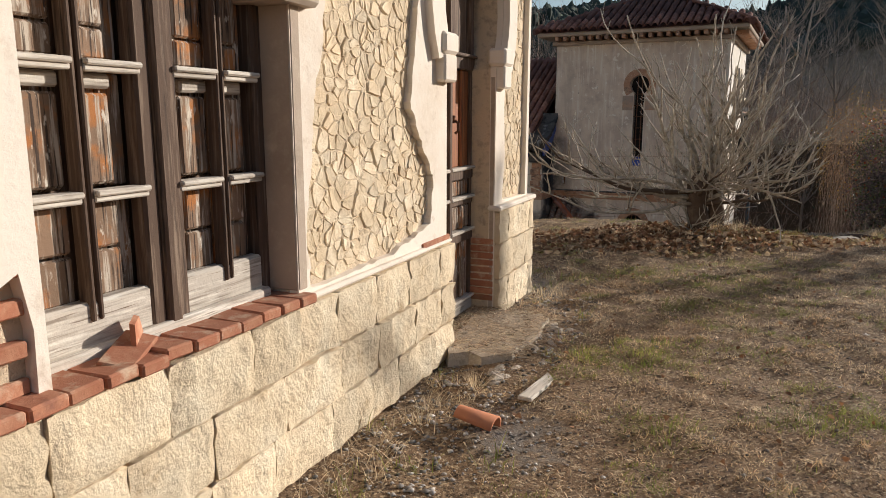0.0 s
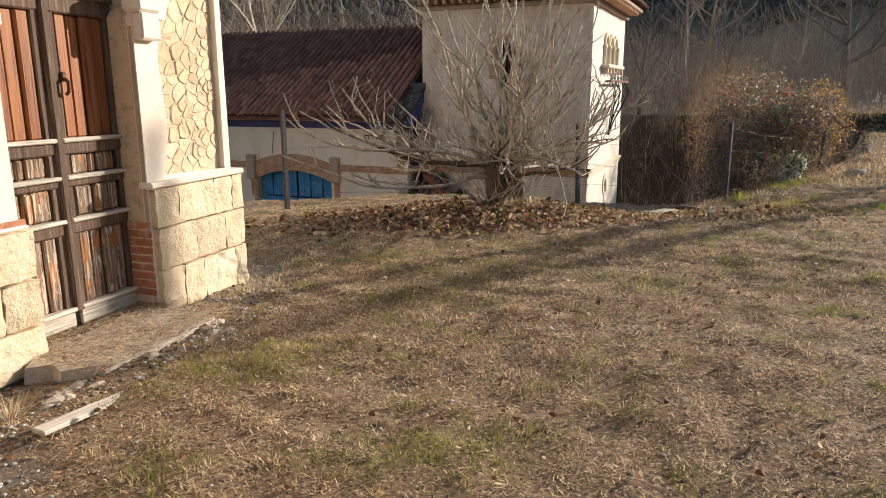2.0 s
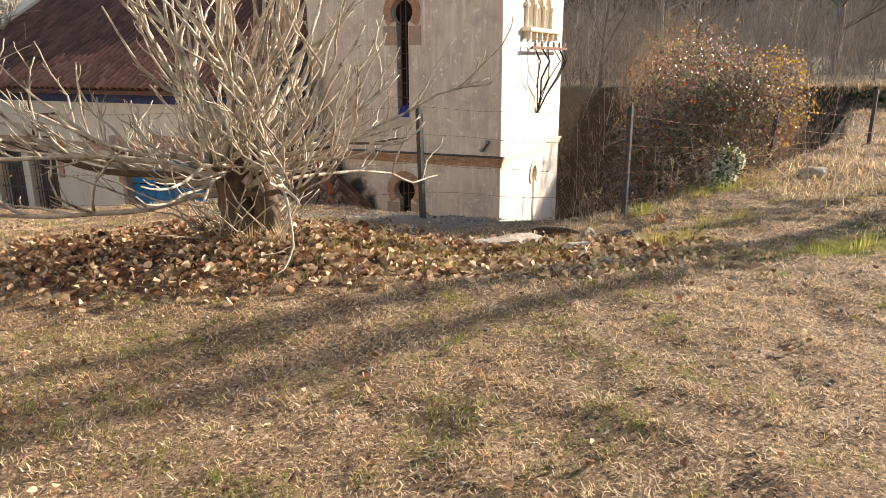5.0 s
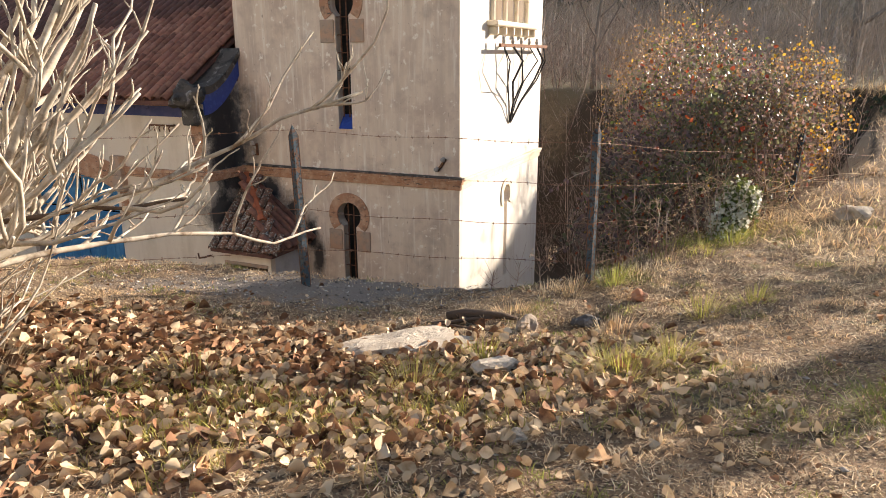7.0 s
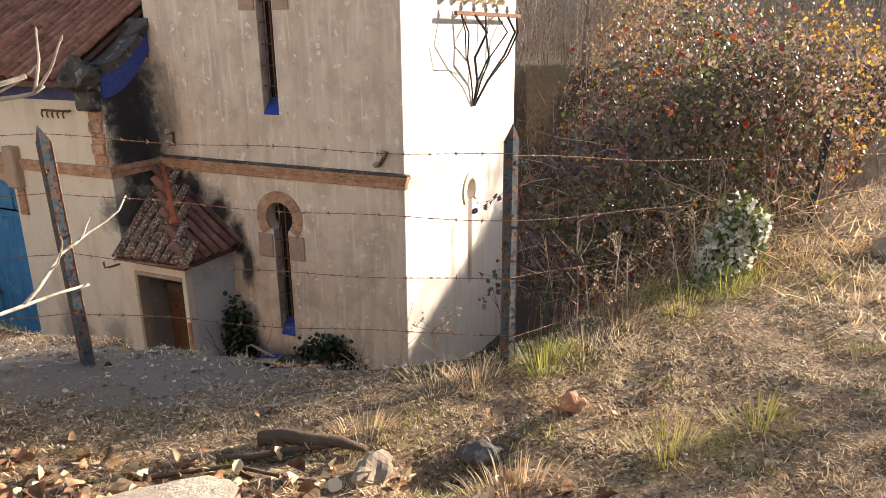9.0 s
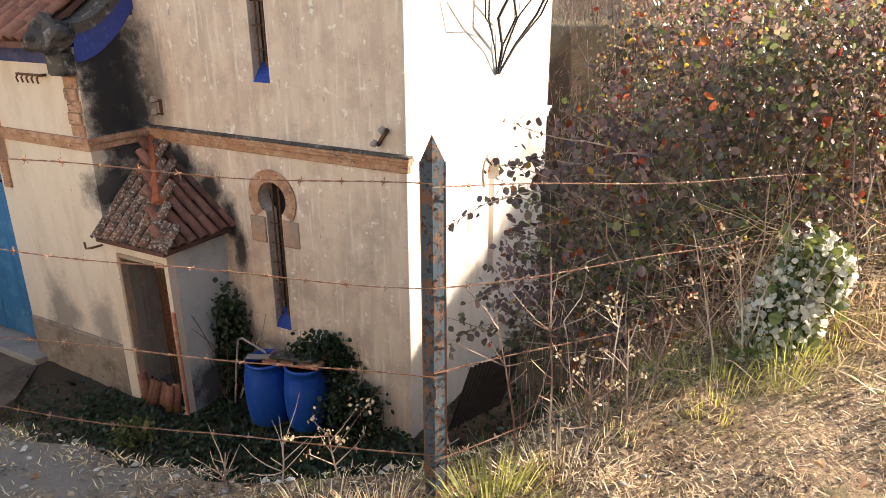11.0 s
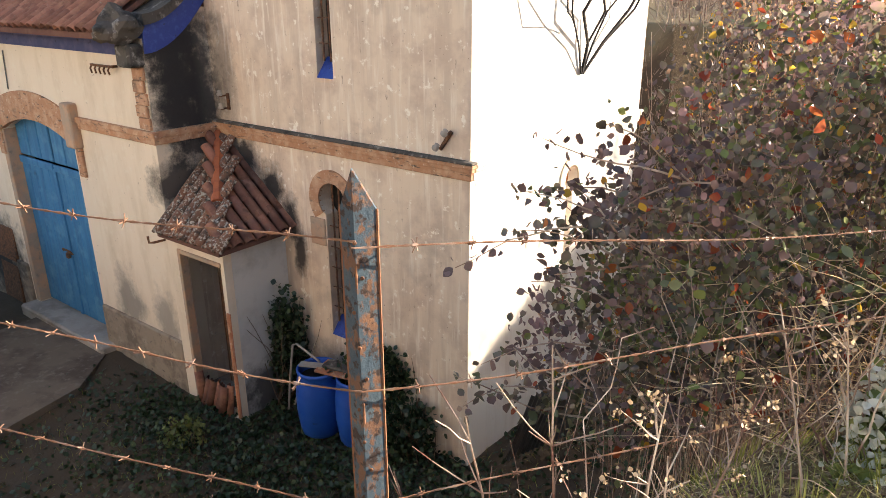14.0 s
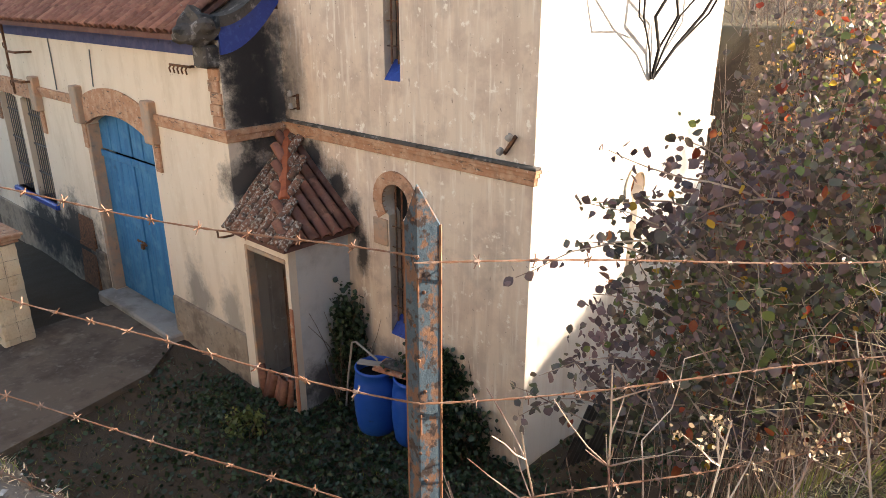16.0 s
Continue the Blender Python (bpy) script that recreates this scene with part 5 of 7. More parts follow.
# ---- before the old house ----
def doorstep():
    rng = random.Random(3)
    t = thing("doorstep", HOUSE @ pose(0.45, -0.16, -0.245), "broken concrete doorstep littered with straw and grit", "doorstep")
    g = Geo()
    n = 22
    rim = []
    for k in range(n):
        a = 2 * math.pi * k / n
        r = 1.0 + rng.uniform(-0.14, 0.14)
        rim.append((0.58 * r * max(-1, min(1, 1.25 * math.cos(a))), 0.30 * r * max(-1, min(1, 1.25 * math.sin(a)))))
    g.add([(x, y, 0.02 + rng.uniform(-0.01, 0.01)) for x, y in rim] + [(x * 1.06, y * 1.1, -0.22) for x, y in rim] + [(0, 0, 0.035)], [(k, n + k, n + (k + 1) % n, (k + 1) % n) for k in range(n)] + [(k, (k + 1) % n, 2 * n) for k in range(n)])
    part("slab", g, RUBBLE, t)
    for k in range(130):
        a, b = rng.uniform(-0.95, 0.80), rng.uniform(-0.52, -0.18)
        s = rng.uniform(0.04, 0.16)
        piece("rubble_stone", rocky("rubble_stone", RUBBLE, rng, (s, s * 0.8, s * 0.55), 0.35, 1), t, pose(a, b, -0.07 + rng.uniform(-0.06, 0.05), 0, 0, rng.uniform(0, 360)))
    for k in range(40):
        a, b = rng.uniform(-0.6, 0.6), rng.uniform(-0.35, 0.35)
        piece("rubble_stone", rocky("rubble_stone", RUBBLE, rng, (0.05, 0.04, 0.02), 0.3, 1), t, pose(a, b, 0.03, 0, 0, rng.uniform(0, 360)))


doorstep()
loose = thing("roof_tile", pose(0.19, 3.72, on_ground(0.19, 3.72) + 0.03, 8, 12, 62), "clean orange half-round clay tile lying on the grass", "tile")
ob = new("tile_body", barrel_tile("tile_body", NEW_TILE, 0.24, 0.075, 0.062, 0.013, 8))
ob.parent = loose
ob.location = (0, -0.12, 0)
plank = thing("plank", pose(0.62, 4.22, on_ground(0.62, 4.22) + 0.02, 2, 3, 62), "short grey weathered plank lying in the grass", "plank")
part("board", Geo().box(-0.28, 0.28, -0.045, 0.045, -0.012, 0.014, 0.006), WOOD_PALE, plank)
shard = thing("broken_tile", HOUSE @ pose(-2.86, 0.10, 0.60, 14, -8, 25), "broken red brick tile lying on the window ledge", "tile")
part("slab", Geo().box(-0.13, 0.13, -0.06, 0.06, 0.0, 0.022, 0.005), BRICK, shard)
part("upright_shard", Geo().add([(0.02, -0.02, 0.02), (0.14, 0.0, 0.02), (0.13, 0.02, 0.085), (0.03, 0.0, 0.10), (0.02, 0.0, 0.02), (0.14, 0.02, 0.02), (0.13, 0.04, 0.085), (0.03, 0.02, 0.10)], [(0, 1, 2, 3), (4, 7, 6, 5), (0, 3, 7, 4), (1, 5, 6, 2), (3, 2, 6, 7), (0, 4, 5, 1)]), BRICK, shard)


def boulder(x, y, size, label, seed, sink=0.3, m=None, turn=0):
    rng = random.Random(seed)
    s = tagged(new("rock", rocky("rock", m or RUBBLE, rng, size, 0.42, 3)), label, "rock")
    s.matrix_world = pose(x, y, on_ground(x, y) + size[2] * (0.5 - sink), 0, 0, turn)


boulder(5.82, 10.09, (0.74, 0.40, 0.13), "flat pale limestone slab half sunk among dead leaves", 1, 0.35, None, 22)
boulder(6.36, 9.54, (0.28, 0.15, 0.10), "small pale stone in the dry grass", 2, 0.35, None, 20)
boulder(6.66, 10.38, (0.20, 0.13, 0.14), "jagged lichen-spotted stone in dry grass", 3, 0.4, STONE_GREY, 60)
boulder(7.12, 10.56, (0.20, 0.14, 0.09), "dark broken stone beside a hollow", 4, 0.35, LICHEN_STONE)
boulder(7.53, 10.76, (0.12, 0.08, 0.10), "broken red brick lump lying in grass", 5, 0.2, BRICK)
boulder(6.28, 8.54, (0.09, 0.07, 0.05), "small white stone on the lawn", 6, 0.3)
boulder(10.1, 12.3, (0.34, 0.24, 0.16), "grey field stone beside the hedge", 7, 0.3)
for k, (x0, y0, x1, y1, r) in enumerate(((6.0, 10.55, 6.55, 10.62, 0.016), (6.15, 10.72, 6.62, 10.55, 0.035), (5.7, 10.5, 6.5, 10.35, 0.010), (3.0, 8.8, 3.5, 8.75, 0.022))):
    rng = random.Random(70 + k)
    pts = [(x0 + (x1 - x0) * s, y0 + (y1 - y0) * s + rng.uniform(-0.02, 0.02), on_ground(x0 + (x1 - x0) * s, y0 + (y1 - y0) * s) + r * 0.8 + 0.02 * math.sin(3 * s)) for s in (0, 0.25, 0.5, 0.75, 1)]
    tagged(new("fallen_branch", Geo().tube(pts, [r, r, r * 0.9, r * 0.7, r * 0.4], 7).mesh("fallen_branch", BARK_TRUNK, True)), "dead branch lying on leaf litter", "branch", "fallen branches")


# ---- fence ----
POSTS = [(0.65, 10.93, 1.10, 0, 0), (5.06, 11.52, 0.88, -1.5, 0), (7.316, 11.26, 0.89, -0.1, 0), (9.85, 13.0, 0.66, 4, 0), (12.6, 14.9, 0.9, 0, 0), (-4.5, 11.2, 1.1, 0, 0)]
LEVELS = ((0.74, 0.83, 0.40), (0.43, 0.55, 0.16), (0.12, 0.22, -0.02), (-0.18, -0.10, -0.22))


def fence_post(x, y, top, lean, turn):
    foot = on_ground(x, y)
    p = thing("fence_post", pose(x, y, foot - 0.25, 0, lean, turn), "pointed angle-iron fence post with flaking blue paint and rust", "fence post", "fence posts")
    h = top - foot + 0.25
    w, th, tip = 0.036, 0.006, 0.085
    for s, name, m in ((-1, "face", RUSTY_BLUE), (1, "rusted_face", RUSTY_BLUE)):
        x, y = s * w, 0.030
        g = Geo().add([(0, 0, 0), (x, y, 0), (x, y, h - tip), (0, 0, h), (0, th, 0), (x, y + th, 0), (x, y + th, h - tip), (0, th, h)], [(0, 1, 2, 3), (4, 7, 6, 5), (1, 5, 6, 2), (0, 4, 5, 1), (2, 6, 7, 3), (0, 3, 7, 4)])
        part(name, g, m, p)
        part("rust_edge", Geo().add([(x - s * 0.003, y - 0.001, 0), (x + s * 0.003, y, 0), (x + s * 0.003, y, h - tip), (x - s * 0.003, y - 0.001, h - tip), (x - s * 0.003, y + th, 0), (x + s * 0.003, y + th, 0), (x + s * 0.003, y + th, h - tip), (x - s * 0.003, y + th, h - tip)], [(0, 1, 2, 3), (4, 7, 6, 5), (1, 5, 6, 2), (0, 4, 5, 1), (2, 6, 7, 3), (0, 3, 7, 4)]), RUST_EDGE, p, "orange rusted edge")
    rivet = tidy(Geo().lathe([(0.0045, 0), (0.004, 0.003), (0.0, 0.004)], 6, pose(0, 0, 0, 90)).mesh("rivet", RUST))
    for k in range(int(h / 0.075)):
        piece("rivet", rivet, p, pose(0.010 * (k % 3 - 1), 0.0075 * abs(k % 3 - 1), h - 0.07 - k * 0.075))
    for k in range(3):
        part("slot", Geo().box(-0.002 + 0.002 * k, 0.002 + 0.002 * k, -0.003, 0.004, h - 0.24 - 0.31 * k, h - 0.19 - 0.31 * k, 0.001), RUST, p)


for post in POSTS:
    fence_post(*post)


def wire_run(a, b, za, zb, sag, rng, name="barbed_wire"):
    length = math.hypot(b[0] - a[0], b[1] - a[1])
    w = thing(name, pose(a[0], a[1], za), "rusty twisted barbed wire strand between the posts", "wire", "barbed wire strands")
    n = max(24, int(length / 0.035))
    for phase in (0, math.pi):
        pts = []
        for k in range(n + 1):
            s = k / n
            turn = s * length / 0.09 * 2 * math.pi + phase
            wob = 0.012 * math.sin(9 * s + za * 7)
            pts.append(((b[0] - a[0]) * s + 0.0018 * math.cos(turn), (b[1] - a[1]) * s + wob, (zb - za) * s - sag * 4 * s * (1 - s) + 0.0018 * math.sin(turn) + 0.008 * math.sin(13 * s + za * 9)))
        part("strand", Geo().tube(pts, 0.0016, 4), WIRE, w, fix=False)
    for k in range(1, int(length / 0.125)):
        s = k * 0.125 / length
        wob = 0.012 * math.sin(9 * s + za * 7)
        c = Vector(((b[0] - a[0]) * s, (b[1] - a[1]) * s + wob, (zb - za) * s - sag * 4 * s * (1 - s) + 0.008 * math.sin(13 * s + za * 9)))
        g = Geo()
        along = Vector((b[0] - a[0], b[1] - a[1], 0)).normalized()
        for _ in range(2):
            d = Vector((rng.uniform(-1, 1), rng.uniform(-1, 1), rng.uniform(-1, 1)))
            d = (d - along * d.dot(along) * 0.7).normalized() * 0.016
            g.tube([c - d, c + along * 0.003, c + d], 0.0014, 4)
        g.tube([c - along * 0.006, c + along * 0.006], 0.0042, 5)
        part("barb", g, WIRE, w, fix=False)


rng = random.Random(8)
line = [POSTS[5], POSTS[0], POSTS[1], POSTS[2], POSTS[3], POSTS[4]]
for (ax, ay, *_), (bx, by, *_) in zip(line[1:-1], line[2:]):
    for level in LEVELS:
        za = level[1] if ax < 6 else level[0]
        zb = level[1] if bx < 6 else level[0] if bx < 8 else level[2]
        wire_run((ax, ay - 0.012), (bx, by - 0.012), za, zb, rng.uniform(0.01, 0.05), rng)


# ---- yard below ----
def barrel(x, y, label, lid):
    b = thing("barrel", pose(x, y, -4.31), label, "barrel", "blue barrels")
    prof = [(0.0, 0.0), (0.235, 0.0), (0.26, 0.03), (0.285, 0.20), (0.298, 0.34), (0.300, 0.36), (0.299, 0.38), (0.302, 0.48), (0.299, 0.58), (0.300, 0.60), (0.297, 0.62), (0.28, 0.78), (0.262, 0.88), (0.272, 0.89), (0.275, 0.93), (0.255, 0.94), (0.245, 0.90), (0.24, 0.5)]
    part("body", Geo().lathe(prof, 28), BARREL_BLUE, b, smooth=True)
    part("water", Geo().lathe([(0.0, 0.80), (0.245, 0.80)], 20), NEAR_BLACK, b)
    if lid:
        part("rim_board", Geo().box(-0.24, 0.16, -0.06, 0.05, 0.945, 0.975, 0.006), CONCRETE, b, "white board across the rim")


b1, b2 = TOWER @ Vector((-2.02, -0.47, 0)), TOWER @ Vector((-1.46, -0.32, 0))
barrel(b1.x, b1.y, "tall blue plastic barrel with a white board across its rim", True)
barrel(b2.x, b2.y, "tall blue plastic barrel under an old board", False)
board = thing("board", TOWER @ pose(-1.55, -0.36, -3.35, 3, -4, 8), "weathered reddish board lying across a barrel", "board")
part("plank", Geo().box(-0.45, 0.42, -0.16, 0.14, 0.0, 0.04, 0.008), BRICK, board)
part("debris", Geo().box(-0.38, 0.30, -0.10, 0.10, 0.04, 0.09, 0.03), LICHEN_STONE, board)
for k, (x, y, a, l) in enumerate(((-2.75, -0.3, 16, 1.0), (-2.9, -0.25, 22, 0.9), (-2.6, -0.2, -12, 1.2), (-0.8, -0.25, 10, 0.8), (-0.95, -0.3, 18, 0.9), (-0.65, -0.2, 4, 0.7))):
    s = thing("stick", TOWER @ pose(x, y, -4.3, -12, a, 0), "old wooden stick leaning against the tower wall", "stick", "sticks by the wall")
    part("shaft", Geo().tube([(0, 0, 0), (0.02, 0, l * 0.5), (0, 0.01, l)], [0.02, 0.018, 0.014], 6), BARK_TRUNK if k % 2 else BARK_FIG, s)
pipe = thing("bent_pipe", TOWER @ pose(-2.7, -0.45, -4.3), "bent pale pipe standing beside the barrels", "pipe")
part("pipe", Geo().tube([(0, 0, 0), (0.1, 0, 0.6), (0.2, 0, 1.08), (0.28, 0, 1.12), (0.7, 0, 1.0)], 0.015, 6), CONCRETE, pipe)
for k in range(7):
    x, a = -3.86 + 0.10 * k, rng.uniform(-14, 14)
    tl = thing("stacked_tile", TOWER @ pose(x, -0.98 - 0.03 * (k % 3), -4.31, 82, a, rng.uniform(-20, 20)), "old clay tile propped in the porch doorway", "tile", "tiles in the porch doorway")
    ob = new("tile_body", bpy.data.meshes.get("stacked_tile_body") or barrel_tile("stacked_tile_body", TERRACOTTA, 0.44))
    ob.parent = tl
sheet = thing("corrugated_sheet", TOWER @ pose(0.55, 0.75, -4.2, 20, 0, 70), "grey corrugated sheet leaning in the weeds", "sheet")
g = Geo()
n = 40
vs = [(-0.5 + k * 0.025, 0.018 * math.sin(k * 0.025 / 0.076 * 2 * math.pi), z) for z in (0, 1.2) for k in range(n + 1)]
vs += [(x, y + 0.003, z) for x, y, z in vs]
fs = [(k, k + 1, n + 2 + k, n + 1 + k) for k in range(n)] + [(2 * (n + 1) + k, 3 * (n + 1) + k, 3 * (n + 1) + k + 1, 2 * (n + 1) + k + 1) for k in range(n)]
part("panel", g.add(vs, fs), GALVANISED, sheet, fix=False)

path = thing("concrete_path", Matrix.Identity(4), "damp worn concrete drive up to the barn door", "path", kind="structure")
g = Geo()
quad = [(-3.2, 14.6), (0.35, 15.6), (0.95, 17.9), (0.72, 18.85), (-1.3, 19.85), (-2.6, 17.2)]
g.add([(x, y, -4.245) for x, y in quad] + [(x, y, -4.5) for x, y in quad], [tuple(range(6))] + [(k, 6 + k, 6 + (k + 1) % 6, (k + 1) % 6) for k in range(6)])
part("slab", g, DRIVE, path)

pier = thing("garden_wall", TOWER @ pose(-8.3, -2.9, -4.4, 0, 0, 4), "low squared-stone garden wall with a tiled top", "wall")
part("core", Geo().box(-3.0, 0.25, -0.22, 0.22, 0, 1.85), STONE_GREY, pier)
wr = random.Random(77)
for r in range(7):
    x = 0.27
    while x > -1.6:
        w = wr.choice((0.24, 0.32, 0.40))
        piece("block", (ashlar(w, 0.255, wr)), pier, pose(x - w / 2, -0.235, 0.13 + r * 0.262))
        x -= w + 0.008
    for k in range(2):
        piece("block", (ashlar(0.22, 0.255, wr)), pier, pose(0.265, -0.11 + 0.23 * k, 0.13 + r * 0.262, 0, 0, 90))
for k in range(3):
    part("cap_course", Geo().box(-3.05, 0.30 + 0.03 * k, -0.28 - 0.03 * k, 0.28 + 0.03 * k, 1.85 + 0.055 * k, 1.90 + 0.055 * k, 0.012), BAND, pier)
rusty = thing("rusty_door", TOWER @ pose(-9.7, -1.02, -4.3, -4, 0, 0), "rusty brown sheet door leaning on the wing wall", "door")
part("leaf", Geo().box(-0.35, 0.35, -0.03, 0.03, 0, 1.75, 0.01), RUST, rusty)
part("rail", Geo().box(-0.35, 0.35, -0.05, -0.028, 0.8, 0.88, 0.008), RUST, rusty)


# ---- ironwork and cables on the walls ----
def power_bracket():
    b = thing("wire_bracket", TOWER @ SIDE @ pose(2.4, 0, 1.55), "iron wall bracket with insulators and slack cables", "bracket")
    part("crossbar", Geo().box(-1.2, 1.6, -0.24, -0.20, -0.03, 0.03, 0.006), RUST, b)
    for x in (-0.6, 0.9):
        part("arm", Geo().box(x - 0.02, x + 0.02, -0.21, 0.0, -0.02, 0.02, 0.004), RUST, b)
    for k in range(6):
        x = -1.0 + k * 0.48
        part("insulator", Geo().lathe([(0.012, 0), (0.03, 0.03), (0.035, 0.06), (0.02, 0.08), (0.026, 0.11), (0, 0.13)], 10, pose(x, -0.22, 0.02)), CONCRETE, b, "porcelain insulator", True)
        drop = [(x, -0.22, 0.0), (x + 0.30 * math.sin(k * 2.3), -0.34, -0.26), (x * 0.75 + 0.16 * math.sin(k * 3.7), -0.22, -0.62), (x * 0.30 + 0.10 * math.sin(k * 1.9), -0.10, -1.0), (-0.05 + 0.012 * k, -0.03, -1.36)]
        pts = []
        for i in range(17):
            s = i / 16 * 4
            j = min(3, int(s))
            p, q = Vector(drop[j]), Vector(drop[j + 1])
            u = s - j
            pts.append(p.lerp(q, u * u * (3 - 2 * u)))
        part("cable", Geo().tube(pts, (0.012, 0.020, 0.015)[k % 3], 5), NEAR_BLACK, b, "black slack cable", fix=False)
    part("cable", Geo().tube([(-1.0, -0.2, 0.05), (-1.15, -0.35, -0.25), (-1.05, -0.32, -0.6), (-0.7, -0.2, -0.68), (-0.45, -0.12, -0.8)], 0.010, 5), NEAR_BLACK, b, fix=False)


power_bracket()


def side_bracket(x, z, label):
    b = thing("insulator_rack", TOWER @ pose(x, -0.95, z), label, "bracket")
    part("upright", Geo().box(-0.02, 0.02, -0.30, -0.26, -0.65, 0.65, 0.005), RUST, b)
    for dz in (-0.42, 0.12):
        part("arm", Geo().box(-0.02, 0.50, -0.30, -0.26, dz, dz + 0.04, 0.005).box(0.44, 0.48, -0.29, 0.0, dz, dz + 0.04, 0.005), RUST, b)
    for dz in (-0.5, -0.2, 0.2, 0.5):
        part("hook", Geo().tube([(0, -0.28, dz), (-0.10, -0.28, dz), (-0.14, -0.28, dz + 0.05), (-0.12, -0.28, dz + 0.09)], 0.010, 5), RUST, b)


side_bracket(-11.3, -0.02, "tall rusty iron insulator rack on the wing wall")
rail = thing("hook_rail", TOWER @ pose(-5.1, -0.95, 0.24), "row of small iron hooks on the wing wall", "bracket")
part("bar", Geo().box(-0.28, 0.28, -0.10, -0.07, 0, 0.03, 0.004).box(0.2, 0.23, -0.10, 0, 0, 0.03), RUST, rail)
for k in range(5):
    part("hook", Geo().tube([(-0.24 + k * 0.11, -0.09, 0.02), (-0.26 + k * 0.11, -0.11, -0.03), (-0.25 + k * 0.11, -0.10, -0.09)], 0.012, 5), RUST, rail)
hook = thing("wall_hook", TOWER @ pose(-4.35, -1.0, -2.0), "iron wall hook by the porch eave", "hook")
part("shank", Geo().tube([(0, 0.05, 0), (-0.02, -0.1, 0.0), (-0.12, -0.12, -0.02), (-0.13, -0.12, 0.07)], 0.016, 6), RUST, hook)
for x, zs in ((-9.9, (0.40, 0.1, -0.5)), (-8.2, (0.3, 0.0, -0.3))):
    c = thing("wall_cable", TOWER @ pose(x, -0.965, 0), "thin grey cable running down the wing wall", "cable", "wall cables")
    part("cable", Geo().tube([(0.05 * math.sin(7 * z), 0, z) for z in zs], 0.010, 5), GALVANISED, c, fix=False)


# ---- plants ----
def quick_mesh(name, verts, faces, material, smooth=False):
    """A mesh from arrays: verts (n, 3), faces (m, 3 or 4)."""
    verts, faces = np.asarray(verts, np.float32), np.asarray(faces, np.int32)
    me = bpy.data.meshes.new(name)
    n, k = faces.shape
    me.vertices.add(len(verts))
    me.vertices.foreach_set("co", verts.ravel())
    me.loops.add(n * k)
    me.loops.foreach_set("vertex_index", faces.ravel())
    me.polygons.add(n)
    me.polygons.foreach_set("loop_start", np.arange(0, n * k, k, dtype=np.int32))
    me.polygons.foreach_set("loop_total", np.full(n, k, np.int32))
    me.update(calc_edges=True)
    me.materials.append(material)
    if smooth:
        me.shade_smooth()
    return me


def frames(n, r, tilt_low, tilt_high):
    """Random upright-ish directions and a side vector for each."""
    turn = r.uniform(0, 2 * np.pi, n)
    tilt = np.radians(r.uniform(tilt_low, tilt_high, n))
    d = np.stack([np.sin(tilt) * np.cos(turn), np.sin(tilt) * np.sin(turn), np.cos(tilt)], -1)
    s = np.stack([-np.sin(turn), np.cos(turn), np.zeros(n)], -1)
    return d, s, turn


def blades(name, foot, length, width, tilt, material, seed, droop=0.5):
    """Grass blades, each a bent tapering strip."""
    r = np.random.RandomState(seed)
    n = len(foot)
    d, s, turn = frames(n, r, *tilt)
    ln = r.uniform(length[0], length[1], n)[:, None]
    w = r.uniform(width[0], width[1], n)[:, None]
    fall = np.stack([np.cos(turn) * 0.5, np.sin(turn) * 0.5, -np.ones(n)], -1) * ln * droop * r.uniform(0.2, 1.0, (n, 1))
    mid = foot + d * ln * 0.55 + fall * 0.22
    tip = foot + d * ln + fall * 0.8
    tip[:, 2] = np.maximum(tip[:, 2], foot[:, 2] + 0.004)
    v = np.stack([foot - s * w, foot + s * w, mid - s * w * 0.8, mid + s * w * 0.8, tip], 1).reshape(-1, 3)
    k = np.arange(n)[:, None] * 5
    f = np.concatenate([k + np.array([[0, 1, 3]]), k + np.array([[0, 3, 2]]), k + np.array([[2, 3, 4]])], 1).reshape(-1, 3)
    return quick_mesh(name, v, f, material)


def leaves(name, at, size, material, seed, tilt=(0, 180), curl=0.25, round_=0.45):
    """Folded oval leaves along random directions."""
    r = np.random.RandomState(seed)
    n = len(at)
    d, s, _ = frames(n, r, *tilt)
    roll = r.uniform(0, 2 * np.pi, n)[:, None]
    up = np.cross(d, s)
    s, up = s * np.cos(roll) + up * np.sin(roll), up * np.cos(roll) - s * np.sin(roll)
    ln = r.uniform(size[0], size[1], n)[:, None]
    wd = ln * round_ * r.uniform(0.8, 1.2, (n, 1))
    lift = up * ln * curl * r.uniform(-0.3, 1.2, (n, 1))
    rim = [(0.0, 0.0, 0.0), (0.16, 0.62, 0.55), (0.42, 1.0, 1.0), (0.70, 0.80, 0.85), (1.0, 0.0, 0.1)]
    spine = [at + d * ln * u for u in (0.0, 0.42, 1.0)]
    left = [at + d * ln * u - s * wd * w + lift * h for u, w, h in rim[1:4]]
    right = [at + d * ln * u + s * wd * w + lift * h for u, w, h in rim[1:4]]
    v = np.stack([spine[0], spine[1], spine[2], *left, *right], 1).reshape(-1, 3)
    k = np.arange(n)[:, None] * 9
    f = np.concatenate([k + np.array([t]) for t in ((0, 1, 3), (3, 1, 4), (4, 1, 5), (5, 1, 2), (0, 6, 1), (6, 7, 1), (7, 8, 1), (8, 2, 1))], 1).reshape(-1, 3)
    return quick_mesh(name, v, f, material)


def stuff(name, me, label, category, parent=None):
    ob = new(name, me)
    if parent:
        ob.parent = parent
        ob["kind"] = "stuff"
        return ob
    return tagged(ob, label, category, kind="stuff")


def place(x, y, lift=0.0):
    return np.stack([x, y, rough_ground(x, y) + lift], -1)


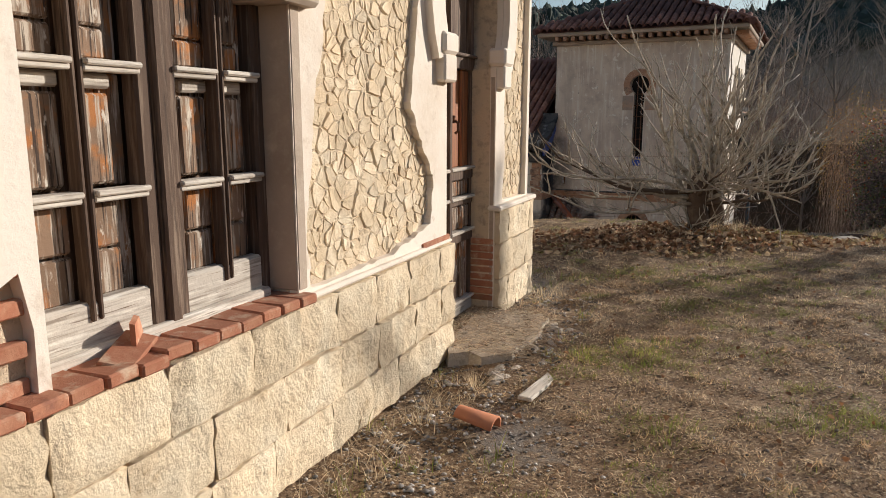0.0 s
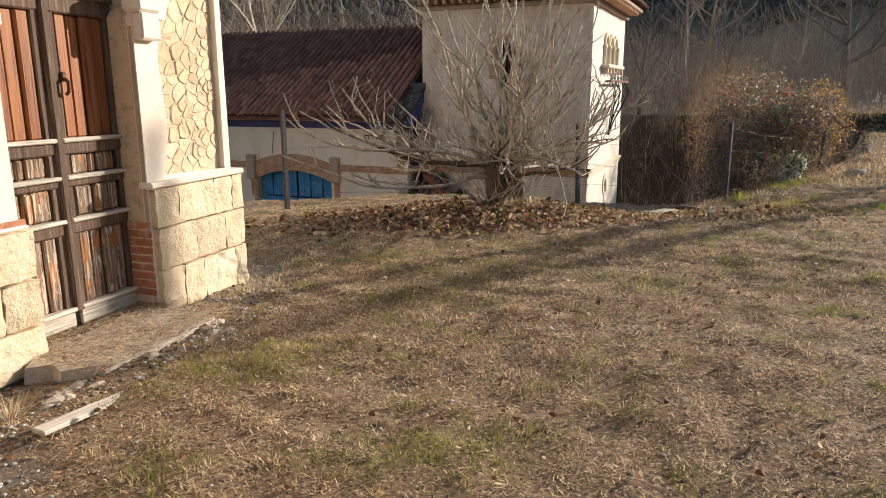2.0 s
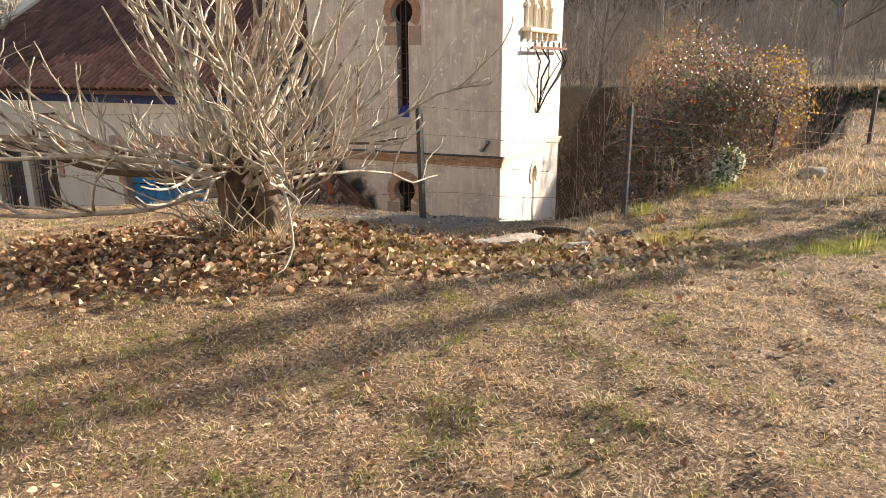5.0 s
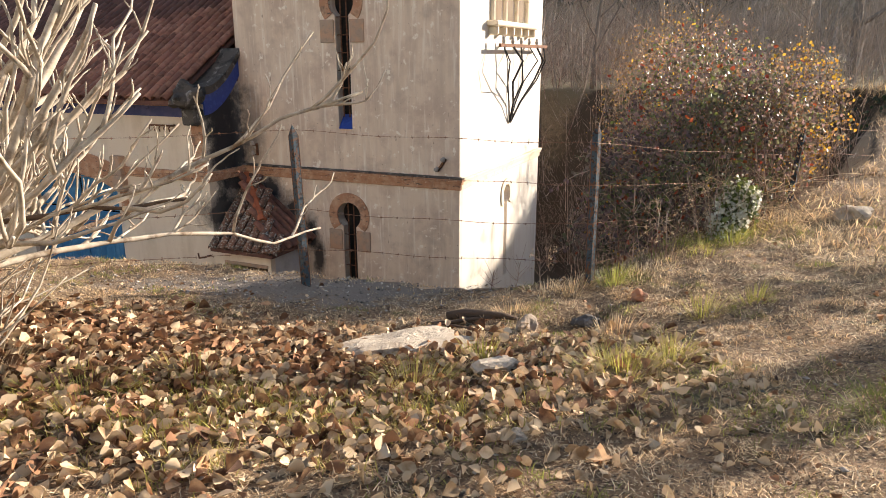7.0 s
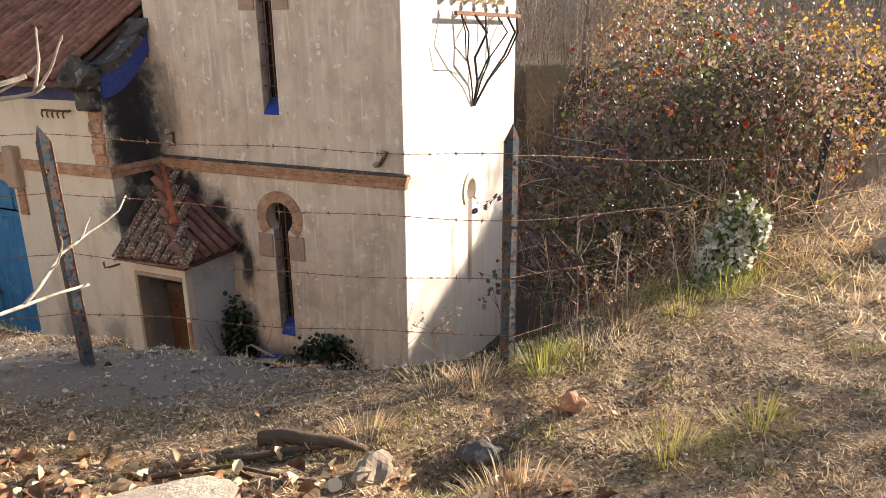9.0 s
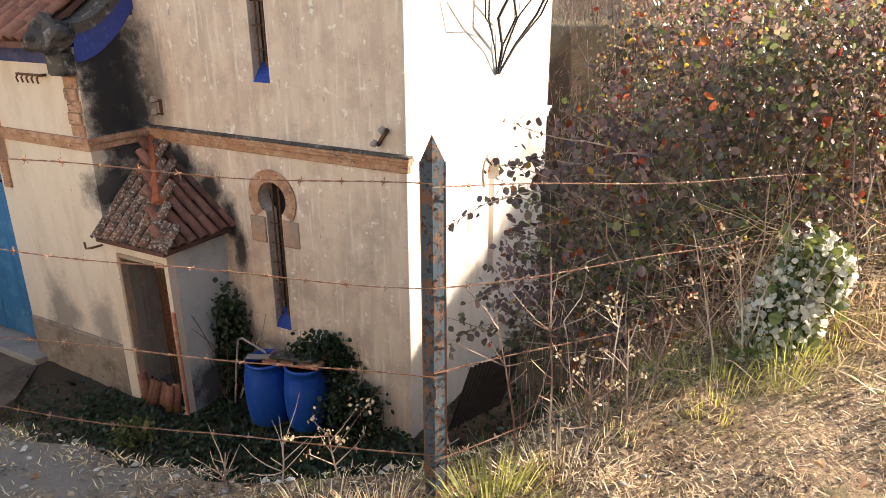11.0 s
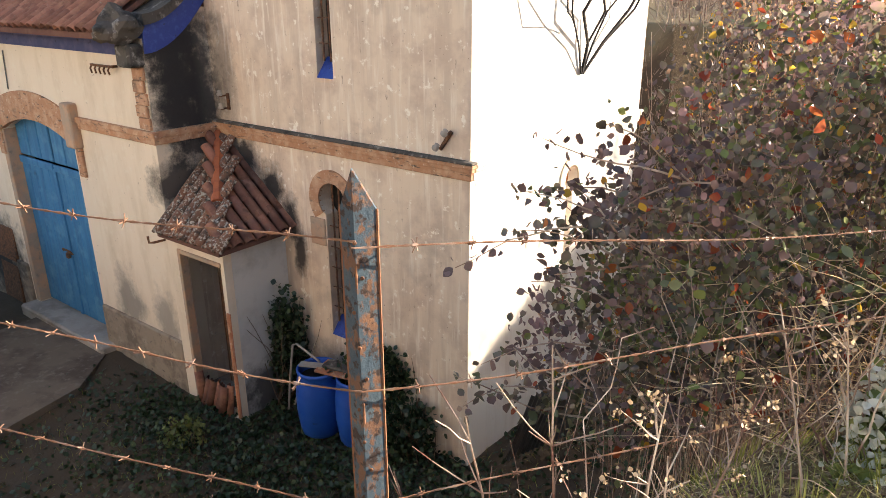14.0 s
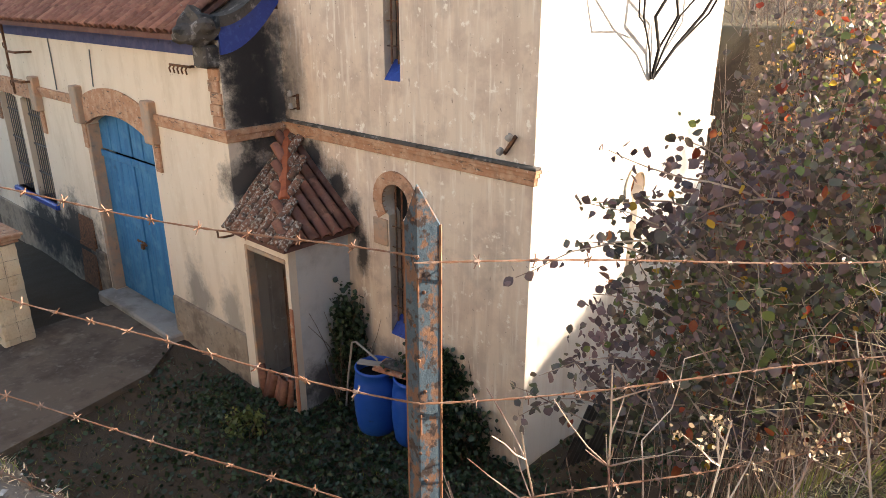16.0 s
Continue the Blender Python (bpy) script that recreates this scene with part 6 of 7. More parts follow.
STRAW = mat("dry_straw_grass", (0.62, 0.44, 0.25), [((0.80, 0.64, 0.41), 2.0, 0.42, 0.62), ((0.34, 0.20, 0.11), 3.1, 0.53, 0.66)], rough=0.8, bump=0, vary=0.75, island=True, through_light=0.3)
STRAW_PALE = mat("bleached_straw", (0.80, 0.64, 0.42), [((0.86, 0.74, 0.54), 2.0, 0.45, 0.65)], rough=0.75, bump=0, vary=0.4, island=True, through_light=0.3)
GRASS = mat("fresh_grass", (0.25, 0.27, 0.06), [((0.40, 0.38, 0.11), 3.0, 0.45, 0.65), ((0.07, 0.10, 0.025), 2.0, 0.55, 0.7)], rough=0.6, bump=0, vary=0.35, island=True, through_light=0.5)
GRASS_YELLOW = mat("yellowing_grass", (0.42, 0.39, 0.10), [((0.54, 0.46, 0.17), 3.0, 0.45, 0.65)], rough=0.7, bump=0, vary=0.3, island=True, through_light=0.35)
FIG_LEAF = mat("dead_fig_leaves", (0.27, 0.14, 0.075), [((0.46, 0.29, 0.16), 9.0, 0.48, 0.62), ((0.10, 0.05, 0.03), 7.0, 0.50, 0.62)], rough=0.85, bump=0, vary=0.45, island=True, through_light=0.15)
PALE_LEAF = mat("bleached_dead_leaves", (0.60, 0.46, 0.30), [((0.36, 0.23, 0.12), 9.0, 0.5, 0.65)], rough=0.85, bump=0, vary=0.35, island=True, through_light=0.15)
LEAF_DARK = mat("purple_green_bramble", (0.18, 0.115, 0.11), [((0.13, 0.15, 0.065), 2.6, 0.45, 0.6), ((0.33, 0.18, 0.17), 4.0, 0.55, 0.7)], rough=0.42, bump=0, vary=0.6, island=True, through_light=0.5, spec=1.0)
LEAF_GREEN = mat("dull_green_bramble", (0.14, 0.17, 0.05), [((0.24, 0.26, 0.07), 4.0, 0.48, 0.66)], rough=0.5, bump=0, vary=0.4, island=True, through_light=0.3, spec=0.5)
LEAF_RED = mat("red_bramble_leaf", (0.30, 0.055, 0.028), [((0.40, 0.15, 0.045), 5.0, 0.48, 0.64)], rough=0.5, bump=0, vary=0.35, island=True, through_light=0.4)
LEAF_YELLOW = mat("yellow_autumn_leaf", (0.52, 0.33, 0.05), [((0.46, 0.20, 0.04), 4.0, 0.5, 0.66)], rough=0.6, bump=0, vary=0.3, island=True, through_light=0.45)
LEAF_BROWN = mat("brown_dry_leaf", (0.31, 0.185, 0.11), [((0.44, 0.31, 0.19), 4.0, 0.5, 0.66)], rough=0.8, bump=0, vary=0.4, island=True, through_light=0.4)
LEAF_SILVER = mat("silver_seed_heads", (0.78, 0.76, 0.66), [((0.50, 0.50, 0.36), 6.0, 0.5, 0.65)], rough=0.8, bump=0, vary=0.2, island=True, through_light=0.4)
IVY = mat("dark_ivy", (0.026, 0.050, 0.020), [((0.055, 0.088, 0.030), 5.0, 0.5, 0.66)], rough=0.45, bump=0, vary=0.4, island=True, through_light=0.15, spec=0.5)
CANE = mat("dry_canes", (0.44, 0.33, 0.25), [((0.70, 0.60, 0.47), 4.0, 0.52, 0.70), ((0.16, 0.075, 0.055), 3.0, 0.48, 0.62)], rough=0.85, bump=0, vary=0.35, island=True)
TWIG = mat("far_twigs", (0.36, 0.29, 0.235), [((0.46, 0.37, 0.29), 0.4, 0.45, 0.65), ((0.22, 0.18, 0.15), 0.25, 0.5, 0.65)], rough=0.95, bump=0, vary=0.3, island=True)
PINE = mat("far_pines", (0.045, 0.062, 0.050), [((0.065, 0.075, 0.055), 0.3, 0.45, 0.65)], rough=0.95, bump=0, vary=0.35, island=True)
PEBBLE = mat("grey_gravel", (0.30, 0.27, 0.24), [((0.50, 0.46, 0.41), 9.0, 0.5, 0.65), ((0.24, 0.20, 0.16), 5.0, 0.52, 0.68)], rough=0.92, bump=0, vary=0.65, island=True)


def field_of(n, seed, x0, x1, y0, y1, chance, spread=0.05, per=9):
    """Foot points in clumps over a stretch of ground, thinned by chance(x, y)."""
    r = np.random.RandomState(seed)
    cx, cy = r.uniform(x0, x1, n), r.uniform(y0, y1, n)
    keep = r.uniform(0, 1, n) < chance(cx, cy)
    cx, cy = cx[keep], cy[keep]
    x = np.repeat(cx, per) + r.normal(0, spread, len(cx) * per)
    y = np.repeat(cy, per) + r.normal(0, spread, len(cy) * per)
    return x, y


def wall_side(x, y):
    """Metres out from the old house's front."""
    c, s = math.cos(radians(67)), math.sin(radians(67))
    return (x - 0.09) * s - (y - 4.98) * c


def lawn_only(x, y):
    d = wall_side(x, y)
    along = (x - 0.09) * math.cos(radians(67)) + (y - 4.98) * math.sin(radians(67))
    free = (d > 0.04) | (along > 2.1)
    step = (along > -0.45) & (along < 1.45) & (d < 0.62)
    return free & ~step & (y < edge_line(x) + 0.05)


def patchy(x, y, k=1.0):
    return 0.5 + 0.5 * np.sin(2.1 * k * x + 1.7 * np.sin(1.6 * k * y)) * np.sin(1.9 * k * y + 1.4 * np.sin(1.3 * k * x))


def litter_at(x, y):
    return np.exp(-(((x - FIG[0] - 0.3) / 2.6) ** 2 + ((y - FIG[1]) / 1.1) ** 2))


def gravel_at(x, y):
    return np.exp(-(((x - 5.0) / 1.7) ** 2 + ((y - 11.45) / 0.4) ** 2)) + np.exp(-(((x - 0.9) / 0.5) ** 2 + ((y - 7.3) / 0.6) ** 2)) + np.exp(-(((x - 0.4) / 0.3) ** 2 + ((y - 3.6) / 0.4) ** 2))


def bare(x, y):
    return np.clip(1 - 0.85 * litter_at(x, y) - gravel_at(x, y), 0.04, 1)


def sown(name, n, seed, box, chance, length, width, tilt, material, label, category, spread=0.05, per=9, droop=0.5):
    x, y = field_of(n, seed, *box, lambda a, b: chance(a, b) * lawn_only(a, b), spread, per)
    return stuff(name, blades(name, place(x, y, -0.004), length, width, tilt, material, seed + 1, droop), label, category)


GREENS = ((4.92, 6.15, 0.24), (4.53, 6.72, 0.28), (3.84, 6.15, 0.24), (4.18, 5.72, 0.34), (3.0, 6.6, 0.5), (2.4, 5.9, 0.45), (3.3, 7.4, 0.45), (5.6, 7.2, 0.22), (2.1, 7.3, 0.4), (8.2, 8.65, 0.6), (1.4, 4.7, 0.5), (2.3, 3.6, 0.4), (5.0, 5.0, 0.2))


def green_at(x, y):
    """Where the lawn is green: set patches, and a scatter of smaller ones."""
    spot = sum(np.exp(-(((x - a) / w) ** 2 + ((y - b) / (0.6 * w)) ** 2)) for a, b, w in GREENS)
    return np.clip(spot * (0.35 + 0.65 * patchy(x + 2, y, 5.1)) + np.clip(patchy(x + 1.3, y + 4.0, 2.6) * 1.8 - 1.15, 0, 1), 0, 1)


def worn(x, y):
    """How far the straw has taken over: less by the house, where earth and moss show."""
    return 0.35 + 0.65 * smooth_step(4.5, 8.0, y + 0.35 * x)


sown("dry_grass", 105000, 101, (0.0, 10.2, 2.2, 12.6), lambda x, y: bare(x, y) * (1 - 0.8 * green_at(x, y)) * (0.30 + 0.70 * patchy(x, y)) * (0.15 + 0.85 * patchy(x + 0.7, y, 5.3)) * (0.6 + 0.4 * worn(x, y)), (0.014, 0.046), (0.0012, 0.0028), (15, 80), STRAW, "short dry straw-coloured grass covering the lawn", "grass", 0.024, 9, 0.6)
sown("bleached_grass", 64000, 103, (0.0, 10.2, 2.2, 12.6), lambda x, y: bare(x, y) * (1 - 0.8 * green_at(x, y)) * (0.15 + 0.85 * patchy(x + 3, y + 1, 1.6)) * (0.1 + 0.9 * patchy(x, y + 0.4, 6.1)) * worn(x, y), (0.014, 0.055), (0.0011, 0.0027), (30, 86), STRAW_PALE, "bleached flattened grass stalks on the lawn", "grass", 0.03, 8, 0.5)
sown("brown_thatch", 36000, 104, (0.0, 10.2, 2.2, 12.6), lambda x, y: bare(x, y) * (1 - 0.8 * green_at(x, y)) * (0.2 + 0.8 * patchy(x + 5, y + 2, 3.1)) * 0.7, (0.012, 0.04), (0.0014, 0.0032), (45, 88), LEAF_BROWN, "brown matted thatch between the grass clumps", "grass", 0.03, 7, 0.4)
sown("green_grass", 60000, 105, (0.2, 10.5, 2.0, 13.2), lambda x, y: bare(x, y) * green_at(x, y), (0.018, 0.060), (0.0011, 0.0024), (8, 60), GRASS, "patches of fresh green grass in the lawn", "grass", 0.024, 9)
sown("yellow_grass", 9000, 113, (3.2, 7.4, 8.2, 10.0), lambda x, y: 0.9 * np.exp(-(((x - 5.0) / 1.2) ** 2 + ((y - 8.95) / 0.35) ** 2)) * (0.2 + 0.8 * patchy(x, y, 4.1)), (0.03, 0.11), (0.0012, 0.0026), (6, 55), GRASS_YELLOW, "yellow-green grass along the edge of the leaf litter", "grass", 0.03, 9)
sown("far_grass", 16000, 107, (9.0, 24, 6.0, 24), lambda x, y: 0.4 + 0.6 * patchy(x, y, 0.8), (0.06, 0.20), (0.003, 0.006), (15, 75), STRAW, "dry grass on the rough ground beyond the lawn", "grass", 0.12, 8)
sown("wall_weeds", 1500, 109, (-1.6, 1.2, 2.2, 7.5), lambda x, y: (wall_side(x, y) < 0.40) * 0.7, (0.05, 0.16), (0.001, 0.0025), (5, 60), STRAW_PALE, "dry weeds along the foot of the house wall", "weeds", 0.04, 8)
sown("wall_grass", 900, 111, (-1.6, 2.0, 2.2, 8.0), lambda x, y: (wall_side(x, y) < 0.9) * np.clip(patchy(x * 3, y * 3) * 1.5 - 0.6, 0, 1), (0.05, 0.17), (0.0014, 0.003), (5, 55), GRASS, "green weeds along the foot of the house wall", "weeds", 0.04, 9)


def tuft(name, x, y, radius, n, length, material, label, seed, group="grass tufts"):
    r = np.random.RandomState(seed)
    a, d = r.uniform(0, 2 * np.pi, n), radius * np.sqrt(r.uniform(0, 1, n))
    me = blades(name, place(x + d * np.cos(a), y + d * np.sin(a), -0.01), length, (0.0012, 0.0026), (3, 52), material, seed, 0.45)
    tagged(new(name, me), label, "grass", group, "stuff")


for k, (x, y, rad, n, hi, m) in enumerate((
        (5.89, 9.42, 0.17, 260, 0.30, GRASS_YELLOW), (6.3, 9.85, 0.14, 160, 0.24, GRASS_YELLOW), (6.95, 9.28, 0.20, 280, 0.28, GRASS_YELLOW), (7.25, 9.4, 0.13, 180, 0.26, GRASS_YELLOW), (7.81, 10.3, 0.15, 160, 0.26, GRASS_YELLOW),
        (7.5, 11.2, 0.16, 220, 0.30, GRASS), (7.15, 11.15, 0.14, 160, 0.26, STRAW), (7.95, 8.55, 0.28, 420, 0.2, GRASS), (8.35, 8.7, 0.32, 480, 0.22, GRASS), (8.75, 11.9, 0.22, 320, 0.26, GRASS), (8.2, 10.4, 0.14, 130, 0.22, GRASS_YELLOW),
        (4.4, 9.0, 0.22, 240, 0.22, GRASS_YELLOW), (4.8, 9.3, 0.2, 200, 0.24, GRASS_YELLOW), (5.1, 9.05, 0.18, 180, 0.20, GRASS_YELLOW), (3.9, 9.15, 0.18, 220, 0.32, STRAW_PALE), (3.6, 9.2, 0.15, 180, 0.28, STRAW_PALE),
        (1.35, 4.6, 0.26, 260, 0.11, GRASS), (1.6, 4.9, 0.3, 280, 0.10, GRASS), (1.0, 4.8, 0.18, 200, 0.13, GRASS), (1.2, 3.5, 0.25, 240, 0.10, GRASS), (2.6, 3.55, 0.32, 380, 0.12, GRASS), (2.1, 3.6, 0.26, 260, 0.10, GRASS), (0.2, 4.28, 0.05, 60, 0.24, STRAW_PALE),
        (8.0, 11.55, 0.3, 260, 0.14, STRAW), (8.4, 11.7, 0.3, 320, 0.18, GRASS_YELLOW), (9.1, 12.2, 0.35, 280, 0.2, GRASS_YELLOW), (8.3, 12.1, 0.35, 420, 0.22, GRASS), (7.95, 12.0, 0.3, 200, 0.18, GRASS_YELLOW), (9.5, 12.4, 0.35, 280, 0.22, STRAW), (7.75, 11.35, 0.22, 200, 0.16, STRAW_PALE), (6.95, 11.15, 0.2, 150, 0.18, STRAW_PALE), (6.6, 10.7, 0.16, 150, 0.2, STRAW), (7.2, 10.2, 0.2, 200, 0.2, STRAW))):
    word = {GRASS: "fresh green", GRASS_YELLOW: "yellow-green", STRAW: "dry straw-coloured", STRAW_PALE: "bleached dry"}[m]
    tuft("grass_tuft", x, y, rad, n, (hi * 0.3, hi * 0.8), m, word + " tuft of long grass growing from the lawn", 200 + k)


def strewn(name, n, seed, box, chance, size, material, label, lift=0.008, curl=0.6):
    r = np.random.RandomState(seed)
    x, y = r.uniform(box[0], box[1], n), r.uniform(box[2], box[3], n)
    keep = (r.uniform(0, 1, n) < chance(x, y)) & lawn_only(x, y)
    x, y = x[keep], y[keep]
    stuff(name, leaves(name, place(x, y, lift) + np.stack([0 * x, 0 * x, r.uniform(0, 0.025, len(x))], -1), size, material, seed, (60, 115), curl, 0.36), label, "leaves")


strewn("leaf_litter", 23000, 301, (0.4, 7.6, 7.9, 11.7), lambda x, y: np.clip(1.05 * litter_at(x, y) ** 1.3 - 0.06, 0, 1), (0.035, 0.09), FIG_LEAF, "brown curled fig leaves lying under the tree")
strewn("pale_leaf_litter", 24000, 302, (0.4, 7.6, 7.9, 11.7), lambda x, y: np.clip(1.1 * litter_at(x - 0.6, y + 0.2) ** 1.3 - 0.06, 0, 1), (0.03, 0.08), PALE_LEAF, "bleached dead fig leaves lying under the tree")
strewn("scattered_leaves", 1700, 303, (0.4, 10, 2.2, 11.5), lambda x, y: 0.5 + 0 * x, (0.015, 0.04), PALE_LEAF, "single pale dead leaves scattered over the lawn", 0.02)
strewn("brown_leaves", 2200, 304, (0.4, 10, 2.2, 11.5), lambda x, y: 0.5 + 0 * x, (0.018, 0.045), FIG_LEAF, "single brown dead leaves scattered over the lawn", 0.02)


def gravel(name, n, seed, box, chance, size, material, label):
    r = np.random.RandomState(seed)
    x, y = r.uniform(box[0], box[1], n), r.uniform(box[2], box[3], n)
    keep = (r.uniform(0, 1, n) < chance(x, y)) & (y < edge_line(x) + 0.1)
    at = place(x[keep], y[keep], 0.003)
    m = len(at)
    base = np.array([(1, 0, 0), (-1, 0, 0), (0, 1, 0), (0, -1, 0), (0, 0, 1), (0, 0, -1)], float)
    v = base[None] * r.uniform(0.4, 1.0, (m, 6, 1)) * r.uniform(size[0], size[1], (m, 1, 1)) * np.array([1, 1, 0.55])
    a = r.uniform(0, 2 * np.pi, m)
    c, s = np.cos(a)[:, None], np.sin(a)[:, None]
    v = np.stack([v[..., 0] * c - v[..., 1] * s, v[..., 0] * s + v[..., 1] * c, v[..., 2]], -1) + at[:, None]
    f = np.array([(0, 2, 4), (2, 1, 4), (1, 3, 4), (3, 0, 4), (2, 0, 5), (1, 2, 5), (3, 1, 5), (0, 3, 5)])
    stuff(name, quick_mesh(name, v.reshape(-1, 3), (np.arange(m)[:, None, None] * 6 + f[None]).reshape(-1, 3), material), label, "gravel")


gravel("gravel", 34000, 401, (-1.0, 8.2, 2.8, 12.2), lambda x, y: np.clip(gravel_at(x, y) * 0.95, 0, 1) + 0.03, (0.006, 0.026), PEBBLE, "loose grey gravel and grit on bare ground")
gravel("wall_chippings", 5000, 402, (-1.6, 1.4, 2.2, 6.5), lambda x, y: ((wall_side(x, y) < 0.8) & (wall_side(x, y) > 0.0)) * 0.8, (0.008, 0.035), PEBBLE, "stone chippings along the house wall")


# ---- fig tree ----
def bent(p, d, length, n, rng, lift=0.0, wander=0.12):
    """Points of a growing shoot that starts at p along d and turns towards the sky by lift."""
    p, d = Vector(p), Vector(d).normalized()
    pts = [p.copy()]
    for _ in range(n):
        d = (d + Vector((rng.uniform(-1, 1), rng.uniform(-1, 1), rng.uniform(-1, 1))) * wander + Vector((0, 0, lift))).normalized()
        p = p + d * length / n
        pts.append(p.copy())
    return pts


def taper(a, b, n):
    return [a + (b - a) * k / n for k in range(n + 1)]


def crooked(p, d, length, n, rng, rise=0.0, kink=0.22):
    """Points of a knotty fig branch: runs that swing to a new way at each joint and turn upwards towards the tip by rise."""
    p, d = Vector(p), Vector(d).normalized()
    pts = [p.copy()]
    for k in range(n):
        turn = Vector((rng.uniform(-1, 1), rng.uniform(-1, 1), rng.uniform(-0.8, 0.8))) * kink * (2.0 if k % 2 else 0.5)
        d = (d + turn + Vector((0, 0, rise * (k / n)))).normalized()
        p = p + d * length / n * rng.uniform(0.8, 1.2)
        pts.append(p.copy())
    return pts


def knobbly(a, b, n, rng):
    """Radii from a to b that swell at the joints."""
    return [(a + (b - a) * (k / n) ** 0.8) * (1.0 + (0.16 if k % 2 == 0 else -0.04) + rng.uniform(-0.05, 0.05)) for k in range(n + 1)]


def fig_tree():
    rng = random.Random(29)
    z0 = on_ground(*FIG)
    t = thing("fig_tree", pose(FIG[0] - 0.2, FIG[1], z0), "bare many-stemmed fig tree with low spreading limbs", "tree")
    trunk = Geo().tube([(0.02, 0, -0.15), (-0.02, 0.0, 0.10), (-0.07, 0.02, 0.34), (-0.05, 0.0, 0.56), (0.02, 0.02, 0.74)], [0.21, 0.15, 0.125, 0.165, 0.12], 14)
    trunk.tube([(0.17, -0.03, -0.1), (0.20, -0.02, 0.22), (0.16, 0, 0.50), (0.10, 0.02, 0.66)], [0.14, 0.105, 0.085, 0.10], 10)
    part("trunk", trunk, BARK_TRUNK, t, "dark gnarled trunk", True)
    fine, spurs = Geo(), Geo()

    def sprout(pts, many, low, high, r, up=0.12):
        for _ in range(many):
            k = rng.randrange(2, len(pts) - 1)
            d = (pts[k + 1] - pts[k]).normalized()
            side = Vector((rng.uniform(-1, 1), rng.uniform(-1, 1), rng.uniform(-0.1, 0.9)))
            n = 6
            s = crooked(pts[k], d * 0.6 + side * 0.55, rng.uniform(low, high), n, rng, up, 0.2)
            fine.tube(s, taper(r, r * 0.55, n), 4)
            fine.tube([s[-1], s[-1] + (s[-1] - s[-2]).normalized() * 0.018], [r * 0.85, r * 0.2], 4)

    # Low limbs that sag outwards, then lift their tips.
    for k in range(24):
        a = 2 * math.pi * k / 24 + rng.uniform(-0.18, 0.18)
        ca, sa = math.cos(a), math.sin(a)
        far = rng.uniform(1.9, 2.7) if abs(ca) > 0.6 else rng.uniform(1.2, 1.7)
        toward = (ca > 0.1 and sa < 0.3) or sa < -0.5
        if toward:
            far *= 0.6
        pts = crooked((-0.04 + 0.10 * ca, 0.10 * sa, rng.uniform(0.34, 0.62)), (ca, sa, rng.uniform(0.30, 0.60) if toward else rng.uniform(-0.10, 0.30)), far, 14, rng, 0.03, 0.16)
        for p in pts:
            p.z = max(p.z, 0.16)
        part("limb", Geo().tube(pts, knobbly(rng.uniform(0.026, 0.048) * (0.65 if toward or ca > 0.4 else 1.0), 0.007, 14, rng), 7), BARK_FIG if k % 4 else BARK_TRUNK, t, smooth=True, fix=False)
        for _ in range(8):
            j = rng.randrange(3, 13)
            d = (pts[j + 1] - pts[j]).normalized()
            b = crooked(pts[j], d * 0.7 + Vector((rng.uniform(-0.6, 0.6), rng.uniform(-0.6, 0.6), rng.uniform(-0.15, 0.9))), rng.uniform(0.3, 0.95), 8, rng, 0.14, 0.18)
            spurs.tube(b, taper(rng.uniform(0.009, 0.016), 0.005, 8), 5)
            sprout(b, 3, 0.06, 0.24, 0.006, 0.12)
    # Crooked stems that rise in a fan, each with a fork or two.
    for k in range(21):
        a = 2 * math.pi * k / 21 * 2.6 + rng.uniform(-0.3, 0.3)
        lean = rng.uniform(0.05, 0.80)
        start = (rng.uniform(-0.22, 0.26), rng.uniform(-0.16, 0.16), rng.uniform(0.30, 0.72))
        high = rng.uniform(1.7, 3.1) * (1.0 - 0.25 * lean)
        pts = crooked(start, (lean * math.cos(a), lean * math.sin(a) * 0.8, 0.85), high, 14, rng, 0.12, 0.14)
        r0 = rng.uniform(0.026, 0.050)
        part("shoot", Geo().tube(pts, knobbly(r0, 0.009, 14, rng), 7), BARK_FIG, t, smooth=True, fix=False)
        for _ in range(3):
            j = rng.randrange(3, 11)
            d = (pts[j + 1] - pts[j]).normalized()
            b = crooked(pts[j], d * 0.8 + Vector((rng.uniform(-0.7, 0.7), rng.uniform(-0.7, 0.7), 0.1)), rng.uniform(0.5, 1.3), 9, rng, 0.14, 0.15)
            spurs.tube(b, taper(r0 * 0.5, 0.006, 9), 5)
            sprout(b, 3, 0.06, 0.24, 0.006, 0.12)
        sprout(pts, 6, 0.06, 0.28, 0.0075, 0.15)
    # Suckers and dead wands round the foot.
    for _ in range(46):
        a = rng.uniform(0, 2 * math.pi)
        pts = crooked((rng.uniform(-0.3, 0.3), rng.uniform(-0.2, 0.2), 0.0), (math.cos(a) * 0.8, math.sin(a) * 0.8, rng.uniform(0.3, 1.1)), rng.uniform(0.35, 1.2), 7, rng, rng.uniform(-0.05, 0.15), 0.2)
        fine.tube(pts, taper(0.008, 0.0035, 7), 4)
    for name, g in (("forked_branch", spurs), ("spur", fine)):
        ob = part(name, g, BARK_FIG, t, smooth=True, fix=False)
        ob["kind"] = "stuff"


fig_tree()


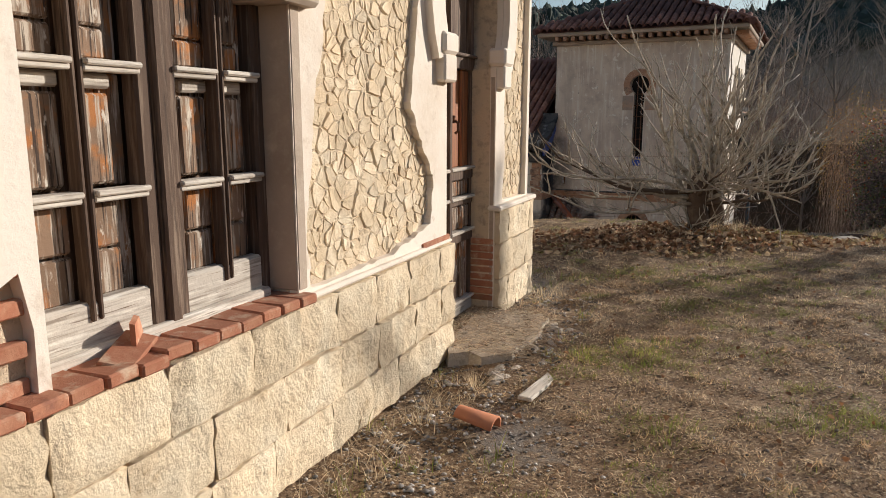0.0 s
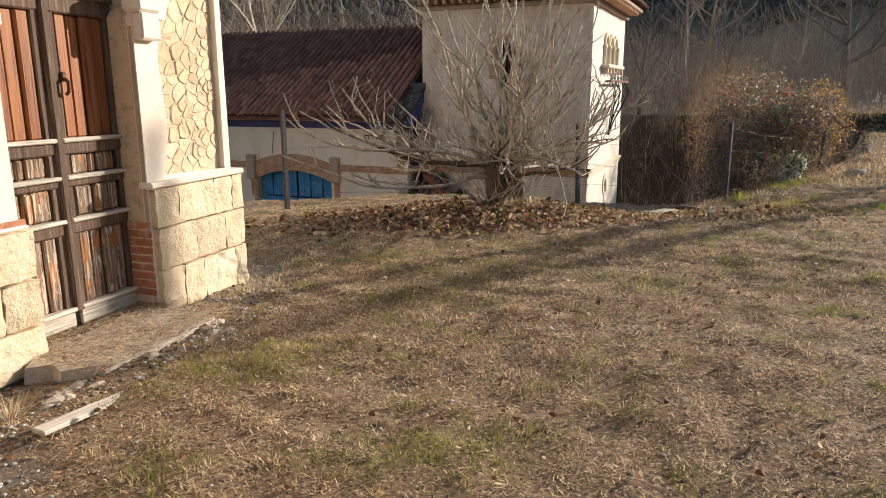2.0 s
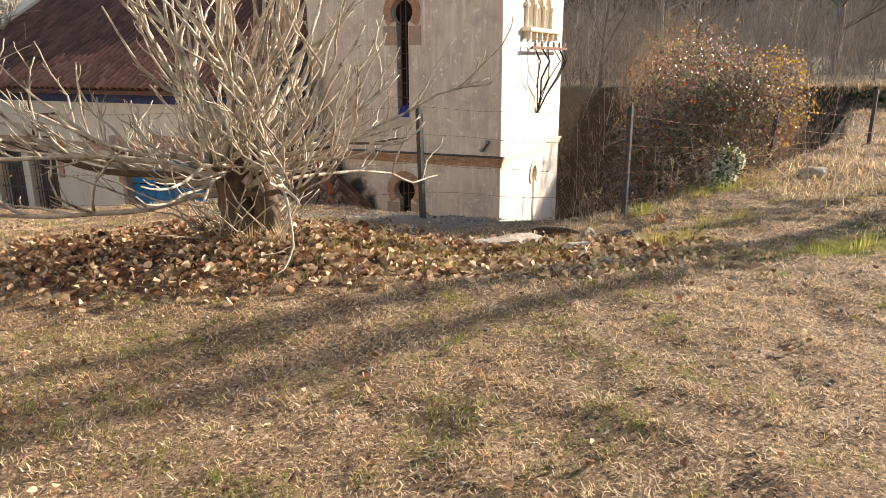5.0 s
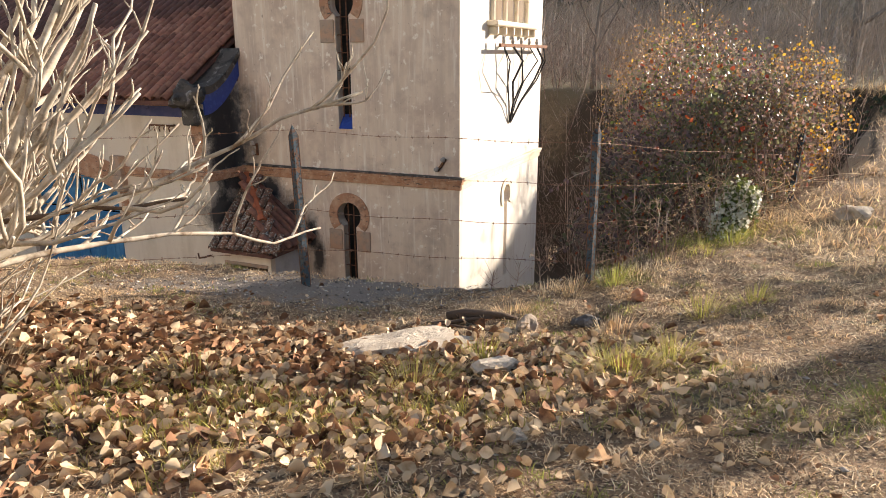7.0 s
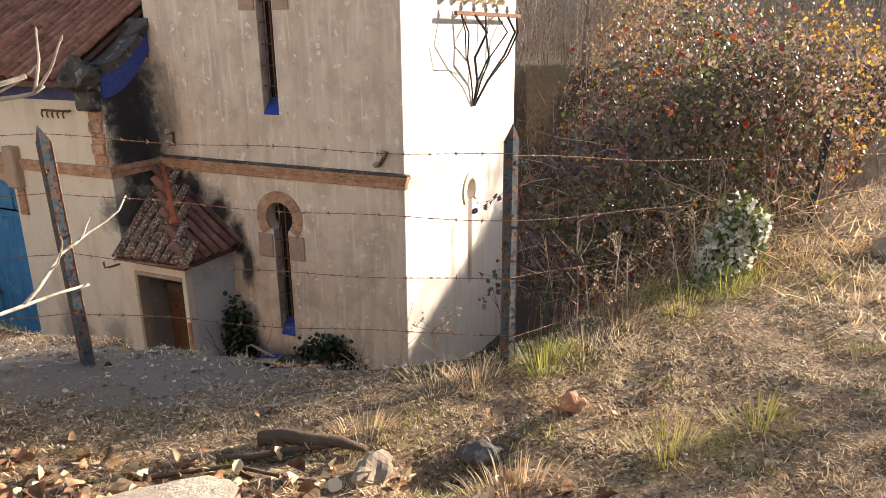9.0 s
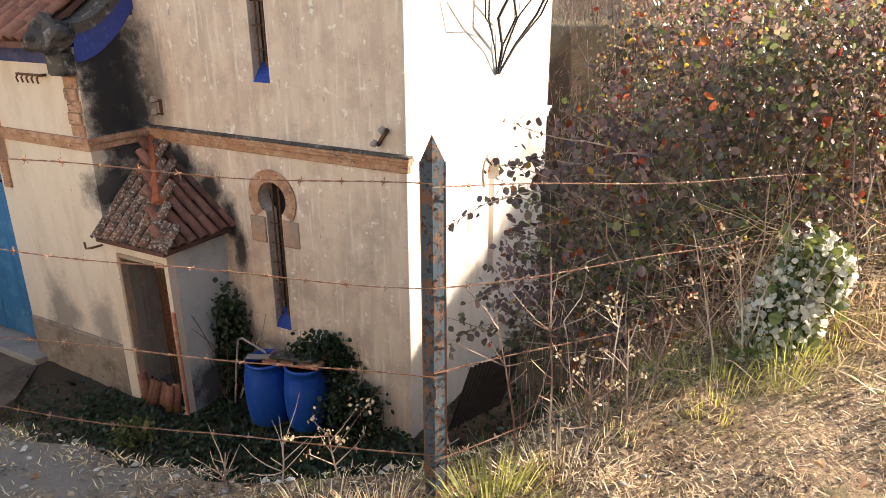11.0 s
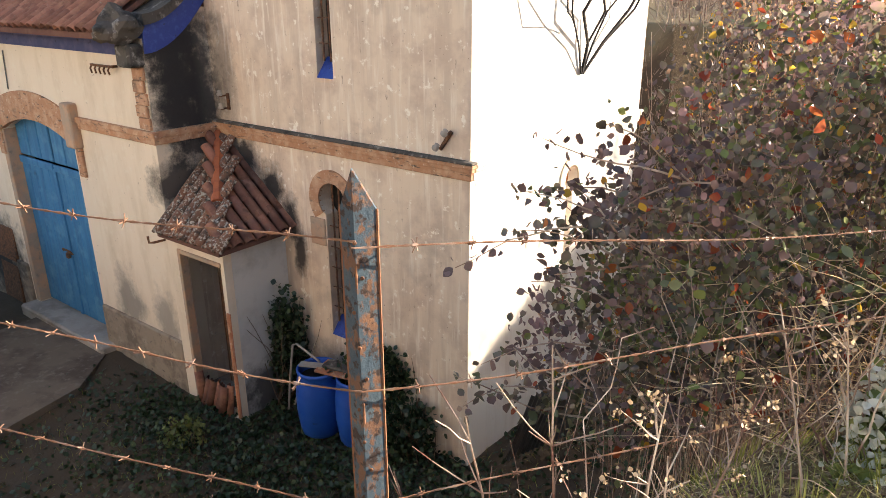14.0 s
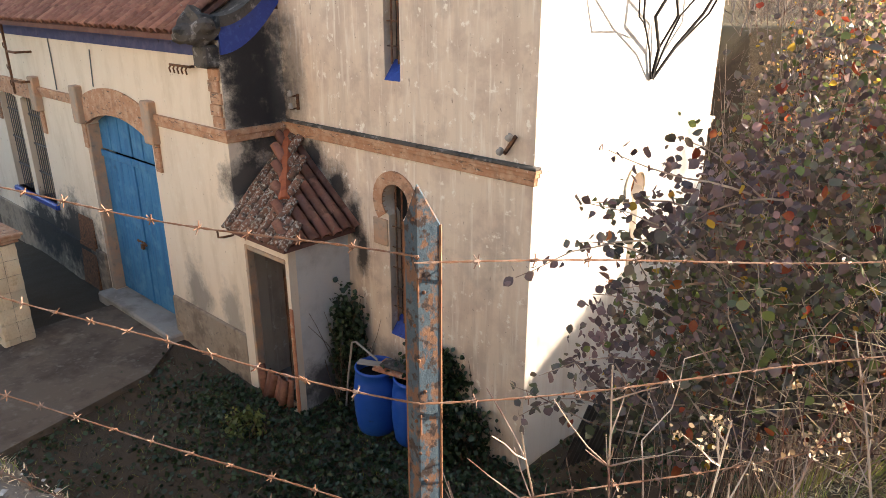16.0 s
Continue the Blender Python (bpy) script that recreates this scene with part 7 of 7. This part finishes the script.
# ---- brambles over the bank ----
def in_lobes(lobes, n, r, shell=0.55):
    """Points in a mass of ellipsoids, denser towards their skins."""
    w = np.array([a[3] * a[4] * a[5] for a in lobes])
    pick = r.choice(len(lobes), n, p=w / w.sum())
    d = r.normal(0, 1, (n, 3))
    d /= np.linalg.norm(d, axis=1, keepdims=True)
    rad = (shell + (1 - shell) * r.uniform(0, 1, (n, 1))) * (1 + 0.22 * np.sin(d[:, :1] * 9 + pick[:, None]) * np.sin(d[:, 1:2] * 8) + 0.10 * r.normal(0, 1, (n, 1)))
    L = np.array(lobes)
    return L[pick, :3] + d * rad * L[pick, 3:6]


BRAMBLE = [(7.95, 12.75, -0.25, 0.42, 0.40, 0.45), (8.25, 12.75, 0.20, 0.50, 0.50, 0.62), (8.75, 12.85, 0.35, 0.65, 0.55, 0.85), (9.3, 13.25, 0.45, 0.75, 0.65, 0.95), (9.8, 13.8, 0.45, 0.65, 0.7, 0.9), (8.6, 13.5, -0.3, 0.7, 0.6, 0.6), (10.3, 14.3, 0.25, 0.5, 0.6, 0.6), (8.9, 14.2, 0.35, 0.7, 0.7, 1.1), (9.8, 15.2, 0.55, 0.9, 0.9, 1.2)]
TOPS = [(8.9, 12.9, 0.85, 0.4, 0.4, 0.4), (9.8, 13.3, 0.75, 0.5, 0.5, 0.6), (10.3, 13.8, 0.75, 0.45, 0.5, 0.75), (9.4, 12.95, 0.85, 0.4, 0.4, 0.4)]

SCRUB = [(9.3, 16.3, 0.5, 0.6, 1.0, 1.2), (10.3, 17.8, 0.8, 0.8, 1.3, 1.3), (9.9, 15.8, 0.9, 0.6, 0.8, 1.1)]


def bramble():
    r = np.random.RandomState(55)
    rng = random.Random(55)
    t = thing("bramble_thicket", pose(0, 0, 0), "dense bramble thicket in autumn colours hanging over the bank", "bush")
    for name, lobes, n, size, m, seed in (("dark_leaves", BRAMBLE, 17500, (0.024, 0.054), LEAF_DARK, 1), ("green_leaves", BRAMBLE, 3400, (0.026, 0.052), LEAF_GREEN, 2), ("red_leaves", BRAMBLE, 900, (0.03, 0.062), LEAF_RED, 3), ("small_leaves", BRAMBLE, 9000, (0.014, 0.034), LEAF_DARK, 11), ("edge_leaves", BRAMBLE[:2], 1500, (0.018, 0.042), LEAF_DARK, 12), ("brown_leaves", BRAMBLE, 3200, (0.012, 0.032), LEAF_BROWN, 4), ("yellow_leaves", BRAMBLE, 600, (0.02, 0.045), LEAF_YELLOW, 5), ("scrub_leaves", SCRUB, 6000, (0.014, 0.04), LEAF_BROWN, 8), ("scrub_gold", SCRUB, 1500, (0.014, 0.035), LEAF_YELLOW, 9), ("gold_leaves", TOPS[2:3], 900, (0.02, 0.045), LEAF_YELLOW, 6), ("top_leaves", TOPS, 2600, (0.02, 0.05), LEAF_DARK, 10), ("orange_leaves", TOPS, 1900, (0.016, 0.04), LEAF_BROWN, 7)):
        stuff(name, leaves(name, in_lobes(lobes, n, r, 0.55 if n > 2000 else 0.85), size, m, 500 + seed, (20, 170), 0.22, 0.40), "", "", t)
    canes = Geo()
    for k in range(700):
        q = in_lobes(BRAMBLE + TOPS + SCRUB, 1, r, 0.2)[0]
        foot = Vector((q[0] + rng.uniform(-0.5, 0.5), q[1] + rng.uniform(-0.7, 0.5), 0))
        foot.z = on_ground(foot.x, foot.y)
        top = Vector(q) + Vector((rng.uniform(-0.2, 0.2), rng.uniform(-0.2, 0.2), rng.uniform(-0.1, 0.6)))
        arch = foot.lerp(top, 0.6) + Vector((rng.uniform(-0.25, 0.25), rng.uniform(-0.25, 0.25), rng.uniform(0.0, 0.4)))
        pts = [foot.lerp(arch, s).lerp(arch.lerp(top, s), s) + Vector((rng.gauss(0, 0.025), rng.gauss(0, 0.025), rng.gauss(0, 0.025))) for s in (0, 0.12, 0.25, 0.37, 0.5, 0.62, 0.75, 0.87, 1)]
        canes.tube(pts, taper(rng.uniform(0.0018, 0.0042), 0.0012, 8), 4)
    for k in range(150):
        x = rng.uniform(7.6, 10.4)
        y = float(edge_line(x)) + rng.uniform(-0.15, 0.9)
        z = on_ground(x, y)
        pts = bent((x, y, z), (rng.uniform(-0.7, 0.7), rng.uniform(-0.9, 0.4), 1), rng.uniform(0.3, 1.0), 7, rng, rng.uniform(-0.2, 0.02), 0.28)
        canes.tube(pts, taper(rng.uniform(0.0013, 0.0028), 0.001, 7), 4)
    ob = part("cane", canes, CANE, t, fix=False)
    ob["kind"] = "stuff"
    # A tangle of bleached stalks over the sunny flank.
    pale = Geo()
    for k in range(260):
        q = Vector((rng.uniform(8.25, 9.75), rng.uniform(12.25, 13.0), rng.uniform(-0.55, 0.25)))
        q.z = max(q.z, on_ground(q.x, q.y) + 0.05)
        a = rng.uniform(0, 2 * math.pi)
        pts = bent(q, (math.cos(a), 0.6 * math.sin(a), rng.uniform(-0.4, 0.6)), rng.uniform(0.2, 0.75), 7, rng, rng.uniform(-0.12, 0.06), 0.2)
        pale.tube(pts, taper(rng.uniform(0.0012, 0.0030), 0.0008, 7), 4)
    ob = part("bleached_stalk", pale, STRAW_PALE, t, fix=False)
    ob["kind"] = "stuff"
    # Long sprays that reach out in front of the tower.
    pts_all = []
    for k in range(26):
        start = (rng.uniform(7.75, 8.3), rng.uniform(12.4, 12.9), rng.uniform(-0.6, 0.6))
        pts = bent(start, (-1, rng.uniform(-0.2, 0.6), rng.uniform(0.0, 0.9)), rng.uniform(0.25, 0.6), 7, rng, -0.05, 0.22)
        part("spray", Geo().tube(pts, taper(0.005, 0.0018, 7), 4), CANE, t, fix=False)
        pts_all += [p + Vector((rng.gauss(0, 0.025), rng.gauss(0, 0.025), rng.gauss(0, 0.025))) for p in pts[2:] for _ in range(3)]
    stuff("spray_leaves", leaves("spray_leaves", np.array([tuple(p) for p in pts_all]), (0.025, 0.055), LEAF_DARK, 520, (20, 170), 0.2), "", "", t)


bramble()


def clematis():
    r = np.random.RandomState(66)
    t = thing("clematis", pose(0, 0, 0), "wild clematis with silvery seed heads over green leaves", "climber")
    lobes = [(8.80, 12.15, -0.16, 0.16, 0.13, 0.26), (8.95, 12.25, 0.06, 0.17, 0.14, 0.20), (8.72, 12.05, -0.34, 0.20, 0.14, 0.16)]
    stuff("seed_head", leaves("seed_head", in_lobes(lobes, 2300, r, 0.85), (0.016, 0.038), LEAF_SILVER, 601, (0, 180), 0.5, 0.6), "", "", t)
    stuff("leaves", leaves("leaves", in_lobes(lobes, 1100, r, 0.6), (0.03, 0.06), LEAF_GREEN, 602, (20, 160)), "", "", t)
    g = Geo()
    rng = random.Random(66)
    for k in range(24):
        x, y = 8.72 + rng.uniform(-0.25, 0.25), 12.15 + rng.uniform(-0.1, 0.2)
        g.tube(bent((x, y, on_ground(x, y)), (rng.uniform(-0.4, 0.4), rng.uniform(-0.4, 0.4), 1), rng.uniform(0.4, 0.8), 6, rng, 0, 0.2), taper(0.004, 0.002, 6), 4)
    part("stem", g, CANE, t, fix=False)["kind"] = "stuff"


clematis()


def dead_stalk(x, y, h, seed, label, head=True):
    rng = random.Random(seed)
    t = thing("dead_stalk", pose(x, y, on_ground(x, y)), label, "weed", "dead stalks by the fence")
    pts = bent((0, 0, 0), (rng.uniform(-0.15, 0.15), rng.uniform(-0.1, 0.1), 1), h, 8, rng, 0.0, 0.06)
    part("stem", Geo().tube(pts, taper(0.0045, 0.002, 8), 5), CANE, t, fix=False)
    tips = []
    for k in range(9):
        j = rng.randrange(2, 8)
        s = bent(pts[j], (rng.uniform(-1, 1), rng.uniform(-1, 1), rng.uniform(0.3, 1)), rng.uniform(0.05, 0.22), 3, rng, 0.05, 0.15)
        part("side_stem", Geo().tube(s, taper(0.0025, 0.0012, 3), 4), CANE, t, fix=False)
        tips.append(s[-1])
    if head:
        at = np.array([tuple(p + Vector((rng.gauss(0, 0.014), rng.gauss(0, 0.014), rng.gauss(0, 0.014)))) for p in tips for _ in range(9)])
        part_mesh = leaves("seed_head", at, (0.007, 0.018), PALE_LEAF, seed, (0, 180), 0.4)
        stuff("seed_head", part_mesh, "", "", t)


for k, (x, y, h, head) in enumerate(((7.60, 11.45, 0.62, False), (7.72, 11.5, 0.75, False), (7.95, 11.6, 0.50, True), (6.95, 11.42, 0.24, True), (6.75, 11.40, 0.20, False), (8.15, 11.75, 0.45, True), (7.85, 11.42, 0.34, True), (8.45, 11.9, 0.6, False), (8.6, 12.0, 0.5, True), (6.55, 11.38, 0.18, False), (8.0, 11.5, 0.4, False), (9.2, 12.5, 0.6, False), (7.45, 11.6, 0.9, False))):
    dead_stalk(x, y, h, 700 + k, "dry seeding weed stalk by the wire fence" if head else "bare dry weed stalk by the wire fence", head)


def ivy_clump(name, at, reach, n, label, seed, size=(0.035, 0.08), m=IVY):
    r = np.random.RandomState(seed)
    t = thing(name, pose(0, 0, 0), label, "ivy", "ivy by the tower")
    stuff("leaves", leaves("leaves", in_lobes([(*at, *reach)], n, r, 0.5), size, m, seed, (20, 150), 0.15, 0.5), "", "", t)
    g = Geo()
    rng = random.Random(seed)
    for k in range(14):
        p = Vector(at) + Vector((rng.uniform(-1, 1) * reach[0], rng.uniform(-1, 1) * reach[1], -reach[2]))
        g.tube(bent(p, (rng.uniform(-0.3, 0.3), rng.uniform(-0.3, 0.3), 1), reach[2] * 1.8, 6, rng, 0, 0.15), taper(0.008, 0.003, 6), 4)
    part("stem", g, BARK_TRUNK, t, fix=False)["kind"] = "stuff"


ivy_clump("ivy_bush", at_tower(-2.85, -0.22, -3.45), (0.30, 0.25, 0.85), 1500, "dark ivy climbing in the corner by the porch", 801)
ivy_clump("ivy_bush", at_tower(-1.25, -0.15, -3.35), (0.55, 0.22, 0.40), 1500, "dark ivy heaped against the tower wall", 802)
ivy_clump("ivy_bush", at_tower(-0.75, -0.25, -3.9), (0.45, 0.30, 0.45), 900, "dark ivy heaped against the tower wall", 803)
ivy_clump("shrub", (3.1, 17.0, -4.2), (0.3, 0.3, 0.2), 300, "low green weed in the yard", 804, m=LEAF_GREEN)


def yard_cover():
    r = np.random.RandomState(88)
    n = 40000
    x, y = r.uniform(0.5, 9.5, n), r.uniform(12.2, 18.5, n)
    c, s = math.cos(radians(-27.2)), math.sin(radians(-27.2))
    tx, ty = (x - 6.75) * c + (y - 17.09) * s, -(x - 6.75) * s + (y - 17.09) * c
    ok = (y > edge_line(x) + 0.3) & ((ty < -0.02) | (tx > 0.05)) & ~((tx < -3.2) & (ty > -1.05)) & (r.uniform(0, 1, n) < 0.08 + 0.5 * np.clip(patchy(x, y, 0.9) * 1.5 - 0.4 - (tx < -5.2), 0, 1) + 1.3 * np.exp(-(((tx + 1.7) / 2.3) ** 2 + ((ty + 1.2) / 1.2) ** 2)))
    x, y = x[ok], y[ok]
    stuff("yard_ivy", leaves("yard_ivy", place(x, y, 0.0) + np.stack([0 * x, 0 * x, r.uniform(0.0, 0.07, len(x))], -1), (0.03, 0.075), IVY, 810, (40, 110), 0.2, 0.5), "ground ivy carpeting the lower yard", "ivy")
    n = 7000
    x, y = r.uniform(0.5, 9.0, n), r.uniform(12.5, 18.0, n)
    ok = (y > edge_line(x) + 0.3) & (r.uniform(0, 1, n) < 0.4)
    stuff("yard_grass", blades("yard_grass", place(x[ok], y[ok]), (0.05, 0.14), (0.002, 0.004), (5, 60), GRASS, 811), "sparse green grass in the lower yard", "grass")


yard_cover()


def bank_fringe():
    """Dry grass hanging over the lip of the far bank, and dark growth on its face."""
    r = np.random.RandomState(91)
    n = 15000
    tx, ty = r.uniform(1.0, 34.0, n), r.normal(10.25, 0.28, n)
    ty = ty - 0.5 * np.sin(tx * 0.35)
    p = np.array([at_tower(a, b, 0) for a, b in zip(tx, ty)])
    at = np.stack([p[:, 0], p[:, 1], ground(p[:, 0], p[:, 1])], -1)
    stuff("bank_grass", blades("bank_grass", at, (0.14, 0.5), (0.004, 0.010), (10, 80), STRAW, 92, 0.7), "dry grass hanging over the lip of the far bank", "grass")
    n = 9000
    tx, ty = r.uniform(1.0, 34.0, n), r.uniform(9.0, 10.1, n)
    ty = ty - 0.5 * np.sin(tx * 0.35)
    p = np.array([at_tower(a, b, 0) for a, b in zip(tx, ty)])
    at = np.stack([p[:, 0], p[:, 1], ground(p[:, 0], p[:, 1]) + 0.03], -1)
    keep = r.uniform(0, 1, n) < patchy(tx * 0.8, at[:, 2] * 1.4)
    stuff("bank_growth", leaves("bank_growth", at[keep], (0.06, 0.16), IVY, 93, (20, 120), 0.2), "dark creepers on the face of the far bank", "ivy")


bank_fringe()


# ---- bare trees and woods ----
def bare_tree(name, x, y, h, seed, label, spread=0.55, limbs=9, m=BARK_FAR, thick=0.02, group="bare trees"):
    rng = random.Random(seed)
    z = on_ground(x, y)
    t = thing(name, pose(x, y, z - 0.1), label, "tree", group)
    trunk = bent((0, 0, 0), (rng.uniform(-0.1, 0.1), rng.uniform(-0.1, 0.1), 1), h * 0.8, 9, rng, 0.05, 0.06)
    rad = h * thick
    part("trunk", Geo().tube(trunk, taper(rad, rad * 0.25, 9), 9), m, t, smooth=True, fix=False)
    twigs = Geo()
    for k in range(limbs):
        j = rng.randrange(2, 9)
        a = 2.4 * k + rng.uniform(-0.4, 0.4)
        length = h * rng.uniform(0.30, 0.5) * (1.15 - j * 0.06)
        pts = bent(trunk[j], (math.cos(a) * spread, math.sin(a) * spread, rng.uniform(0.25, 0.7)), length, 8, rng, 0.06, 0.12)
        part("limb", Geo().tube(pts, taper(rad * (0.5 - j * 0.03), rad * 0.08, 8), 6), m, t, smooth=True, fix=False)
        for _ in range(9):
            i = rng.randrange(2, 8)
            d = (pts[i + 1] - pts[i]).normalized() if i < 8 else Vector((0, 0, 1))
            b = bent(pts[i], d + Vector((rng.uniform(-0.9, 0.9), rng.uniform(-0.9, 0.9), rng.uniform(0, 0.8))), length * rng.uniform(0.25, 0.5), 5, rng, 0.05, 0.16)
            twigs.tube(b, taper(rad * 0.09, rad * 0.03, 5), 4)
            for _ in range(5):
                q = rng.choice(b[1:])
                c = bent(q, Vector((rng.uniform(-1, 1), rng.uniform(-1, 1), rng.uniform(0, 1))), length * rng.uniform(0.10, 0.22), 3, rng, 0.05, 0.15)
                twigs.tube(c, taper(rad * 0.04, rad * 0.018, 3), 3)
    ob = part("twig", twigs, m, t, fix=False)
    ob["kind"] = "stuff"


bare_tree("bare_tree", 22.5, 32.0, 10.0, 901, "wide bare tree in the field beyond the hedge", 1.1, 14)
bare_tree("bare_tree", -9.5, 27.0, 12.5, 902, "large pale bare tree behind the wing's roof", 1.2, 16, BARK_FIG)
bare_tree("bare_tree", -3.0, 33.0, 10.5, 903, "tall bare tree behind the wing's roof", 0.6, 12, BARK_FIG)
bare_tree("bare_tree", 31.0, 36.0, 9.0, 904, "wide bare tree in the field beyond the hedge", 1.0, 12)
bare_tree("bare_tree", 19.8, 14.6, 9.5, 905, "thick bare tree east of the lawn", 0.5, 3, thick=0.024)
bare_tree("bare_tree", 25.0, 17.3, 9.0, 907, "thick bare tree east of the lawn", 0.4, 2, thick=0.022)
bare_tree("sapling", 12.6, 24.5, 5.0, 909, "slender bare sapling on the bank beside the tower", 0.4, 10, thick=0.012)
bare_tree("sapling", 14.2, 26.0, 5.5, 910, "slender bare sapling on the bank beside the tower", 0.4, 10, thick=0.012)
bare_tree("sapling", 11.6, 27.5, 6.0, 911, "slender bare sapling on the bank beside the tower", 0.4, 10, thick=0.012)


for k, (x, y, h) in enumerate(((16.0, 34.0, 7.5), (20.0, 41.0, 9.0), (27.0, 43.0, 8.0), (12.0, 39.0, 8.5), (29.0, 31.0, 6.5), (-6.0, 40.0, 10.0), (-15.0, 36.0, 11.0), (36.0, 44.0, 9.0), (4.0, 42.0, 9.0))):
    bare_tree("bare_tree", x, y, h, 920 + k, "grey bare tree in the field across the valley", 0.8, 11, TWIG, 0.016)


def woods(name, n, seed, near, far, bearing, height, material, label, per=70, thin=1.0):
    """Far thickets: leaning stems, each under its own cloud of twigs."""
    r = np.random.RandomState(seed)
    d = near * (far / near) ** r.uniform(0, 1, n)
    a = r.uniform(bearing[0], bearing[1], n)
    x, y = 4 + d * np.sin(a), 4 + d * np.cos(a)
    keep = r.uniform(0, 1, n) < 0.25 + 0.75 * patchy(x * 0.09, y * 0.09)
    d, a, x, y = d[keep], a[keep], x[keep], y[keep]
    n = len(x)
    foot = np.stack([x, y, ground(x, y) - 0.2], -1)
    h = r.uniform(height[0], height[1], n) * (0.6 + 0.7 * r.uniform(0, 1, n) ** 2)
    wide = (0.012 + d * 0.0005) * thin
    lean = np.stack([r.normal(0, 0.12, n), r.normal(0, 0.12, n), np.ones(n)], -1)
    top = foot + lean * h[:, None]
    side = np.stack([np.cos(a), -np.sin(a), 0 * a], -1)
    deep = np.stack([np.sin(a), np.cos(a), 0 * a], -1)
    w = wide[:, None] * 0.9
    verts = [np.stack([foot - side * w, foot + side * w, foot + deep * w, top], 1).reshape(-1, 3)]
    k = np.arange(n)[:, None] * 4
    faces = [np.concatenate([k + np.array([t]) for t in ((0, 1, 3), (1, 2, 3), (2, 0, 3))], 1).reshape(-1, 3)]
    s = r.uniform(0.12, 0.9, (n, per))
    out = r.normal(0, 1, (n, per, 3)) * np.array([1, 1, 0.5])
    root = foot[:, None] + (top - foot)[:, None] * s[..., None] + out * (h[:, None] * 0.10 * (0.4 + s))[..., None]
    dirn = out * 0.45 + np.array([0, 0, 0.65]) + r.normal(0, 0.3, (n, per, 3))
    ln = (h[:, None] * r.uniform(0.08, 0.24, (n, per)))[..., None]
    tip = root + dirn * ln
    ww = (wide * 0.42)[:, None, None]
    sd = side[:, None] * 0.8 + r.normal(0, 0.3, (n, per, 3))
    verts.append(np.stack([root - sd * ww, root + sd * ww, tip], 2).reshape(-1, 3))
    faces.append(n * 4 + np.arange(n * per * 3).reshape(-1, 3))
    stuff(name, quick_mesh(name, np.concatenate(verts), np.concatenate(faces), material), label, "woods")


woods("bare_woods", 2600, 1001, 36, 150, (-0.80, 0.85), (3.0, 7.5), TWIG, "grey-brown bare woods across the valley")
woods("pale_thicket", 700, 1002, 30, 55, (-0.75, 0.05), (3.5, 7.0), CANE, "pale bare thicket behind the buildings")
woods("slope_scrub", 110, 1004, 13.5, 22, (0.33, 0.62), (1.6, 3.6), CANE, "bare scrub on the slope beside the tower", 90, 0.5)
woods("tower_scrub", 150, 1005, 20.5, 28, (0.24, 0.42), (1.5, 4.2), CANE, "pale bare saplings on the bank behind the tower", 90, 0.6)
woods("bank_scrub", 520, 1003, 24, 40, (0.20, 0.85), (1.2, 3.2), TWIG, "low bare scrub on the bank beyond the tower", 60)


def pines():
    r = np.random.RandomState(1010)
    bm = bmesh.new()
    bmesh.ops.create_icosphere(bm, subdivisions=1, radius=1.0)
    bm.verts.ensure_lookup_table()
    bv = np.array([v.co[:] for v in bm.verts])
    bf = np.array([[v.index for v in f.verts] for f in bm.faces])
    bm.free()
    n = 5200
    d, a = r.uniform(150, 420, n), r.uniform(-0.75, 0.95, n)
    x, y = 4 + d * np.sin(a), 4 + d * np.cos(a)
    z = ground(x, y)
    v = bv[None] * (1 + 0.35 * r.normal(0, 1, (n, len(bv), 1))) * np.stack([r.uniform(1.2, 2.6, n), r.uniform(1.2, 2.6, n), r.uniform(1.8, 4.0, n)], -1)[:, None] + np.stack([x, y, z + 2.5], -1)[:, None]
    f = (np.arange(n)[:, None, None] * len(bv) + bf[None]).reshape(-1, 3)
    stuff("hill_pines", quick_mesh("hill_pines", v.reshape(-1, 3), f, PINE), "dark pines covering the far hills", "woods")


pines()


def straw_on_step():
    r = np.random.RandomState(71)
    n = 2600
    lx, ly = r.uniform(-0.15, 1.15, n), r.uniform(-0.55, 0.22, n)
    p = np.array([tuple(HOUSE @ Vector((a, b, -0.205))) for a, b in zip(lx, ly)])
    stuff("step_straw", blades("step_straw", p, (0.04, 0.13), (0.001, 0.0024), (75, 90), STRAW_PALE, 72, 0.1), "dry straw and stalks littering the doorstep", "straw")
    stuff("step_debris", blades("step_debris", p[::2] + 0.004, (0.03, 0.09), (0.001, 0.003), (78, 90), LEAF_BROWN, 73, 0.1), "brown plant scraps littering the doorstep", "straw")


straw_on_step()
